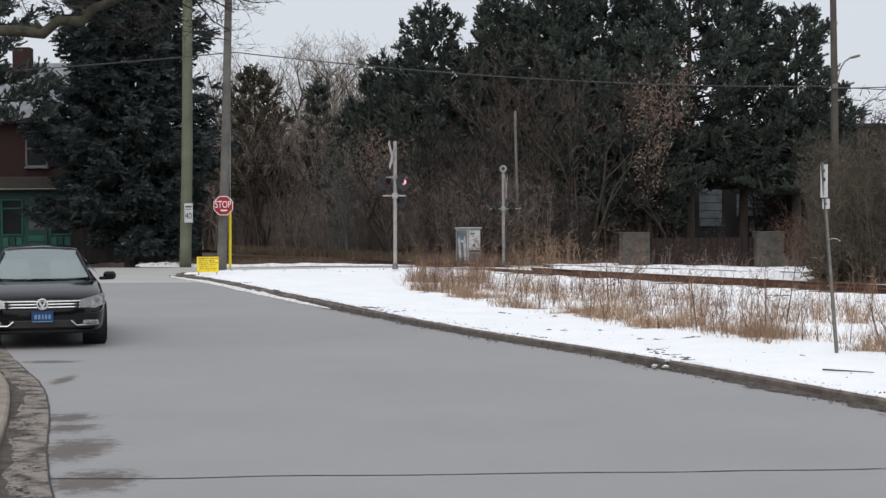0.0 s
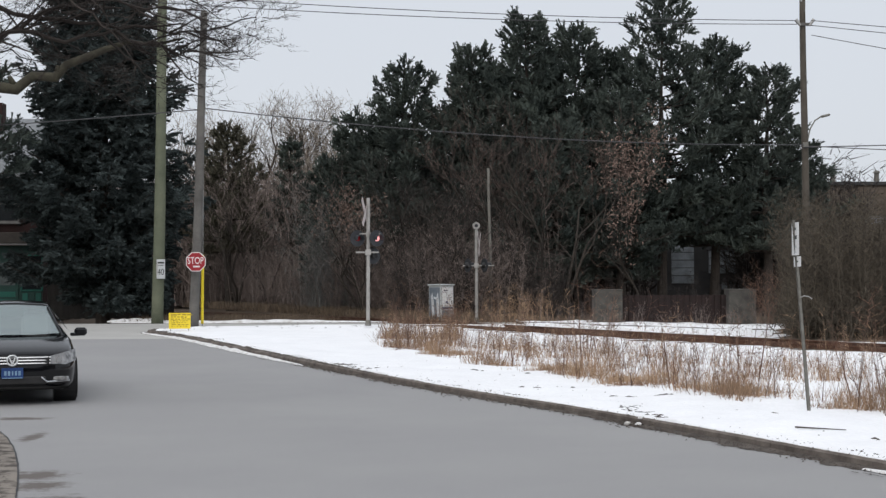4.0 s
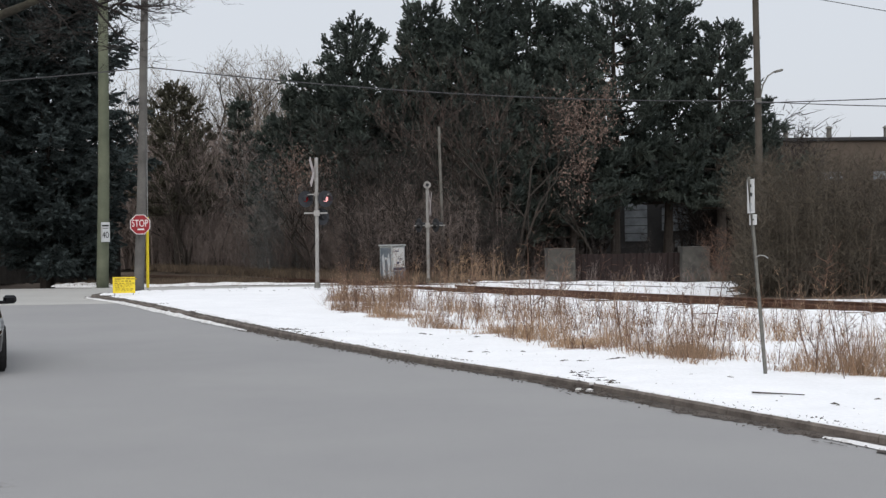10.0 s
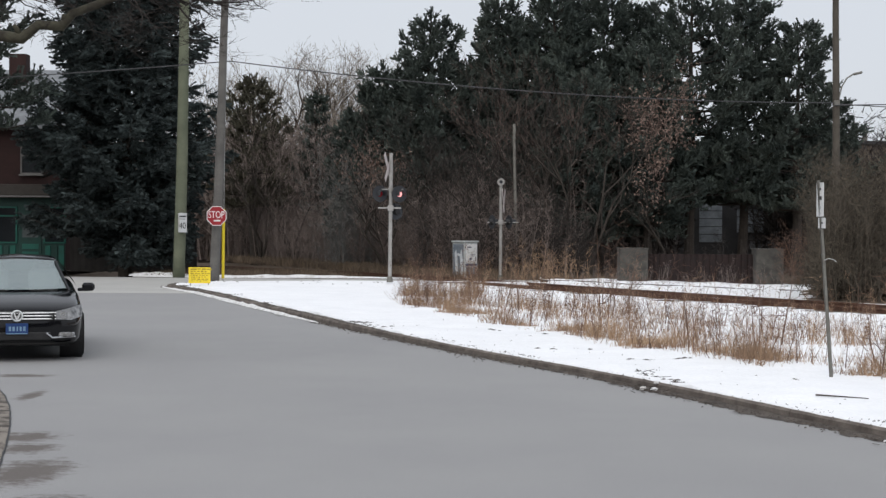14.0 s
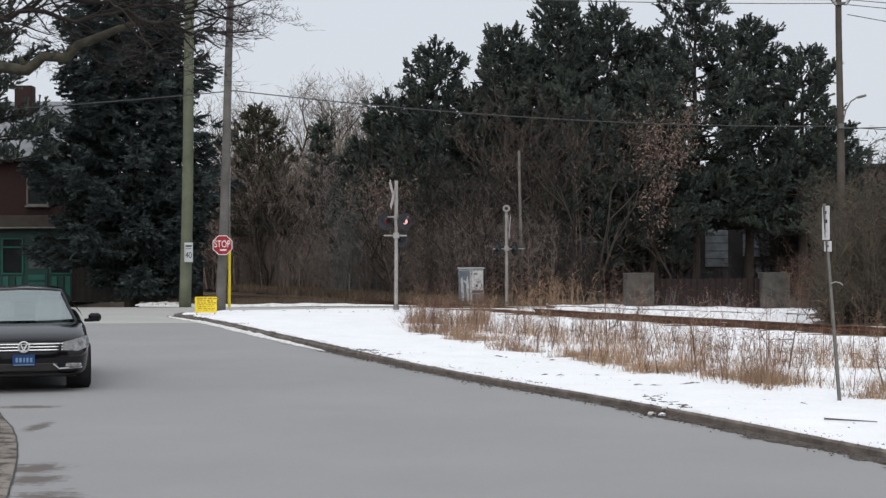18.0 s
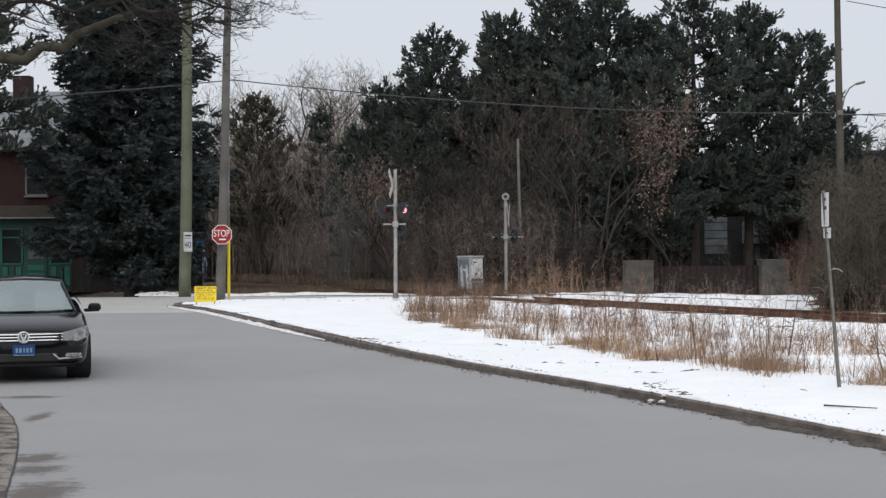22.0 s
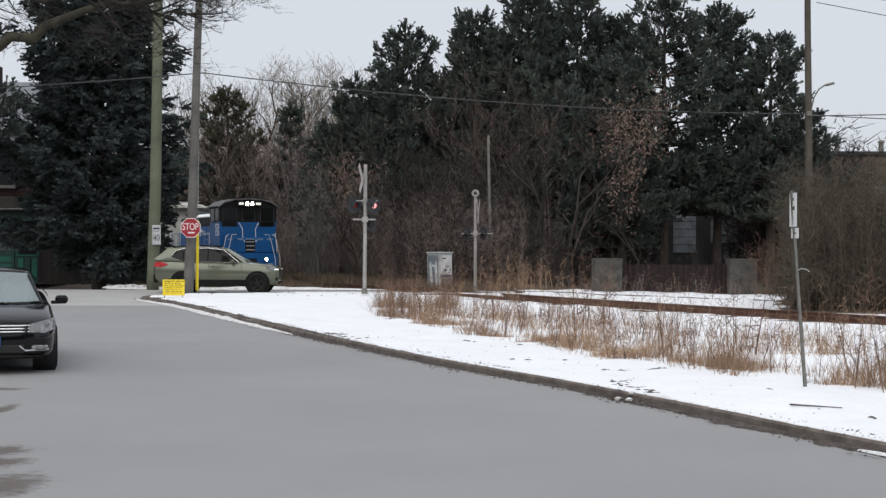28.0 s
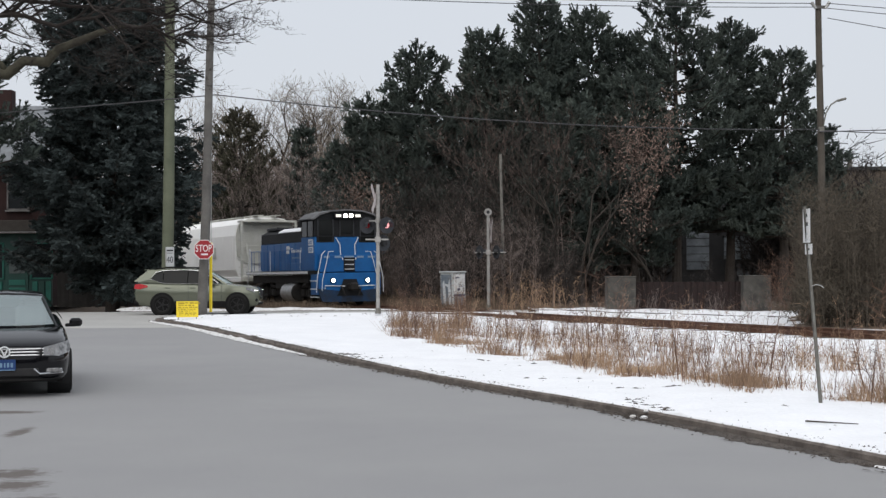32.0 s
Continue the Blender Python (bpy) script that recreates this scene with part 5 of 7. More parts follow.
rng = np.random.default_rng(5)
s = behind_track(2600, -16, 5, 62, 94, 1.6, 3.2)
grass("dry_grass", s, 0.45, TAN_GRASS, "low tan dead grass along the track", 8, 0.03, 8)
s = np.c_[rng.uniform(-12, -2.2, 1900), rng.uniform(59.6, 67, 1900), np.full(1900, -0.2)]
s = s[np.abs(s[:, 0] - track_xs(s[:, 1])) > 1.9]
grass("dry_grass", s, 0.48, TAN_GRASS, "low tan dead grass along the track", 8, 0.025, 9)
s = np.c_[rng.uniform(1.5, 15.0, 800), rng.uniform(60.4, 64.5, 800), np.full(800, -0.25)]
grass("dry_grass", s, 0.42, TAN_GRASS, "low tan dead grass at the foot of the brush", 8, 0.025, 10)


def weed_spots(n, seed):
    """Within the weedy strip between the open snow and the rails."""
    global rng
    rng = np.random.default_rng(seed)
    y = rng.uniform(17.0, 45.5, n * 6)
    lo = np.interp(y, [17, 19.5, 21.5, 25, 30, 36, 40, 45.5], [6.6, 4.6, 3.4, 2.1, 0.4, -1.2, -1.6, -1.3])
    hi = np.minimum(track_xs(y) - 1.8 / 0.86, lo + np.interp(y, [17, 22, 30, 45], [5.5, 7.0, 7.0, 3.2]))
    x = lo + (hi - lo) * rng.random(n * 6) ** 1.25
    patch = np.array([noise.noise((a * 0.55, b * 0.4, 3.3)) for a, b in zip(x, y)])
    keep = (hi > lo) & (patch * 1.6 + rng.normal(0, 0.12, n * 6) > np.interp(y, [17, 21, 25], [0.2, 0.12, 0.0]))
    x, y = x[keep][:n], y[keep][:n]
    z = np.array([snow_height(a, b, verge_edge(b)) - 0.02 for a, b in zip(x, y)])
    return np.c_[x, y, z]


def tall(s, h):
    """Heights that swell and sink over the patch."""
    return h * np.array([0.72 + 1.25 * noise.noise((a * 0.9, b * 0.7, 6.1)) for a, b, c in s])


s = weed_spots(950, 12)
grass("dry_weeds", s, tall(s, 0.5), STRAW, "dry straw-coloured grass tufts standing in the snow", 9, 0.009, 13, 0.42)
global_y = np.random.default_rng(33).uniform(18.5, 36.0, 900)
lo = np.interp(global_y, [17, 19.5, 21.5, 25, 30, 36], [6.6, 4.6, 3.4, 2.1, 0.4, -1.2])
gx = lo + 0.2 + np.abs(np.random.default_rng(34).normal(0, 0.55, 900)) + 0.4 * np.sin(global_y * 2.1)
s = np.array([(a, b, snow_height(a, b, verge_edge(b)) - 0.02) for a, b in zip(gx, global_y) if noise.noise((a * 0.5, b * 0.6, 9)) > -0.12])
grass("dry_weeds", s, tall(s, 0.46), STRAW, "tan grass tufts along the edge of the open snow", 12, 0.009, 23, 0.4)
s = weed_spots(600, 14)
thicket("dry_weeds", s, tall(s, 1.1), STRAW, "dry branching weed stalks standing in the snow", 12, 0.005, 0.2, 15, 0.24)
s = weed_spots(560, 16)
thicket("weed_stems", s, tall(s, 1.15), WEED_STEM, "dark brown weed stems standing in the snow", 9, 0.0075, 0.2, 17, 0.26)
s = np.array([(x, y, snow_height(x, y, verge_edge(y)) - 0.02) for x, y in ((5.05, 18.4), (5.3, 18.9), (5.45, 18.2), (5.62, 18.6), (5.5, 19.6), (5.9, 19.2))])
thicket("sapling_stems", s, 1.75, WEED_STEM, "thin bare saplings beside the parking sign", 9, 0.0075, 0.1, 61, 0.3)
s = weed_spots(46, 44)
thicket("weed_stems", s, tall(s, 1.35), REDDISH, "stout reddish brown weed stalks standing in the snow", 5, 0.014, 0.14, 45, 0.3)
s = weed_spots(80, 18)
thicket("weed_stems", s, tall(s, 1.5), WEED_STEM, "tall dark weed stems standing in the snow", 18, 0.006, 0.18, 19, 0.26)


# The near tree whose branches hang into the view.
def near_tree():
    random.seed(77)
    ob = thing("street_tree", "bare street tree with long spreading mossy branches", "tree", pose(-9.6, 21.2, 0.1))
    m = Mesh()
    m.pipe([(0, 0, -0.2), (0.05, 0, 1.6), (0.1, 0.05, 3.4), (-0.1, 0.1, 5.6), (-0.2, 0.2, 8.5)], [0.32, 0.27, 0.24, 0.18, 0.08], 12)
    part("trunk", m, GREY_BARK, ob)
    low = [(0.1, 0.05, 3.4), (1.5, 0.2, 4.1), (2.5, 0.3, 4.5), (3.16, 0.3, 4.49), (3.52, 0.3, 4.45), (3.76, 0.3, 4.64), (4.08, 0.3, 4.62), (4.24, 0.3, 4.8), (4.56, 0.3, 4.92), (4.8, 0.3, 5.02), (5.1, 0.4, 5.14), (5.5, 0.5, 5.12), (5.9, 0.5, 5.22)]
    limb = Mesh().pipe(low, [0.13, 0.1, 0.085, 0.08, 0.085, 0.07, 0.075, 0.062, 0.06, 0.05, 0.036, 0.026, 0.014], 9)
    for p, d, ln, r in (((3.5, 0.3, 4.5), (-0.2, -0.2, 0.4), 0.16, 0.05), ((4.1, 0.3, 4.66), (0.1, -0.2, 0.4), 0.14, 0.045)):
        limb.tube(p, Vector(p) + Vector(d).normalized() * ln, r, r * 0.6, 8)
    part("limb", limb, MOSSY_BARK, ob, "thick mossy limb", smooth=True)
    arms = (
        ([(0.0, 0, 4.4), (1.6, 0.2, 5.0), (2.6, 0.3, 5.1), (3.17, 0.3, 5.18), (3.41, 0.3, 5.28), (3.96, 0.3, 5.2), (4.76, 0.3, 5.24), (5.3, 0.3, 5.1), (5.7, 0.3, 5.02), (6.1, 0.3, 5.0), (6.75, 0.3, 4.84)], 0.062),
        ([(-0.1, 0.1, 5.6), (1.5, 0.5, 5.8), (2.8, 0.5, 5.72), (3.8, 0.4, 5.5), (4.7, 0.4, 5.42), (5.5, 0.4, 5.34), (6.2, 0.4, 5.3), (6.9, 0.4, 5.42)], 0.058),
        ([(-0.1, 0.1, 6.0), (1.7, 0.0, 6.2), (3.0, 0.0, 6.0), (4.2, -0.1, 5.85), (5.2, -0.1, 5.6), (6.0, -0.2, 5.5), (6.6, -0.2, 5.3)], 0.055),
        ([(3.4, 0.3, 5.28), (3.9, 0.4, 5.6), (4.6, 0.5, 5.75), (5.4, 0.6, 5.95), (6.2, 0.6, 5.9), (7.0, 0.6, 6.05)], 0.036),
        ([(4.76, 0.3, 5.24), (5.0, 0.3, 5.02), (5.3, 0.2, 4.75), (5.45, 0.2, 4.5), (5.75, 0.2, 4.3)], 0.024),
        ([(2.6, 0.3, 5.1), (3.1, 0.2, 4.95), (3.5, 0.1, 5.0), (3.9, 0.0, 4.82), (4.2, 0.0, 4.86)], 0.022),
        ([(4.2, -0.1, 5.85), (4.6, -0.2, 5.5), (5.0, -0.3, 5.2), (5.3, -0.3, 4.8), (5.4, -0.3, 4.45)], 0.022),
        ([(3.8, 0.4, 5.5), (4.1, 0.6, 5.0), (4.4, 0.8, 4.7), (4.5, 0.8, 4.3)], 0.018),
        ([(2.8, 0.5, 5.72), (3.0, 0.8, 5.2), (3.15, 0.9, 4.8), (3.2, 0.9, 4.4)], 0.018),
        ([(0.0, 0, 6.6), (2.0, 0.4, 6.7), (3.6, 0.5, 6.45), (5.0, 0.4, 6.2), (6.0, 0.4, 6.1), (6.9, 0.3, 5.85)], 0.05))
    m, fine = Mesh(), []
    for line, r in arms:
        bent = [Vector(line[0])]
        for a, b in zip(line, line[1:]):
            a, b = Vector(a), Vector(b)
            for f in (0.33, 0.66, 1.0):
                bent.append(a.lerp(b, f) + Vector((0, 0, random.gauss(0, 0.045) if f < 1 else 0)))
        line = bent[:-2]
        n = len(line)
        m.pipe(line, [0.92 * r * (1 - 0.82 * k / (n - 1)) for k in range(n)], 7)
        for k in range(n - 1):
            a, b = Vector(line[k]), Vector(line[k + 1])
            if b.x < 2.4:
                continue
            way = (b - a).normalized()
            for _ in range(1 if r > 0.03 or k % 2 else 0):
                p = a.lerp(b, random.random())
                d = way * 0.8 + Vector((random.uniform(0.1, 0.8), random.gauss(0, 0.4), random.gauss(0.05, 0.5)))
                grow(m, fine, p, d, random.uniform(0.5, 0.95), min(0.017, r * 0.34), 2, 0.55, 0.0, 0.0046, 1)
    for p in ((5.5, 0.5, 5.12), (5.9, 0.5, 5.22), (6.1, 0.3, 5.0), (6.6, 0.3, 4.88), (6.5, 0.4, 5.35), (6.9, 0.4, 5.42), (6.6, 0.6, 6.0), (6.8, 0.3, 5.88)):
        grow(m, fine, p, (1.0, random.gauss(0, 0.3), random.gauss(0.05, 0.3)), random.uniform(0.35, 0.6), 0.011, 3, 0.55, 0.0, 0.004, 1)
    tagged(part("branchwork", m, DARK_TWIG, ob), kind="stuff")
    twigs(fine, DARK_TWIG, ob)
    return ob


near_tree()

# The brick house with the green shop front.
# House colours are darkened: shade of the overhanging trees is put into them.
BRICK = material("darkened_red_brick", (0.036, 0.016, 0.0145), (0.024, 0.0115, 0.011), 3, 0.9, 0, 0.4, 30, 0.25)
GREEN_PAINT = material("green_shop_paint", (0.005, 0.05, 0.04), (0.004, 0.037, 0.029), 2, 0.5, 0, 0.1, 25, 0.12)
GREEN_TRIM = material("light_green_trim", (0.008, 0.12, 0.09), (0.007, 0.09, 0.068), 2, 0.5, 0, 0.1, 25, 0.1)
SHINGLE = material("grey_roof_shingles", (0.23, 0.245, 0.26), (0.16, 0.17, 0.18), 2, 0.85, 0, 0.4, 20, 0.2)
DARK_GLASS = material("dark_window_glass", (0.012, 0.014, 0.016), (0.02, 0.023, 0.026), 1, 0.06, 0, 0, 20, 0.1, spec=0.1)
TRIM_WHITE = material("old_cream_trim", (0.17, 0.165, 0.16), (0.13, 0.125, 0.12), 3, 0.6, 0, 0.1, 30, 0.1)
BROWN_BAND = material("brown_fascia", (0.055, 0.048, 0.042), (0.042, 0.036, 0.031), 3, 0.8, 0, 0.2, 30, 0.15)
PAPER = material("grey_paper", (0.1, 0.12, 0.12), (0.075, 0.09, 0.09), 3, 0.8, 0, 0.05, 20, 0.15)
house = thing("house", "brick corner house with a green wooden shop front", "house", pose(-24.85, 72.5, -0.06), kind="")
HX, HY = 7.4, -4.5
part("wall", Mesh().box((0, 0, 3.3), (2 * HX, 9, 6.6)), BRICK, house, "red brick wall darkened for tree shade")
part("roof", Mesh().prism([(HY - 0.5, 6.5), (0, 9.4), (4.9, 6.5), (4.9, 6.3), (HY - 0.5, 6.3)], 0, -HX - 0.3, HX + 0.3), SHINGLE, house, "grey shingled roof")
part("chimney", Mesh().box((4.6, -1.2, 8.9), (0.8, 0.7, 2.2), bevel=0.02), BRICK, house)
part("fascia", Mesh().box((0.1, HY - 0.25, 3.6), (2 * HX + 0.3, 0.6, 0.5), bevel=0.02), BROWN_BAND, house, "brown fascia over the shop front")
part("cornice", Mesh().box((0.1, HY - 0.4, 3.3), (2 * HX + 0.5, 0.95, 0.08), bevel=0.02), TRIM_WHITE, house)
part("shop_front", Mesh().box((0.1, HY - 0.1, 1.65), (2 * HX + 0.2, 0.24, 3.24)), GREEN_PAINT, house, "green wooden shop front")
for k in range(14):
    x = -HX + 0.55 + k * 1.08
    if k == 12:
        d = part("door", Mesh().box((x, HY - 0.24, 1.35), (0.98, 0.05, 2.6), bevel=0.01), GREEN_PAINT, house, "green panelled shop door")
        part("door_pane", Mesh().box((x, HY - 0.28, 2.0), (0.7, 0.02, 1.0)), PAPER, d, "grey papered door pane")
        for z in (0.4, 0.75, 1.1):
            part("door_panel", Mesh().box((x, HY - 0.27, z), (0.74, 0.03, 0.24), bevel=0.01), GREEN_TRIM, d)
        continue
    w = part("window", Mesh().box((x, HY - 0.235, 2.05), (0.86, 0.02, 1.5)), DARK_GLASS, house, "dark shop window")
    for dx in (-0.46, 0.46):
        part("frame", Mesh().box((x + dx, HY - 0.25, 2.05), (0.08, 0.06, 1.64), bevel=0.01), GREEN_TRIM, w)
    for z in (1.27, 2.45, 2.83):
        part("frame", Mesh().box((x, HY - 0.25, z), (0.98, 0.06, 0.07), bevel=0.01), GREEN_TRIM, w)
    for dx in (-0.3, 0.0, 0.3):
        part("board", Mesh().box((x + dx, HY - 0.24, 0.72), (0.24, 0.05, 0.85), bevel=0.012), GREEN_TRIM if dx else GREEN_PAINT, house)
for x in (-5.2, -1.6, 2.2, 6.1):
    w = part("window", Mesh().box((x, HY - 0.01, 5.1), (0.85, 0.06, 1.45)), DARK_GLASS, house, "dark sash window")
    for dx in (-0.46, 0.46):
        part("frame", Mesh().box((x + dx, HY - 0.04, 5.1), (0.07, 0.1, 1.6), bevel=0.008), TRIM_WHITE, w)
    for z in (4.34, 5.12, 5.86):
        part("frame", Mesh().box((x, HY - 0.04, z), (0.98, 0.1, 0.07), bevel=0.008), TRIM_WHITE, w)
    part("sill", Mesh().box((x, HY - 0.08, 4.27), (1.1, 0.18, 0.08), bevel=0.01), TRIM_WHITE, w)
FENCE = material("grey_fence_boards", (0.034, 0.031, 0.029), (0.022, 0.02, 0.018), 3, 0.9, 0, 0.3, 25, 0.2, vary=0.25)
fence = thing("fence", "old grey wooden board fence behind the spruce", "fence", pose(-17.0, 67.6, -0.06))
for k in range(34):
    part("board", Mesh().box((0.15 + k * 0.165, 0, 0.85 + 0.02 * math.sin(k * 2.3)), (0.163, 0.025, 1.7), bevel=0.004), FENCE, fence)
for z in (0.4, 1.4):
    part("rail", Mesh().box((2.85, 0.04, z), (5.6, 0.05, 0.09)), FENCE, fence)

# Buildings behind the pines and the thicket.
BUILDING = material("brown_industrial_wall", (0.12, 0.095, 0.075), (0.09, 0.072, 0.058), 0.6, 0.85, 0, 0.2, 12, 0.15)
DARK_SIDING = material("dark_siding", (0.03, 0.031, 0.033), (0.045, 0.045, 0.047), 1, 0.7, 0, 0.2, 12, 0.15)
PALE_PANEL = material("pale_blue_grey_panel", (0.3, 0.335, 0.37), (0.17, 0.19, 0.21), 1.2, 0.6, 0, 0.1, 10, 0.2)
shed = thing("industrial_building", "long low brown flat-roofed industrial building", "building", pose(34.0, 101.0, -0.06))
part("wall", Mesh().box((0, 0, 3.7), (30, 12, 7.4)), BUILDING, shed)
part("parapet", Mesh().box((0, 0, 7.5), (30.4, 12.4, 0.22), bevel=0.02), DARK_SIDING, shed)
for x in (-8.8, -8.0, -5.2, -1.5, 3.0):
    part("roof_vent", Mesh().tube((x, -4, 7.5), (x, -4, 8.3), 0.16, 0.16, 10).tube((x, -4, 8.3), (x, -4, 8.45), 0.26, 0.1, 10), DULL_STEEL, shed)
for k in range(8):
    w = part("window", Mesh().box((-13 + k * 3.6, -6.0, 5.2), (1.6, 0.08, 0.5)), PALE_PANEL, shed)
barn = thing("dark_building", "dark two-storey building hidden behind the pines", "building", pose(13.8, 92.0, -0.06))
part("wall", Mesh().box((0, 0, 3.4), (16.6, 8, 6.8)), DARK_SIDING, barn)
part("roof", Mesh().box((0, 0, 6.9), (17.2, 8.6, 0.24), bevel=0.04), DARK_SIDING, barn)
# Not windows: pale siding glimpsed through the boughs, laid on as flat panels.
for x, z, w_, h_ in ((0.99, 3.28, 1.3, 3.9), (3.3, 2.6, 1.6, 1.4), (4.05, 1.2, 1.6, 0.5), (-6.8, 1.1, 1.3, 2.3)):
    w = part("window", Mesh().box((x, -4.02, z), (w_, 0.08, h_)), PALE_PANEL, barn, "pale siding panel")
    part("frame", Mesh().box((x, -4.06, z + h_ / 2), (w_ + 0.2, 0.1, 0.1)), DARK_SIDING, w)
    for k in range(1, int(h_ / 0.45)):
        part("lap", Mesh().box((x, -4.065, z - h_ / 2 + k * 0.45), (w_, 0.014, 0.035)), DARK_SIDING, w)


# Insulators, street lamp and cables.
part("crossarm", Mesh().box((0, -0.16, 12.05), (0.5, 0.1, 0.12), bevel=0.01), GREY_WOOD, right_pole)
for x in (-0.3, 0.3):
    part("insulator", Mesh().tube((x * 0.6, -0.16, 12.0), (x * 1.25, -0.16, 12.25), 0.06, 0.07, 10), STEEL, right_pole)
part("insulator", Mesh().tube((-0.1, -0.05, 13.0), (-0.16, -0.05, 13.6), 0.05, 0.06, 10), STEEL, right_pole)
part("bracket", Mesh().box((0, -0.15, 7.1), (0.22, 0.14, 0.2), bevel=0.02), DULL_STEEL, right_pole)
lamp = part("lamp_arm", Mesh().pipe([(0.1, -0.1, 7.3), (0.2, -0.1, 7.75), (0.4, -0.1, 8.1), (0.68, -0.1, 8.28)], 0.03, 8), DULL_STEEL, right_pole, "curved steel lamp arm")
part("lamp_head", Mesh().box((0.84, -0.1, 8.3), (0.38, 0.2, 0.1), Euler((0, -0.25, 0)).to_matrix(), 0.04), DULL_STEEL, lamp, "flat grey street lamp head")
wooden_pole("utility_pole", (2.75, 68.0, -0.1), (2.72, 68.0, 6.6), 0.075, 0.06, PALE_WOOD, "thin grey wooden pole in the brush")


def cable(name, a, b, sag, r, label):
    a, b = Vector(a), Vector(b)
    m = Mesh()
    pts = []
    for k in range(25):
        t = k / 24
        p = a.lerp(b, t)
        p.z -= sag * 4 * t * (1 - t)
        pts.append(p)
    m.pipe(pts, r, 5)
    return tagged(part(name, m, WIRE), label, "cable")


cable("overhead_cable", (15.36, 61.8, 7.1), (-7.5, 51.3, 7.5), 0.35, 0.019, "sagging black overhead cable between the poles")
cable("overhead_cable", (-7.5, 51.3, 7.5), (-42.0, 74.0, 8.6), 0.35, 0.02, "thin overhead cable past the brick house")
cable("overhead_cable", (15.36, 61.8, 7.0), (60, 40, 8.5), 0.6, 0.022, "sagging black overhead cable between the poles")
cable("overhead_cable", (15.46, 61.8, 7.05), (60, 75, 10.5), 1.2, 0.02, "sagging black overhead cable between the poles")
for z, x in ((12.2, -0.35), (12.05, -0.3)):
    cable("overhead_cable", (15.42 + x, 61.8, z), (-40, 47, 13.5 + (z - 12) * 3), 1.0, 0.016, "thin overhead power line")
for z, end in ((12.2, 8.9), (12.0, 8.3), (11.6, 6.0)):
    cable("overhead_cable", (15.7, 61.8, z), (38, 52, end), 0.15, 0.016, "thin overhead power line")
cable("overhead_cable", (15.32, 61.9, 13.6), (62, 40, 12.5), 0.4, 0.016, "thin overhead power line")

# Unseen plain walls, added out of view so that reflections turn darker.
for k, (x, y, w, h) in enumerate(((-34, -22, 16, 7.5), (-14, -26, 18, 8.5), (8, -27, 16, 7.0), (28, -25, 18, 8.0), (-46, 2, 9, 8.0), (-44, 26, 9, 7.5))):
    tagged(part("wall_%d" % (k + 1), Mesh().box((x, y, h / 2), (w, 9 if k < 4 else 18, h), bevel=0.1), BUILDING if k % 2 else BRICK), "unseen plain wall added to darken reflections", "wall", kind="structure")


# Vehicles.
SAGE = material("sage_green_car_paint", (0.15, 0.162, 0.124), (0.137, 0.148, 0.113), 1, 0.16, 0.35, 0, 60, 0.04, spec=0.5)
CAR_BLACK = material("black_car_paint", (0.004, 0.0045, 0.006), (0.006, 0.0065, 0.008), 1, 0.1, 0.0, 0, 60, 0.05, spec=0.42)
CHROME = material("chrome_trim", (0.62, 0.63, 0.64), (0.55, 0.56, 0.57), 4, 0.18, 0.9, 0, 40, 0.05)
CLADDING = material("grey_black_plastic", (0.009, 0.009, 0.009), (0.014, 0.014, 0.014), 4, 0.65, 0, 0.1, 60, 0.1, spec=0.08)


def pane_glass(name, tint, gloss):
    """Thin glass: a tinted view through, with a share of mirror."""
    m = bpy.data.materials.new(name)
    m.use_nodes = True
    n, l = m.node_tree.nodes, m.node_tree.links
    n.remove(n["Principled BSDF"])
    clear = n.new("ShaderNodeBsdfTransparent")
    clear.inputs["Color"].default_value = (*tint, 1)
    shine = n.new("ShaderNodeBsdfGlossy")
    shine.inputs["Roughness"].default_value = 0.03
    shine.inputs["Color"].default_value = (0.9, 1.0, 0.98, 1)
    mix = n.new("ShaderNodeMixShader")
    mix.inputs["Fac"].default_value = gloss
    l.new(clear.outputs[0], mix.inputs[1])
    l.new(shine.outputs[0], mix.inputs[2])
    l.new(mix.outputs[0], n["Material Output"].inputs["Surface"])
    return m


CAR_GLASS = pane_glass("car_window_glass", (0.55, 0.66, 0.66), 0.42)
TINTED = material("tinted_window_glass", (0.008, 0.009, 0.009), (0.011, 0.012, 0.012), 1, 0.05, 0, 0, 20, 0.05, spec=0.16)
LAMP_CLEAR = material("clear_lamp_lens", (0.38, 0.385, 0.39), (0.13, 0.132, 0.136), 14, 0.1, 0.2, 0, 30, 0.1, spec=0.5)
TAIL_RED = material("red_tail_lens", (0.45, 0.02, 0.025), (0.33, 0.015, 0.02), 7, 0.15, 0, 0, 30, 0.1)
RIM_BLACK = material("black_alloy", (0.006, 0.006, 0.0065), (0.009, 0.009, 0.0095), 6, 0.5, 0.0, 0, 30, 0.1)
RIM_SILVER = material("silver_alloy", (0.4, 0.4, 0.41), (0.32, 0.32, 0.33), 6, 0.35, 0.7, 0, 30, 0.1)
SEAT = material("grey_seat_cloth", (0.2, 0.205, 0.205), (0.25, 0.255, 0.255), 8, 0.9, 0, 0.2, 50, 0.15)
PLATE_PALE = material("pale_plate_figures", (0.2, 0.32, 0.45), (0.15, 0.25, 0.38), 9, 0.5, 0, 0, 30, 0.1)
PLATE_BLUE = material("blue_number_plate", (0.015, 0.05, 0.17), (0.012, 0.04, 0.14), 4, 0.4, 0, 0, 30, 0.05)
DRL = glowing("lit_daytime_lamp", (1.0, 0.98, 0.95), 1.2)


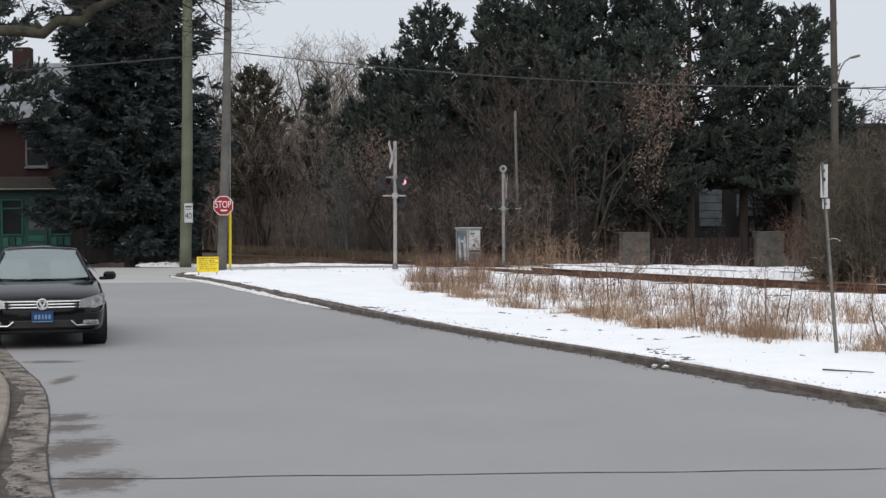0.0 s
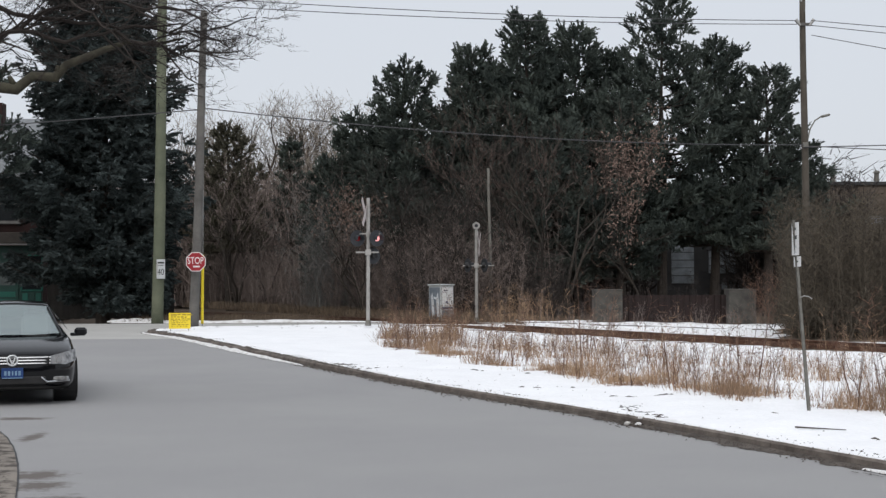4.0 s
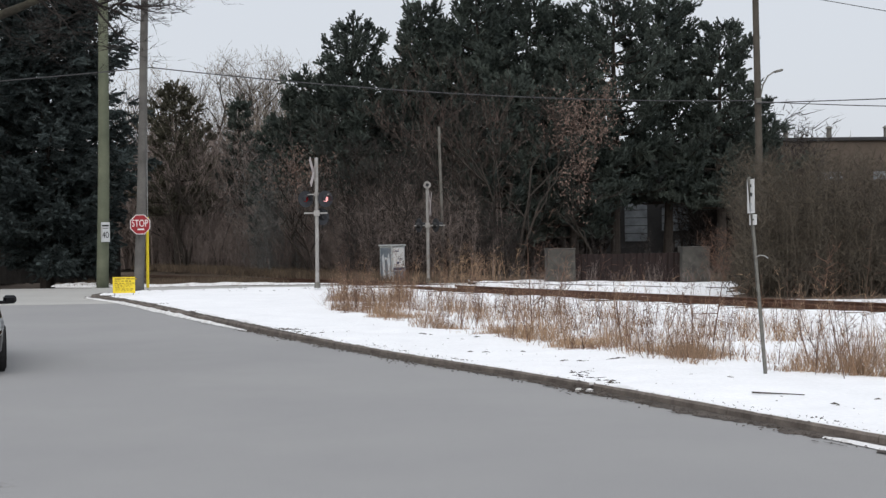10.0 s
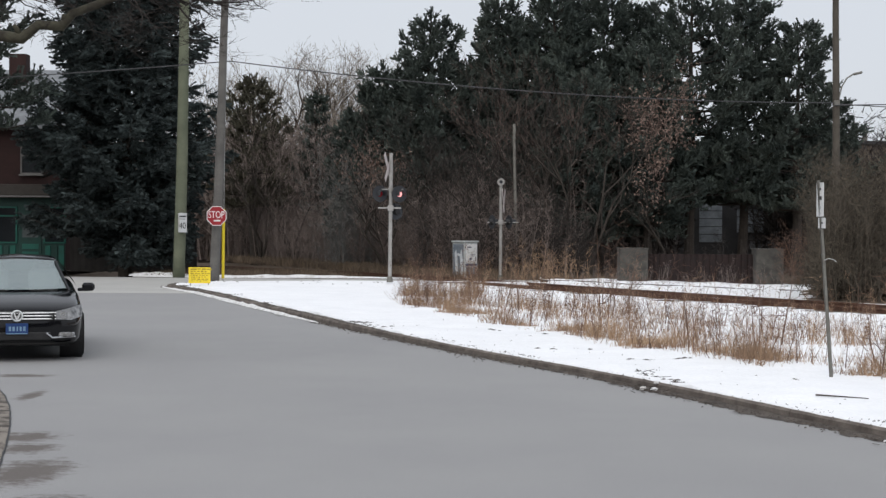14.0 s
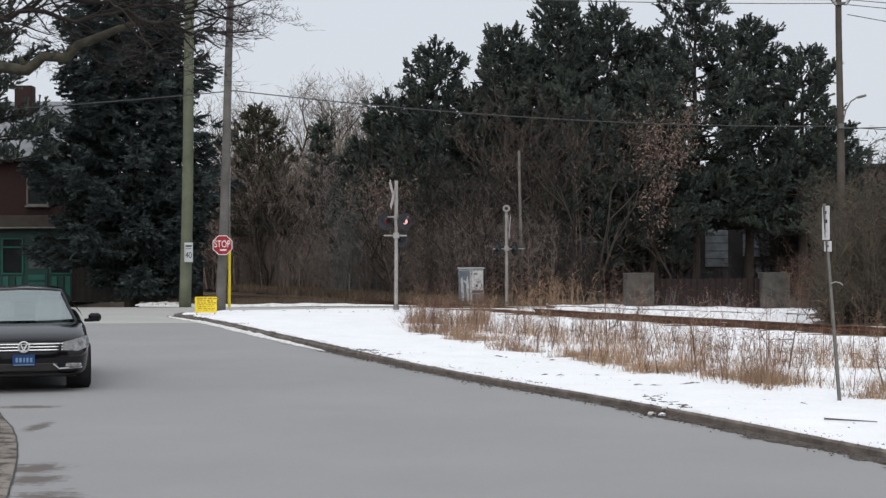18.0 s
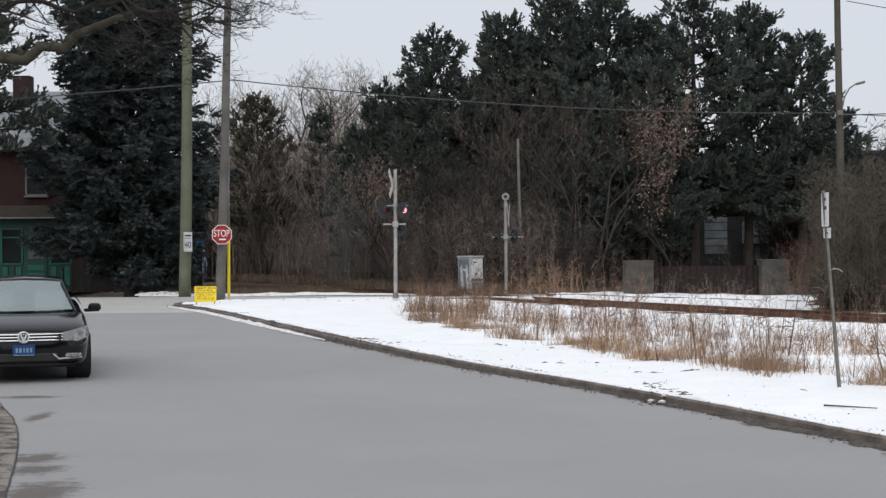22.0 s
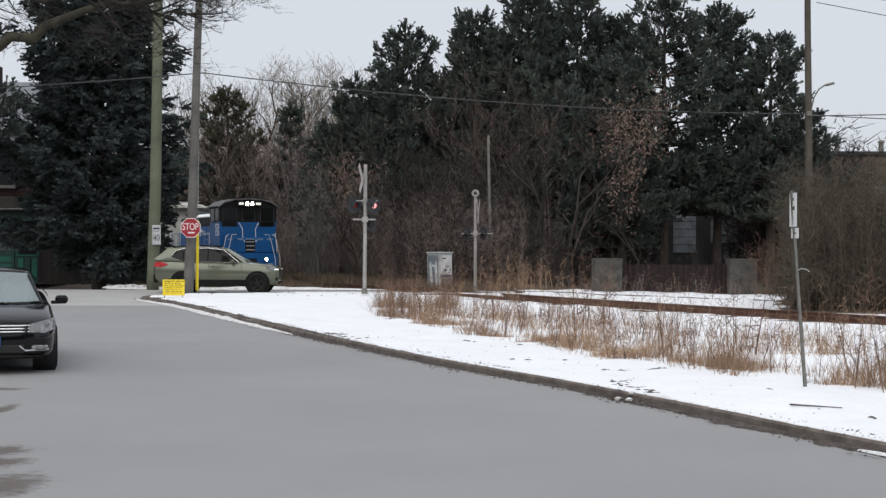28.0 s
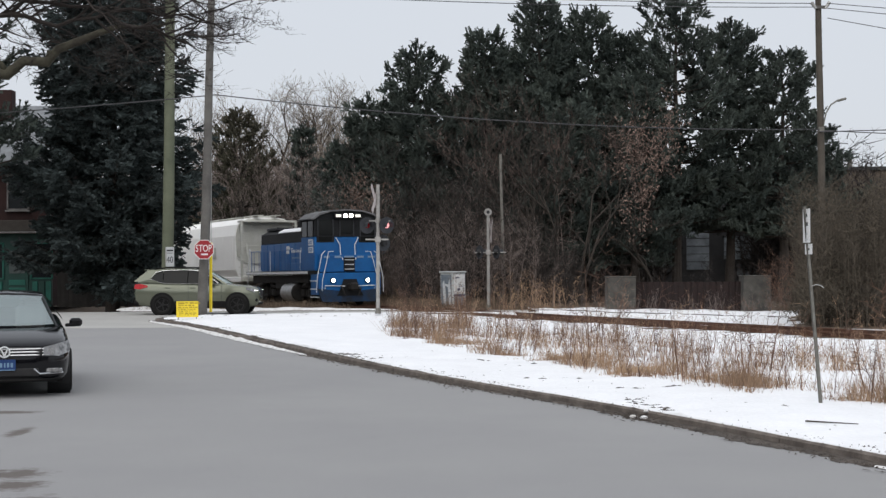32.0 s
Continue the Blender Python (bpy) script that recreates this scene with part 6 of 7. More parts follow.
def wheel(parent, x, y, r, width, rim_mat, spokes=5):
    """A wheel with tyre, rim and spokes, that turns about its own y axis. Outer side: the sign of y."""
    s = 1 if y > 0 else -1
    w = part("wheel", Mesh().tube((0, -0.06 * s, 0), (0, 0.02 * s, 0), r * 0.6, r * 0.6, 20), RIM_BLACK, parent)
    w.matrix_basis = pose(x, y - s * width * 0.5, r)
    t = Mesh()
    prof = [(r * 0.66, -0.5), (r * 0.9, -0.5), (r * 0.985, -0.4), (r, -0.25), (r, 0.25), (r * 0.985, 0.4), (r * 0.9, 0.5), (r * 0.66, 0.5), (r * 0.64, 0.3), (r * 0.64, -0.3)]
    t.loft([[(a * math.cos(2 * math.pi * k / 28), b * width, a * math.sin(2 * math.pi * k / 28)) for a, b in prof] for k in range(29)], close=False)
    part("tyre", t, RUBBER, w, "black rubber tyre", smooth=True)
    m = Mesh()
    m.loft([[(a * math.cos(2 * math.pi * k / 28), b * width * s, a * math.sin(2 * math.pi * k / 28)) for a, b in ((r * 0.68, 0.47), (r * 0.62, 0.46), (r * 0.6, 0.3), (r * 0.66, 0.3))] for k in range(29)], close=False)
    m.tube((0, 0.1 * width * s, 0), (0, 0.45 * width * s, 0), r * 0.17, r * 0.14, 14)
    for k in range(spokes):
        a = 2 * math.pi * k / spokes
        turn = Euler((0, -a, 0)).to_matrix()
        m.box(turn @ Vector((r * 0.38, 0.4 * width * s, 0)), (r * 0.52, width * 0.1, r * 0.12), turn, 0.008)
    part("rim", m, rim_mat, w)
    return w


def car_shell(ob, st, paint, roof, ws, rear, belt, side_windows, crown=0.03):
    """Lower body from stations (x, half width, bottom, top), a roof panel, pillars, glass and seats. Forward is +x."""
    rings = []
    for x, w, zb, zt in st:
        hh = zt - zb
        half = [(w * 0.84, zb), (w * 0.94, zb + 0.06), (w * 0.975, zb + 0.2 * hh), (w * 0.995, zb + 0.42 * hh), (w, zb + 0.6 * hh), (w * 0.985, zb + 0.78 * hh), (w * 0.95, zb + 0.9 * hh), (w * 0.9, zt - 0.02), (w * 0.8, zt), (w * 0.4, zt + crown * 0.8)]
        ring = [(x, -a, z) for a, z in half] + [(x, 0, zt + crown)] + [(x, a, z) for a, z in half[::-1]]
        rings.append(ring)
    b = part("body", Mesh().loft(rings), paint, ob, smooth=False)
    b.data.shade_smooth()
    b.data.set_sharp_from_angle(angle=math.radians(38))
    (xf, zf, wf), (xt, zt_, wt) = ws
    (rb, zrb, wrb), (rt, zrt, wrt) = rear
    m = Mesh()
    rr = []
    n = 7
    for k in range(n):
        t = k / (n - 1)
        x = xt + (rt - xt) * t
        z = zt_ + (zrt - zt_) * t + roof * math.sin(math.pi * t) * 0.9
        w = wt + (wrt - wt) * t
        rr.append([(x, a * w, z + h) for a, h in ((-1.04, -0.05), (-1.0, 0.0), (-0.82, 0.025), (0, 0.045), (0.82, 0.025), (1.0, 0.0), (1.04, -0.05), (0.9, -0.06), (0, -0.02), (-0.9, -0.06))])
    part("roof", m.loft(rr), paint, ob, smooth=True)

    def strip(p, q, w0, w1, mat, name):
        p, q = Vector(p), Vector(q)
        m = Mesh()
        d = Vector((w0, 0, 0)), Vector((w1, 0, 0))
        o = Vector((0, 0.03 if p.y > 0 else -0.03, 0))
        m.loft([[p - d[0], p + d[0], p + d[0] - o, p - d[0] - o], [q - d[1], q + d[1], q + d[1] - o, q - d[1] - o]])
        return part(name, m, mat, ob)

    for s in (-1, 1):
        strip((xf + 0.02, s * (wf + 0.06), zf - 0.03), (xt + 0.02, s * wt * 1.02, zt_), 0.06, 0.05, paint, "pillar")
        strip((rb, s * (wrb + 0.03), zrb), (rt, s * wrt * 1.02, zrt), 0.16, 0.1, paint, "pillar")
    panes = [("windscreen", [(xf, -wf, zf), (xf + 0.16, -wf * 0.5, zf - 0.01), (xf + 0.2, 0, zf - 0.01), (xf + 0.16, wf * 0.5, zf - 0.01), (xf, wf, zf)], [(xt, -wt, zt_), (xt + 0.05, -wt * 0.5, zt_ + 0.02), (xt + 0.06, 0, zt_ + 0.03), (xt + 0.05, wt * 0.5, zt_ + 0.02), (xt, wt, zt_)]),
             ("rear_window", [(rb, -wrb, zrb), (rb - 0.05, 0, zrb), (rb, wrb, zrb)], [(rt, -wrt, zrt), (rt - 0.04, 0, zrt + 0.02), (rt, wrt, zrt)])]
    for name, lo, hi in panes:
        k = len(lo)
        me = Mesh().add(lo + hi, [(i, i + 1, k + i + 1, k + i) for i in range(k - 1)])
        p = part(name, me, CAR_GLASS, ob, smooth=True)
        p.visible_shadow = False
    for s in (-1, 1):
        for name, lo, hi, mat in side_windows:
            v = [(x, s * (belt(x, 0)), z) for x, z in lo] + [(x, s * (belt(x, 1)), z) for x, z in hi[::-1]]
            me = Mesh().add(v, [tuple(range(len(v)))])
            p = part(name, me, mat, ob)
            p.visible_shadow = False
    for x, y in ((xf - 0.95, 0.38), (xf - 0.95, -0.38)):
        part("seat", Mesh().box((x, y, zf + 0.02), (0.16, 0.46, 0.5), bevel=0.05).box((x - 0.04, y, zf + 0.33), (0.1, 0.26, 0.17), bevel=0.04), SEAT, ob)
    part("rear_seat", Mesh().box((xf - 1.8, 0, zf), (0.16, 1.1, 0.4), bevel=0.05).box((xf - 1.82, 0.33, zf + 0.24), (0.1, 0.24, 0.14), bevel=0.04).box((xf - 1.82, -0.33, zf + 0.24), (0.1, 0.24, 0.14), bevel=0.04), SEAT, ob)
    part("dashboard", Mesh().box((xf - 0.42, 0, zf - 0.07), (0.5, 1.2, 0.1), bevel=0.03), CLADDING, ob)
    return b


def mirror(ob, x, y, z, paint):
    s = 1 if y > 0 else -1
    m = part("wing_mirror", Mesh().box((x, y + s * 0.08, z), (0.11, 0.19, 0.125), bevel=0.035).box((x + 0.02, y, z - 0.04), (0.06, 0.16, 0.05), bevel=0.015), paint, ob, "wing mirror")
    return m


# The parked black sedan, built with its nose at the origin and turned to face down the street.
sedan = thing("sedan_car", "black sedan with a blue number plate parked at the kerb", "car", pose(-6.12, 21.45, 0.0, 0, 0, -74.5))
stations = [(0.0, 0.58, 0.32, 0.62), (-0.04, 0.7, 0.26, 0.7), (-0.14, 0.81, 0.22, 0.755), (-0.35, 0.885, 0.2, 0.82), (-0.75, 0.912, 0.19, 0.9), (-1.2, 0.917, 0.19, 0.965), (-1.7, 0.917, 0.19, 0.975), (-2.6, 0.917, 0.19, 0.985), (-3.5, 0.915, 0.2, 1.0), (-3.95, 0.905, 0.2, 1.04), (-4.6, 0.87, 0.24, 1.05), (-4.8, 0.8, 0.3, 0.98), (-4.87, 0.7, 0.35, 0.8)]


def sedan_belt(x, f):
    return 0.865 - 0.27 * f


car_shell(sedan, stations, CAR_BLACK, 0.045, ((-1.22, 0.99, 0.7), (-1.98, 1.385, 0.56)), ((-4.05, 1.06, 0.66), (-3.4, 1.4, 0.55)), sedan_belt,
          [("side_window", [(-1.45, 1.0), (-2.5, 1.01)], [(-2.05, 1.36), (-2.5, 1.4)], TINTED), ("side_window", [(-2.58, 1.01), (-3.6, 1.03)], [(-2.58, 1.4), (-3.3, 1.36)], TINTED)], 0.02)
for x, y in ((-0.93, 0.915), (-0.93, -0.915), (-3.73, 0.91), (-3.73, -0.91)):
    s = 1 if y > 0 else -1
    part("wheel_arch", Mesh().tube((x, s * 0.6, 0.33), (x, s * 0.919, 0.33), 0.385, 0.38, 26), BLACK, sedan)
    wheel(sedan, x, y + s * 0.03, 0.33, 0.215, RIM_SILVER, 7)
for y in (0.95, -0.95):
    mirror(sedan, -1.5, y, 1.0, CAR_BLACK)
# Front: grille bars, round emblem, lamps, plate, lower intake.
part("grille", Mesh().box((-0.02, 0, 0.645), (0.09, 1.06, 0.13), bevel=0.02), BLACK, sedan)
for z in (0.605, 0.648, 0.69):
    part("grille_bar", Mesh().pipe([(0.01, -0.53, z), (0.03, -0.3, z), (0.036, 0, z), (0.03, 0.3, z), (0.01, 0.53, z)], 0.011, 6), CHROME, sedan, "chrome grille bar")
ring = Mesh()
ring.loft([[(0.045 + 0.012 * math.cos(b), (0.072 + 0.012 * math.sin(b)) * math.cos(a), 0.652 + (0.072 + 0.012 * math.sin(b)) * math.sin(a)) for b in (0, 1.57, 3.14, 4.71)] for a in [2 * math.pi * k / 24 for k in range(25)]], close=False)
# Pale and barely metallic: the chrome's bright reflection is put into the colour.
BRIGHT = material("chrome_painted_bright", (0.75, 0.77, 0.78), (0.65, 0.67, 0.68), 4, 0.3, 0.3, 0, 40, 0.05)
emblem = part("emblem", ring, BRIGHT, sedan, "round chrome emblem")
part("emblem_field", Mesh().tube((0.02, 0, 0.652), (0.045, 0, 0.652), 0.072, 0.07, 20), BLACK, emblem)
part("emblem_mark", Mesh().prism([(-0.05, 0.69), (-0.03, 0.69), (0, 0.625), (0.03, 0.69), (0.05, 0.69), (0.012, 0.595), (-0.012, 0.595)], 0, 0.046, 0.054), BRIGHT, emblem)
for s in (-1, 1):
    lens = Mesh()
    lens.loft([[(0.03, s * 0.53, 0.6), (0.01, s * 0.53, 0.71), (-0.12, s * 0.53, 0.7), (-0.12, s * 0.53, 0.6)], [(-0.02, s * 0.74, 0.585), (-0.06, s * 0.74, 0.76), (-0.2, s * 0.72, 0.745), (-0.2, s * 0.72, 0.6)], [(-0.24, s * 0.9, 0.63), (-0.28, s * 0.892, 0.8), (-0.4, s * 0.85, 0.775), (-0.4, s * 0.85, 0.63)]])
    hl = part("headlamp", lens, LAMP_CLEAR, sedan, "clear headlamp")
    part("lamp_bowl", Mesh().tube((0.012, s * 0.64, 0.655), (-0.1, s * 0.64, 0.655), 0.05, 0.05, 14), CHROME, hl)
    fg = part("fog_lamp", Mesh().box((-0.03, s * 0.64, 0.385), (0.1, 0.3, 0.06), Euler((0, 0, -s * 0.35)).to_matrix(), 0.015), LAMP_CLEAR, sedan, "fog lamp")
    part("fog_trim", Mesh().pipe([(0.035, s * 0.4, 0.41), (0.03, s * 0.48, 0.34), (-0.06, s * 0.8, 0.35)], 0.013, 6), CHROME, fg, "chrome fog lamp trim")
part("lower_intake", Mesh().box((-0.015, 0, 0.36), (0.06, 0.95, 0.13), bevel=0.02), BLACK, sedan)
part("splitter", Mesh().pipe([(-0.12, -0.78, 0.25), (0.01, -0.5, 0.25), (0.03, 0, 0.25), (0.01, 0.5, 0.25), (-0.12, 0.78, 0.25)], 0.022, 6), CLADDING, sedan)
plate = part("number_plate", Mesh().box((0.03, 0, 0.47), (0.012, 0.305, 0.152), bevel=0.004), PLATE_BLUE, sedan, "blue number plate")
for y, w in ((-0.095, 0.04), (-0.045, 0.04), (0.005, 0.025), (0.05, 0.035), (0.1, 0.04)):
    part("plate_bar", Mesh().box((0.038, y, 0.47), (0.003, w * 0.8, 0.065)), PLATE_PALE, plate)
part("plate_bar", Mesh().box((0.038, 0, 0.402), (0.003, 0.28, 0.012)), PLATE_PALE, plate)

# The green car, nose at its origin, heading along +x.
suv = thing("suv_car", "sage green sport utility car on the side road", "car")
stations = [(-0.1, 0.62, 0.45, 0.8), (-0.14, 0.76, 0.36, 0.9), (-0.26, 0.85, 0.31, 0.955), (-0.45, 0.89, 0.28, 1.0), (-0.9, 0.905, 0.27, 1.05), (-1.3, 0.905, 0.27, 1.1), (-2.2, 0.905, 0.27, 1.12), (-3.2, 0.905, 0.27, 1.14), (-3.9, 0.9, 0.28, 1.17), (-4.3, 0.87, 0.33, 1.17), (-4.5, 0.82, 0.4, 1.08), (-4.56, 0.7, 0.5, 0.95)]


def suv_belt(x, f):
    return 0.868 - 0.21 * f


car_shell(suv, stations, SAGE, 0.05, ((-1.3, 1.12, 0.72), (-2.05, 1.58, 0.6)), ((-4.42, 1.2, 0.72), (-3.98, 1.6, 0.62)), suv_belt,
          [("side_window", [(-1.5, 1.12), (-2.62, 1.13)], [(-2.1, 1.53), (-2.62, 1.59)], TINTED), ("side_window", [(-2.645, 1.13), (-3.5, 1.15)], [(-2.645, 1.59), (-3.5, 1.58)], TINTED), ("side_window", [(-3.525, 1.15), (-3.93, 1.29)], [(-3.525, 1.56), (-3.76, 1.5)], TINTED)], 0.02)
suv_wheels = []
for x, y in ((-0.86, 0.9), (-0.86, -0.9), (-3.53, 0.9), (-3.53, -0.9)):
    s = 1 if y > 0 else -1
    part("wheel_arch", Mesh().tube((x, s * 0.6, 0.37), (x, s * 0.909, 0.37), 0.445, 0.44, 26), CLADDING, suv)
    suv_wheels.append(wheel(suv, x, y + s * 0.04, 0.368, 0.225, RIM_BLACK, 5))
for s in (-1, 1):
    part("sill", Mesh().box((-2.2, s * 0.885, 0.37), (1.85, 0.09, 0.24), bevel=0.03), CLADDING, suv)
    part("roof_rail", Mesh().pipe([(-2.2, s * 0.57, 1.61), (-2.35, s * 0.57, 1.68), (-3.1, s * 0.57, 1.7), (-3.75, s * 0.56, 1.67), (-3.9, s * 0.56, 1.61)], 0.022, 6), CLADDING, suv, "black roof rail")
    mirror(suv, -1.72, s * 0.93, 1.14, SAGE)
    for x, w in ((-2.45, 0.1), (-3.35, 0.1)):
        part("door_handle", Mesh().box((x, s * 0.905, 0.97), (0.18, 0.03, 0.03), bevel=0.01), SAGE, suv)
    for x in (-1.42, -2.6):
        part("door_seam", Mesh().box((x, s * 0.897, 0.74), (0.01, 0.012, 0.72)), BLACK, suv)
    part("window_trim", Mesh().pipe([(-1.53, s * 0.875, 1.1), (-3.5, s * 0.875, 1.13), (-3.97, s * 0.835, 1.29), (-3.78, s * 0.69, 1.53), (-3.5, s * 0.668, 1.59), (-2.62, s * 0.668, 1.61), (-2.08, s * 0.69, 1.55), (-1.53, s * 0.86, 1.12)], 0.012, 5), CHROME, suv)
    part("tail_lamp", Mesh().loft([[(-4.08, s * 0.905, 1.0), (-4.08, s * 0.9, 1.05), (-4.02, s * 0.8, 1.05), (-4.02, s * 0.8, 1.0)], [(-4.34, s * 0.885, 0.93), (-4.34, s * 0.87, 1.12), (-4.2, s * 0.8, 1.1), (-4.2, s * 0.8, 0.93)], [(-4.56, s * 0.78, 0.95), (-4.53, s * 0.76, 1.1), (-4.4, s * 0.66, 1.08), (-4.4, s * 0.66, 0.95)]]), TAIL_RED, suv, "red tail lamp")
    hl = part("headlamp", Mesh().loft([[(-0.12, s * 0.6, 0.76), (-0.14, s * 0.6, 0.9), (-0.26, s * 0.6, 0.9), (-0.26, s * 0.6, 0.76)], [(-0.25, s * 0.855, 0.8), (-0.27, s * 0.84, 0.93), (-0.36, s * 0.78, 0.93), (-0.36, s * 0.78, 0.8)], [(-0.5, s * 0.905, 0.88), (-0.5, s * 0.89, 0.97), (-0.56, s * 0.84, 0.97), (-0.56, s * 0.84, 0.88)]]), LAMP_CLEAR, suv, "clear headlamp")
    part("lit_strip", Mesh().box((-0.22, s * 0.74, 0.86), (0.12, 0.16, 0.03), Euler((0, 0, s * 0.9)).to_matrix()), DRL, hl)
    part("fog_surround", Mesh().box((-0.21, s * 0.69, 0.52), (0.14, 0.24, 0.12), bevel=0.03), CLADDING, suv)
for s in (-1, 1):
    part("quarter_panel", Mesh().add([(-3.6, s * 0.888, 1.15), (-4.42, s * 0.8, 1.17), (-4.1, s * 0.655, 1.6), (-3.6, s * 0.665, 1.605), (-3.78, s * 0.71, 1.51), (-3.96, s * 0.842, 1.29)], [(0, 1, 5), (1, 2, 5), (2, 4, 5), (2, 3, 4)]), SAGE, suv, "green rear quarter panel")
part("front_bumper", Mesh().box((-0.16, 0, 0.4), (0.12, 1.3, 0.12), bevel=0.04), CLADDING, suv)
part("grille", Mesh().box((-0.115, 0, 0.74), (0.06, 0.86, 0.22), bevel=0.03), BLACK, suv)
part("rear_bumper", Mesh().box((-4.47, 0, 0.52), (0.22, 1.6, 0.3), bevel=0.05), CLADDING, suv)
part("spoiler", Mesh().box((-4.05, 0, 1.61), (0.34, 1.2, 0.04), bevel=0.015), SAGE, suv)

# The locomotive: cab face at the origin, travelling along +y, rail tops at z = 0.
LOCO_BLUE = material("locomotive_blue", (0.005, 0.105, 0.32), (0.004, 0.075, 0.24), 1.2, 0.4, 0, 0.05, 20, 0.1)
LOCO_BLACK = material("sooty_black", (0.008, 0.009, 0.01), (0.016, 0.016, 0.018), 2, 0.6, 0, 0.1, 20, 0.15, spec=0.2)
UNDERFRAME = material("greasy_underframe", (0.014, 0.013, 0.0125), (0.028, 0.026, 0.024), 4, 0.75, 0.2, 0.3, 25, 0.25)
HANDRAIL = material("white_handrail", (0.7, 0.72, 0.74), (0.6, 0.62, 0.64), 5, 0.5, 0, 0, 30, 0.05)
HEAD_LIT = glowing("lit_headlamp", (1.0, 0.93, 0.8), 14.0)
BOARD_LIT = glowing("lit_number_board", (1.0, 0.97, 0.88), 0.45)
PALE_BLUE = material("faded_white_lettering", (0.22, 0.31, 0.42), (0.15, 0.22, 0.33), 12, 0.5, 0, 0, 30, 0.2)
TANK = material("pale_tank_steel", (0.42, 0.43, 0.44), (0.28, 0.28, 0.28), 3, 0.4, 0.3, 0.1, 20, 0.15)
loco = thing("locomotive", "blue and black diesel switcher locomotive running cab first", "locomotive")
LH, CW = -13.2, 1.48
part("deck", Mesh().box((0, -4.75, 1.42), (2.95, 9.7, 0.16), bevel=0.02), LOCO_BLACK, loco)
part("deck_stripe", Mesh().box((1.485, -5.2, 1.42), (0.02, 8.6, 0.11)), HANDRAIL, loco, "white deck edge")
part("deck_stripe", Mesh().box((-1.485, -5.2, 1.42), (0.02, 8.6, 0.11)), HANDRAIL, loco, "white deck edge")
# Cab: blue below, black above, with an arched roof.
part("cab_lower", Mesh().box((0, -0.85, 2.22), (2 * CW, 1.7, 1.48), bevel=0.04), LOCO_BLUE, loco, "blue lower cab")
arch = [(-CW, 2.96), (-CW, 3.72), (-1.2, 3.9), (-0.7, 4.02), (0, 4.06), (0.7, 4.02), (1.2, 3.9), (CW, 3.72), (CW, 2.96)]
part("cab_upper", Mesh().prism(arch, 1, -1.7, 0.0), LOCO_BLACK, loco, "black upper cab")
roof_arch = [(-CW - 0.07, 3.68), (-1.24, 3.9), (-0.72, 4.04), (0, 4.09), (0.72, 4.04), (1.24, 3.9), (CW + 0.07, 3.68), (CW + 0.07, 3.74), (1.26, 3.97), (0.74, 4.1), (0, 4.15), (-0.74, 4.1), (-1.26, 3.97), (-CW - 0.07, 3.74)]
part("cab_roof", Mesh().prism(roof_arch, 1, -1.85, 0.14), material("dusty_cab_roof", (0.1, 0.1, 0.105), (0.17, 0.17, 0.175), 1.5, 0.7, 0, 0.1, 20, 0.15), loco, "dusty grey cab roof")
for x, w in ((-0.98, 0.66), (0.0, 0.6), (0.98, 0.66)):
    wv = part("cab_window", Mesh().box((x, 0.01, 3.34 if x else 3.4), (w, 0.03, 0.66 if x else 0.6), bevel=0.01), TINTED, loco, "dark cab window")
    for dx in (-1, 1):
        part("window_frame", Mesh().box((x + dx * (w / 2 + 0.02), 0.02, 3.34), (0.04, 0.05, 0.74)), GREYED, wv)
for s in (-1, 1):
    for y in (-0.45, -1.2):
        part("cab_window", Mesh().box((s * (CW + 0.005), y, 3.3), (0.03, 0.6, 0.68), bevel=0.01), TINTED, loco, "dark cab window")
    part("window_awning", Mesh().box((s * (CW + 0.12), -0.85, 3.7), (0.2, 1.4, 0.03)), GREYED, loco)
    part("number_panel", Mesh().box((s * (CW + 0.008), -0.45, 2.72), (0.02, 0.55, 0.26)), HANDRAIL, loco, "white panel with dark figures")
    part("number_panel", Mesh().box((s * (CW + 0.008), -0.45, 2.4), (0.02, 0.55, 0.26)), HANDRAIL, loco, "white panel with dark figures")
    for z in (2.72, 2.4):
        for k in range(4):
            part("figure_bar", Mesh().box((s * (CW + 0.02), -0.62 + k * 0.12, z), (0.006, 0.06, 0.17)), LOCO_BLUE, loco)
for x in (-0.98, 0.98):
    part("window_surround", Mesh().box((x, 0.005, 2.86), (0.82, 0.03, 0.3), bevel=0.02), LOCO_BLACK, loco, "black window surround")
    part("cab_window", Mesh().box((x, 0.022, 2.86), (0.6, 0.02, 0.2), bevel=0.01), TINTED, loco, "dark cab window")
# Headlight cluster and number boards.
cl = part("headlight_box", Mesh().box((0, 0.1, 3.86), (1.24, 0.26, 0.24), bevel=0.03), LOCO_BLACK, loco)
for x in (-0.13, 0.13):
    part("headlight", Mesh().tube((x, 0.2, 3.86), (x, 0.25, 3.86), 0.085, 0.085, 16), HEAD_LIT, cl, "lit white headlight")
for x in (-0.45, 0.45):
    part("number_board", Mesh().box((x, 0.235, 3.86), (0.24, 0.02, 0.12)), BOARD_LIT, cl, "lit number board")
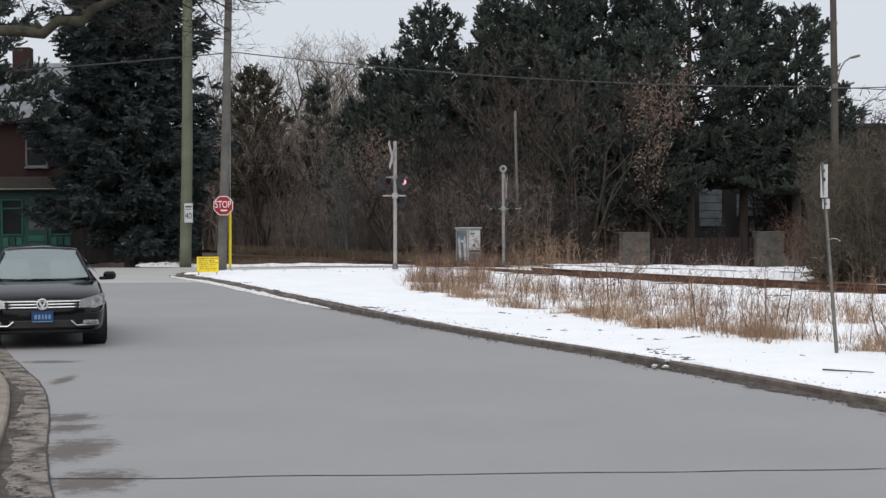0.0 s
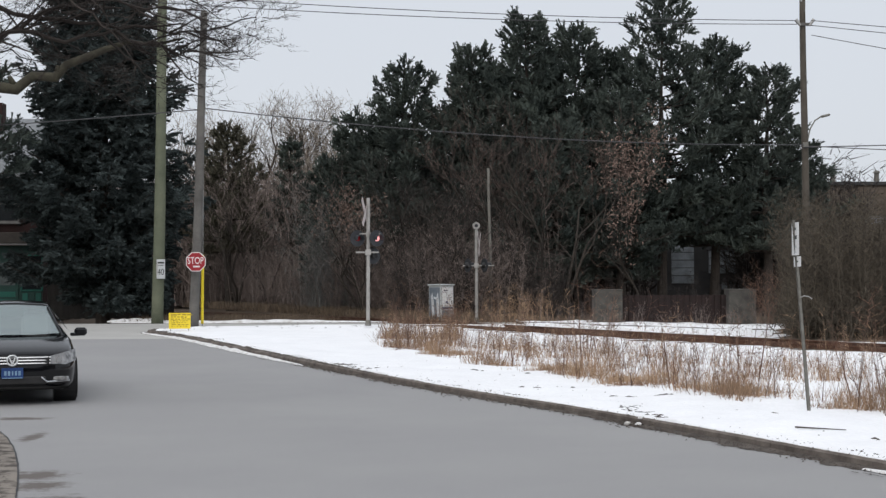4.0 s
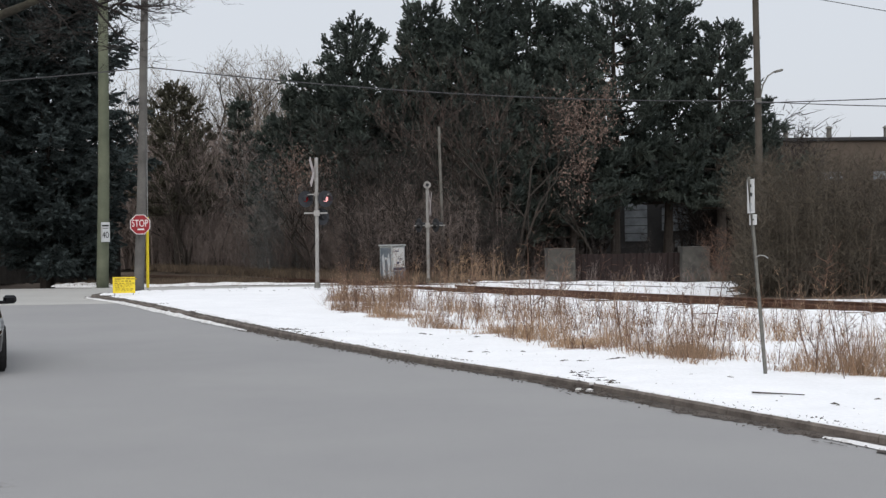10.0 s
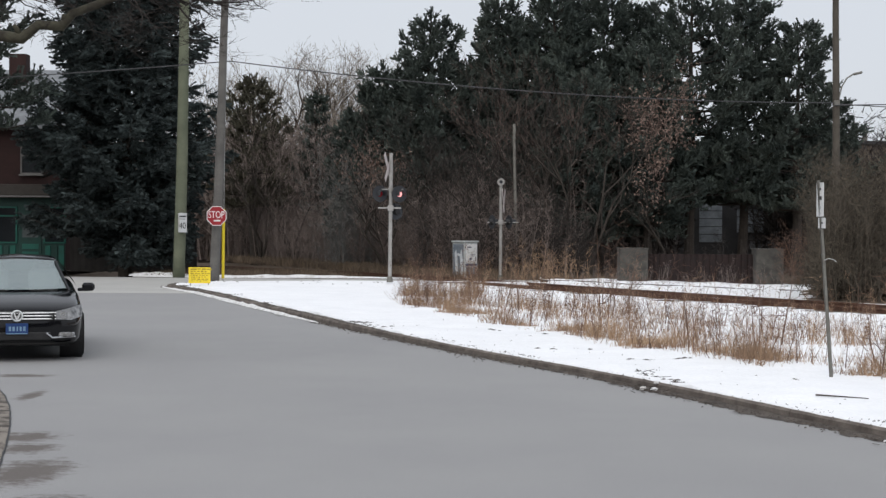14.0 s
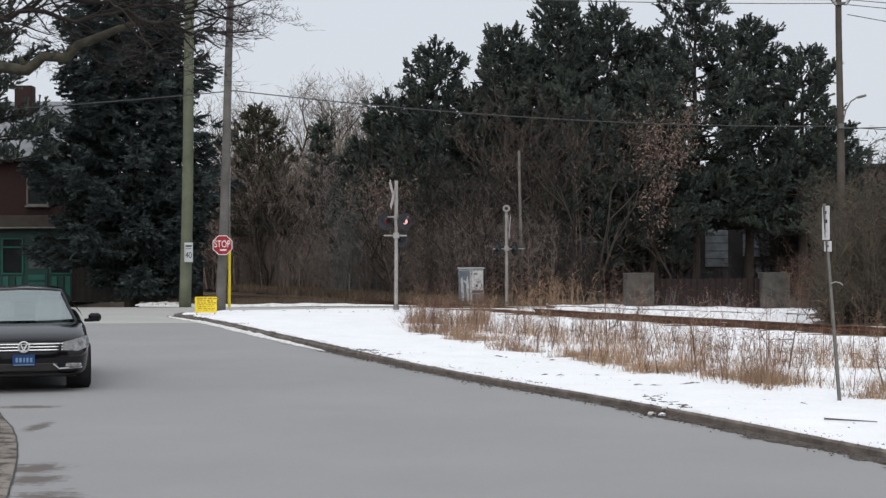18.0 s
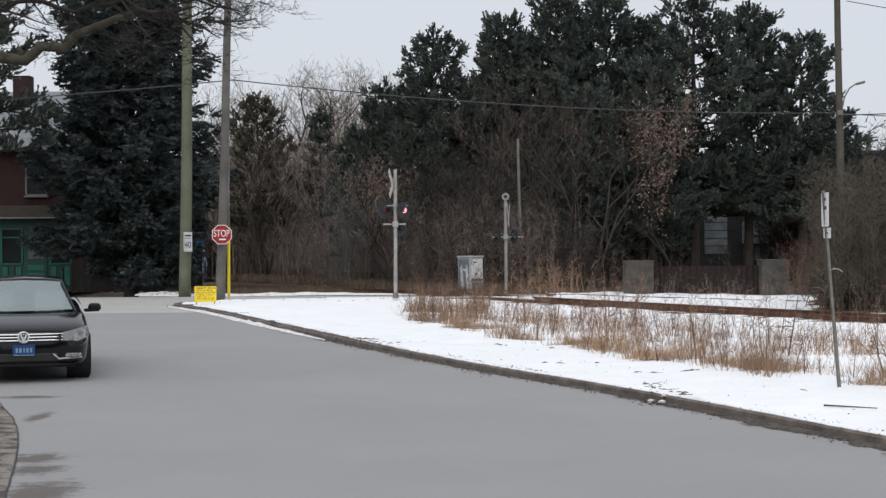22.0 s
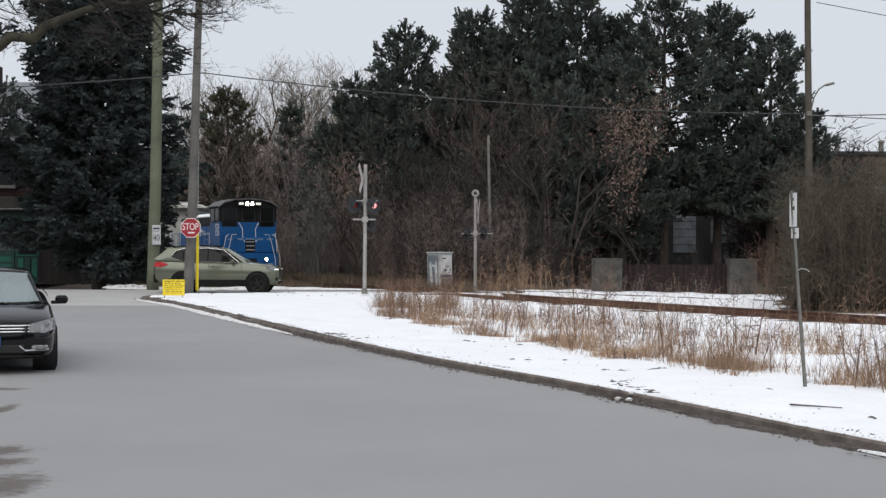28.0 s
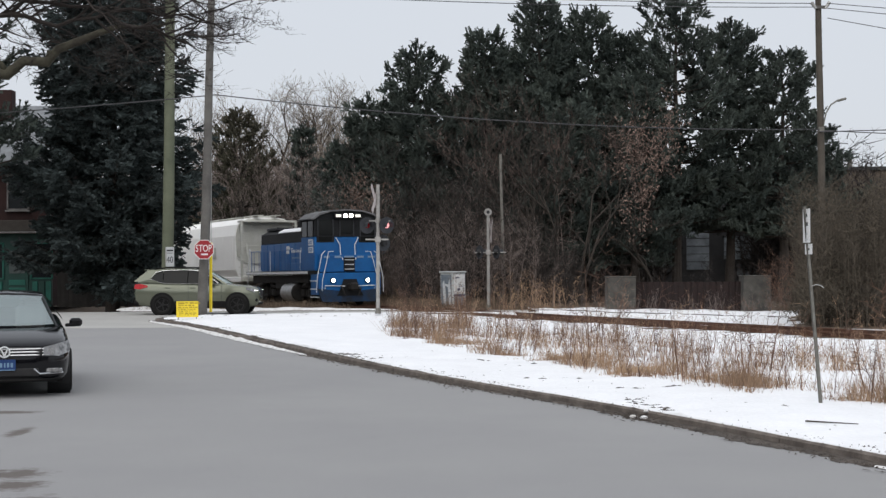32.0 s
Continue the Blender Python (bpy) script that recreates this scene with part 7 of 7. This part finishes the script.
# Hood with its side doors, black top, stacks.
part("hood", Mesh().box((0, -5.25, 2.16), (2.0, 7.1, 1.32), bevel=0.06), LOCO_BLUE, loco, "blue engine hood")
part("hood_top", Mesh().prism([(-1.0, 2.8), (-0.98, 3.24), (-0.6, 3.46), (0.6, 3.46), (0.98, 3.24), (1.0, 2.8)], 1, -8.7, -1.75), LOCO_BLACK, loco, "black hood top")
for y in (-3.6, -5.8):
    part("exhaust_stack", Mesh().tube((0, y, 3.45), (0, y, 3.85), 0.17, 0.15, 14), LOCO_BLACK, loco)
part("snow_strip", Mesh().box((0.8, -4.2, 3.37), (0.36, 4.2, 0.05), Euler((0, 0.5, 0)).to_matrix(), 0.02), SNOW, loco, "strip of snow on the hood")
part("radiator", Mesh().box((0, -7.7, 3.5), (1.6, 1.5, 0.14), bevel=0.02), GREYED, loco)
for s in (-1, 1):
    for k in range(7):
        part("hood_door", Mesh().box((s * 1.005, -2.3 - k * 0.98, 2.14), (0.03, 0.88, 1.22), bevel=0.01), LOCO_BLUE, loco)
    part("emblem", Mesh().prism([(-4.95, 2.3), (-4.5, 2.3), (-4.4, 2.46), (-4.55, 2.64), (-4.95, 2.64)], 0, s * 1.025, s * 1.035), HANDRAIL, loco, "white emblem")
    for k, (w, h) in enumerate(((0.16, 0.2), (0.13, 0.14), (0.14, 0.14), (0.1, 0.14), (0.14, 0.14), (0.05, 0.05), (0.16, 0.2), (0.1, 0.14))):
        part("lettering_bar", Mesh().box((s * 1.03, -4.2 + k * 0.21, 2.34 + h / 2), (0.01, w, h)), HANDRAIL, loco)
    for k, w in enumerate((0.1, 0.14, 0.12, 0.14, 0.1, 0.14)):
        part("lettering_bar", Mesh().box((s * 1.03, -4.1 + k * 0.2, 2.1), (0.01, w, 0.09)), PALE_BLUE, loco)
    part("walkway_rail", Mesh().pipe([(s * 1.42, -1.8, 2.45), (s * 1.42, -9.0, 2.45)], 0.02, 6), LOCO_BLUE, loco)
    for k in range(6):
        part("stanchion", Mesh().tube((s * 1.42, -2.0 - k * 1.38, 1.5), (s * 1.42, -2.0 - k * 1.38, 2.45), 0.018, 0.018, 6), HANDRAIL if k % 3 == 0 else LOCO_BLUE, loco)
    part("frame_sill", Mesh().box((s * 1.22, -5.3, 1.14), (0.1, 7.8, 0.36), bevel=0.02), UNDERFRAME, loco, "dark frame sill")
    for k in range(9):
        part("hand_post", Mesh().tube((s * 1.43, -2.5 - k * 0.75, 1.5), (s * 1.43, -2.5 - k * 0.75, 2.44), 0.013, 0.013, 5), LOCO_BLUE, loco)
    part("battery_box", Mesh().box((s * 1.18, -2.6, 1.68), (0.5, 1.5, 0.36), bevel=0.02), LOCO_BLUE, loco)
    part("end_rail", Mesh().pipe([(s * 1.4, -9.1, 1.5), (s * 1.4, -9.1, 2.5), (s * 1.4, -9.3, 2.6), (s * 1.42, -9.55, 0.7)], 0.022, 6), HANDRAIL, loco)
# End plate with corner steps, handrails, ditch lights.
part("end_plate", Mesh().box((0, 0.28, 0.92), (2.9, 0.12, 0.95), bevel=0.02), LOCO_BLUE, loco, "blue end plate")
part("end_panel", Mesh().box((0, 0.24, 1.8), (2.7, 0.05, 0.74), bevel=0.02), LOCO_BLUE, loco, "blue end railing panel")
part("pilot", Mesh().prism([(-1.46, 0.72), (-1.42, 0.5), (-1.25, 0.14), (1.25, 0.14), (1.42, 0.5), (1.46, 0.72), (0.5, 0.62), (-0.5, 0.62)], 1, 0.2, 0.39), material("grimy_blue_pilot", (0.005, 0.032, 0.085), (0.012, 0.018, 0.03), 3, 0.6, 0, 0.1, 20, 0.2), loco, "grimy blue pilot plate")
for k, w in enumerate((0.34, 0.3, 0.46, 0.3, 0.26)):
    part("lettering_bar", Mesh().box((-1.05 + k * 0.52, 0.275, 2.08), (w, 0.012, 0.085)), PALE_BLUE, loco)
for s in (-1, 1):
    st = part("step_well", Mesh().box((s * 1.2, -0.2, 0.9), (0.5, 0.8, 0.9), bevel=0.02), LOCO_BLUE, loco)
    for z in (0.35, 0.7, 1.05):
        part("step", Mesh().box((s * 1.36, -0.2, z), (0.26, 0.7, 0.04), bevel=0.005), HANDRAIL, st)
    part("handrail", Mesh().pipe([(s * 1.55, 0.38, 0.55), (s * 1.52, 0.42, 1.2), (s * 1.3, 0.42, 2.2), (s * 1.12, 0.36, 2.34)], 0.016, 7), HANDRAIL, loco, "white bent handrail")
    part("handrail", Mesh().pipe([(s * 1.3, 0.38, 0.62), (s * 1.28, 0.42, 1.1), (s * 1.08, 0.42, 1.9), (s * 0.98, 0.36, 2.3), (s * 0.74, 0.34, 2.32)], 0.016, 7), HANDRAIL, loco, "white bent handrail")
    part("cab_grab", Mesh().pipe([(s * 0.52, 0.06, 2.92), (s * 0.34, 0.1, 2.6), (s * 0.34, 0.14, 2.2), (s * 0.3, 0.33, 1.95)], 0.02, 7), HANDRAIL, loco, "white grab rail")
    dl = part("ditch_light", Mesh().tube((s * 0.8, 0.3, 1.07), (s * 0.8, 0.44, 1.07), 0.12, 0.12, 18), LOCO_BLACK, loco, "ditch light")
    part("lens", Mesh().tube((s * 0.8, 0.44, 1.07), (s * 0.8, 0.46, 1.07), 0.078, 0.078, 18), HEAD_LIT, dl, "lit white lens")
    part("air_hose", Mesh().pipe([(s * 0.4, 0.33, 0.85), (s * 0.42, 0.58, 0.7), (s * 0.3, 0.58, 0.4)], 0.03, 7), UNDERFRAME, loco)
    part("cut_lever", Mesh().pipe([(s * 1.15, 0.36, 0.7), (s * 1.15, 0.4, 0.84), (s * 0.25, 0.4, 0.82)], 0.018, 6), HANDRAIL, loco)
part("side_guard", Mesh().pipe([(-1.48, 0.1, 0.5), (-1.5, 0.05, 1.5), (-1.42, 0.0, 2.4)], 0.024, 6), HANDRAIL, loco)
for z in (1.55, 1.75, 1.95):
    part("crossover_step", Mesh().box((0, 0.32, z), (0.42, 0.06, 0.03)), HANDRAIL, loco)
# Black sheets on the blue end plate: recess shade put in as colour.
part("recess_sheet", Mesh().prism([(-0.62, 0.4), (-0.42, 0.72), (-0.3, 1.12), (0.3, 1.12), (0.42, 0.72), (0.62, 0.4)], 1, 0.338, 0.396), LOCO_BLACK, loco, "dark sheet painting a recess behind the coupler")
for s in (-1, 1):
    part("recess_sheet", Mesh().box((s * 1.28, 0.345, 0.55), (0.26, 0.02, 0.22)), LOCO_BLACK, loco)
part("center_grate", Mesh().box((0, 0.29, 1.75), (0.5, 0.05, 0.6)), LOCO_BLACK, loco)
part("coupler", Mesh().box((0, 0.6, 0.8), (0.26, 0.5, 0.26), bevel=0.05).box((0, 0.86, 0.8), (0.36, 0.2, 0.34), bevel=0.06), UNDERFRAME, loco, "dark knuckle coupler")
# Tank, trucks and wheels.
part("fuel_tank", Mesh().loft([[(a * 1.25, y, 0.85 + b * 0.42) for a, b in ((-1, 0.9), (-1, -0.3), (-0.7, -1), (0.7, -1), (1, -0.3), (1, 0.9))] for y in (-5.9, -4.2)]), UNDERFRAME, loco)
for s in (-1, 1):
    part("air_tank", Mesh().tube((s * 1.1, -3.0, 0.54), (s * 1.1, -4.5, 0.54), 0.41, 0.41, 24), TANK, loco, "pale air tank")
    part("tank_head", Mesh().tube((s * 1.1, -2.93, 0.54), (s * 1.1, -2.995, 0.54), 0.36, 0.412, 24), UNDERFRAME, loco, "dark tank end")
rail_wheels = []


def truck(owner, y, base, r, mat):
    t = part("truck_frame", Mesh().box((0.98, y, r + 0.05), (0.16, base + 1.3, 0.26), bevel=0.04).box((-0.98, y, r + 0.05), (0.16, base + 1.3, 0.26), bevel=0.04).box((0, y, r + 0.1), (1.9, 0.5, 0.3), bevel=0.04), mat, owner, "greasy truck frame")
    for e in (-0.5, 0.5):
        for s in (-1, 1):
            part("journal_box", Mesh().box((s * 1.06, y + e * base, r), (0.2, 0.34, 0.34), bevel=0.04), mat, t)
            part("coil_spring", Mesh().tube((s * 1.04, y + e * base * 0.5, r - 0.1), (s * 1.04, y + e * base * 0.5, r + 0.25), 0.1, 0.1, 10), mat, t)
        w = part("wheelset", Mesh().tube((-0.8, 0, 0), (0.8, 0, 0), 0.09, 0.09, 10).tube((0.72, 0, 0), (0.84, 0, 0), r, r, 30).tube((0.68, 0, 0), (0.72, 0, 0), r + 0.03, r + 0.03, 30).tube((-0.84, 0, 0), (-0.72, 0, 0), r, r, 30).tube((-0.72, 0, 0), (-0.68, 0, 0), r + 0.03, r + 0.03, 30).tube((0.84, 0, 0), (0.87, 0, 0), r * 0.4, r * 0.35, 14).tube((-0.87, 0, 0), (-0.84, 0, 0), r * 0.35, r * 0.4, 14).box((0.85, 0, r * 0.6), (0.02, 0.08, r * 0.3)).box((-0.85, 0, r * 0.6), (0.02, 0.08, r * 0.3)), mat, owner, "steel wheelset")
        w.matrix_basis = pose(0, y + e * base, r)
        rail_wheels.append((w, y + e * base, r))
    return t


for s in (-1, 1):
    for y in (-0.55, -2.45, -6.5, -8.7):
        part("journal_box", Mesh().box((s * 1.1, y, 0.52), (0.2, 0.36, 0.34), bevel=0.03).box((s * 1.08, y, 0.8), (0.14, 0.5, 0.12), bevel=0.02), UNDERFRAME, loco)
    for y in (-1.5, -7.6):
        part("spring_group", Mesh().box((s * 1.08, y, 0.38), (0.18, 0.7, 0.14), bevel=0.03).box((s * 1.08, y - 0.16, 0.6), (0.16, 0.16, 0.34), bevel=0.04).box((s * 1.08, y + 0.16, 0.6), (0.16, 0.16, 0.34), bevel=0.04), UNDERFRAME, loco)
        part("brake_cylinder", Mesh().tube((s * 1.2, y - 0.55, 0.86), (s * 1.2, y - 0.15, 0.86), 0.1, 0.1, 12), UNDERFRAME, loco)
truck(loco, -1.5, 2.0, 0.5, UNDERFRAME)
truck(loco, -7.6, 2.4, 0.5, UNDERFRAME)

# Covered hopper wagons: rounded white sides, sloping ends, ladders and a roof walk.
HOPPER = material("off_white_wagon_paint", (0.92, 0.92, 0.9), (0.88, 0.88, 0.86), 0.5, 0.6, 0, 0.05, 14, 0.08)
HOPPER_END = material("dirty_grey_wagon_end", (0.62, 0.62, 0.57), (0.5, 0.5, 0.455), 1.2, 0.75, 0, 0.1, 18, 0.15)


def hopper_wagon(label):
    ob = thing("hopper_wagon", label, "wagon")
    L = 16.0

    def section(y, zb, wide=1.0):
        half = [(1.0 * wide, zb - 0.15), (1.42 * wide, zb), (1.56 * wide, zb + 0.35), (1.58 * wide, 3.3), (1.45 * wide, 3.85), (1.0 * wide, 4.15), (0.5 * wide, 4.22)]
        return [(-a, y, z) for a, z in half] + [(a, y, z) for a, z in half[::-1]]

    part("body", Mesh().loft([section(-1.15, 1.3, 0.985), section(-1.27, 1.25), section(-14.73, 1.25), section(-14.85, 1.3, 0.985)]), HOPPER, ob, "off-white rounded wagon body", smooth=False)
    for y in (-0.9, -15.1):
        s = 1 if y > -8 else -1
        part("end_sheet", Mesh().prism([(-1.5, 2.3), (-1.55, 3.3), (-1.4, 3.85), (-0.95, 4.12), (0.95, 4.12), (1.4, 3.85), (1.55, 3.3), (1.5, 2.3), (1.0, 1.9), (-1.0, 1.9)], 1, y - s * 0.22, y - s * 0.16), HOPPER_END, ob, "dirty grey end sheet")
        part("top_frame", Mesh().box((0, y + s * 0.05, 4.0), (2.9, 0.6, 0.1), bevel=0.02), HOPPER_END, ob)
        for z in (1.95, 2.8):
            part("end_rail", Mesh().tube((-1.4, y + s * 0.3, z), (1.4, y + s * 0.3, z), 0.025, 0.025, 6), HOPPER_END, ob)
        part("end_sill", Mesh().box((0, y + s * 0.5, 1.15), (2.9, 0.5, 0.26), bevel=0.03), HOPPER_END, ob)
        for x in (-1.4, 1.4):
            part("corner_post", Mesh().box((x, y + s * 0.3, 2.6), (0.1, 0.1, 2.9)), HOPPER_END, ob)
            part("end_strut", Mesh().tube((x * 0.7, y + s * 0.55, 1.25), (x * 0.75, y - s * 0.12, 2.9), 0.06, 0.06, 8), HOPPER_END, ob)
            for k in range(8):
                part("rung", Mesh().tube((x - 0.2, y + s * 0.36, 1.4 + k * 0.34), (x + 0.2, y + s * 0.36, 1.4 + k * 0.34), 0.015, 0.015, 5), HOPPER_END, ob)
        part("brake_platform", Mesh().box((0, y + s * 0.45, 1.5), (1.4, 0.4, 0.05)), HOPPER_END, ob)
        part("coupler", Mesh().box((0, y + s * 1.0, 0.86), (0.26, 0.7, 0.26), bevel=0.05), UNDERFRAME, ob)
    for x in (-0.45, 0.45):
        part("roof_walk", Mesh().box((x, -8, 4.3), (0.3, 15.0, 0.03)), HOPPER_END, ob)
    for k in range(12):
        part("roof_bracket", Mesh().box((0, -1.4 - k * 1.2, 4.27), (1.3, 0.05, 0.08)), HOPPER_END, ob)
    for s in (-1, 1):
        part("side_sill", Mesh().box((s * 1.42, -8, 1.12), (0.12, 14.8, 0.26), bevel=0.02), HOPPER, ob)
        for k in range(9):
            part("side_rib", Mesh().box((s * 1.58, -1.6 - k * 1.6, 2.55), (0.012, 0.05, 1.5)), HOPPER, ob)
        part("marking", Mesh().box((s * 1.605, -4.6, 2.5), (0.01, 0.5, 0.55)), HOPPER_END, ob, "faded grey marking")
        part("marking", Mesh().box((s * 1.605, -11.6, 2.9), (0.01, 1.6, 0.3)), HOPPER_END, ob, "faded grey marking")
    truck(ob, -2.4, 1.75, 0.42, UNDERFRAME)
    truck(ob, -13.6, 1.75, 0.42, UNDERFRAME)
    for y in (-5.2, -8.0, -10.8):
        part("outlet_gate", Mesh().prism([(-0.6, 1.2), (-0.25, 0.4), (0.25, 0.4), (0.6, 1.2)], 0, -0.6, 0.6), HOPPER_END, ob).location.y = y
    return ob


hopper = hopper_wagon("off-white covered hopper wagon behind the locomotive")
hopper_two = hopper_wagon("off-white covered hopper wagon coupled behind another")


# What moves: metres along the track, and the green car on the side road.
RUN = [0.0]
for a, b in zip(track, track[1:]):
    RUN.append(RUN[-1] + (b - a).length)


def on_track(y):
    """The run at a distance up the track."""
    for k in range(len(track) - 1):
        if track[k + 1].y <= y <= track[k].y:
            return RUN[k] + (RUN[k + 1] - RUN[k]) * (track[k].y - y) / (track[k].y - track[k + 1].y)
    return 0.0


def track_pose(run):
    """A pose at a run: the thing's +y points along the travel."""
    run = max(0.0, run)
    k = max(0, min(len(track) - 2, int(np.searchsorted(RUN, run)) - 1))
    t = (run - RUN[k]) / (RUN[k + 1] - RUN[k])
    p = track[k].lerp(track[k + 1], t) if t >= 0 else track[0]
    return Vector((p.x, p.y, track_z(p.y)))


def rolling(run, length):
    """The pose of a wagon whose front stands at the run, carried on the track at both ends."""
    f0, r0 = track_pose(run - 0.2 * length), track_pose(run - 0.8 * length)
    d = (f0 - r0).normalized()
    front_at = f0 + d * 0.2 * length
    yaw = math.degrees(math.atan2(-d.x, d.y))
    return pose(front_at.x, front_at.y, front_at.z, math.degrees(math.asin(d.z)), 0, yaw)


def motions():
    times = [0, 4, 8, 12, 16, 19, 21, 22.5, 24, 25, 26.5, 27.5, 28, 29, 29.5, 30.5, 31.2, 32]
    cab_y = [157.0, 145.5, 133.8, 122.2, 110.8, 103.0, 97.4, 92.8, 87.9, 84.8, 80.6, 78.1, 77.0, 74.3, 72.8, 70.0, 68.3, 66.42]
    runs = [on_track(y) for y in cab_y]
    for ob, length, lag in ((loco, 9.0, 0.0), (hopper, 16.0, 9.9), (hopper_two, 16.0, 26.7)):
        walk(ob, [(t, rolling(run - lag, length)) for t, run in zip(times, runs)])
    # Wheels of the train turn while it can be seen.
    beats = [0.0] + [20 + 0.2 * k for k in range(61)]
    for w, y, r in rail_wheels:
        rows = []
        for t in beats:
            run = float(np.interp(max(t, 20), times, runs))
            rows.append((t, pose(0, y, r) @ Matrix.Rotation(-(run - runs[0]) / r, 4, "X")))
        walk(w, rows)
    # The green car comes from the side, waits, and backs up a little.
    moves = [(0, -30.0), (21.0, -30.0), (22.0, -24.0), (23.0, -17.6), (24.0, -12.27), (24.5, -9.8), (25.2, -6.95), (25.8, -5.57), (26.4, -5.22), (29.5, -5.21), (30.0, -5.27), (30.5, -5.37), (31.0, -5.74), (31.5, -6.24), (32.0, -6.41)]
    walk(suv, [(t, pose(x, 55.5, 0.006)) for t, x in moves])
    ticks = [0.0, 22.0] + [22.0 + 0.1 * k for k in range(1, 46)] + [29.5 + 0.25 * k for k in range(11)]
    for w in suv_wheels:
        at = w.matrix_basis.translation.copy()
        rows = []
        for t in ticks:
            x = float(np.interp(max(t, 22.0), [m[0] for m in moves], [m[1] for m in moves]))
            rows.append((t, Matrix.Translation(at) @ Matrix.Rotation((x + 24.0) / 0.368, 4, "Y")))
        walk(w, rows)


motions()
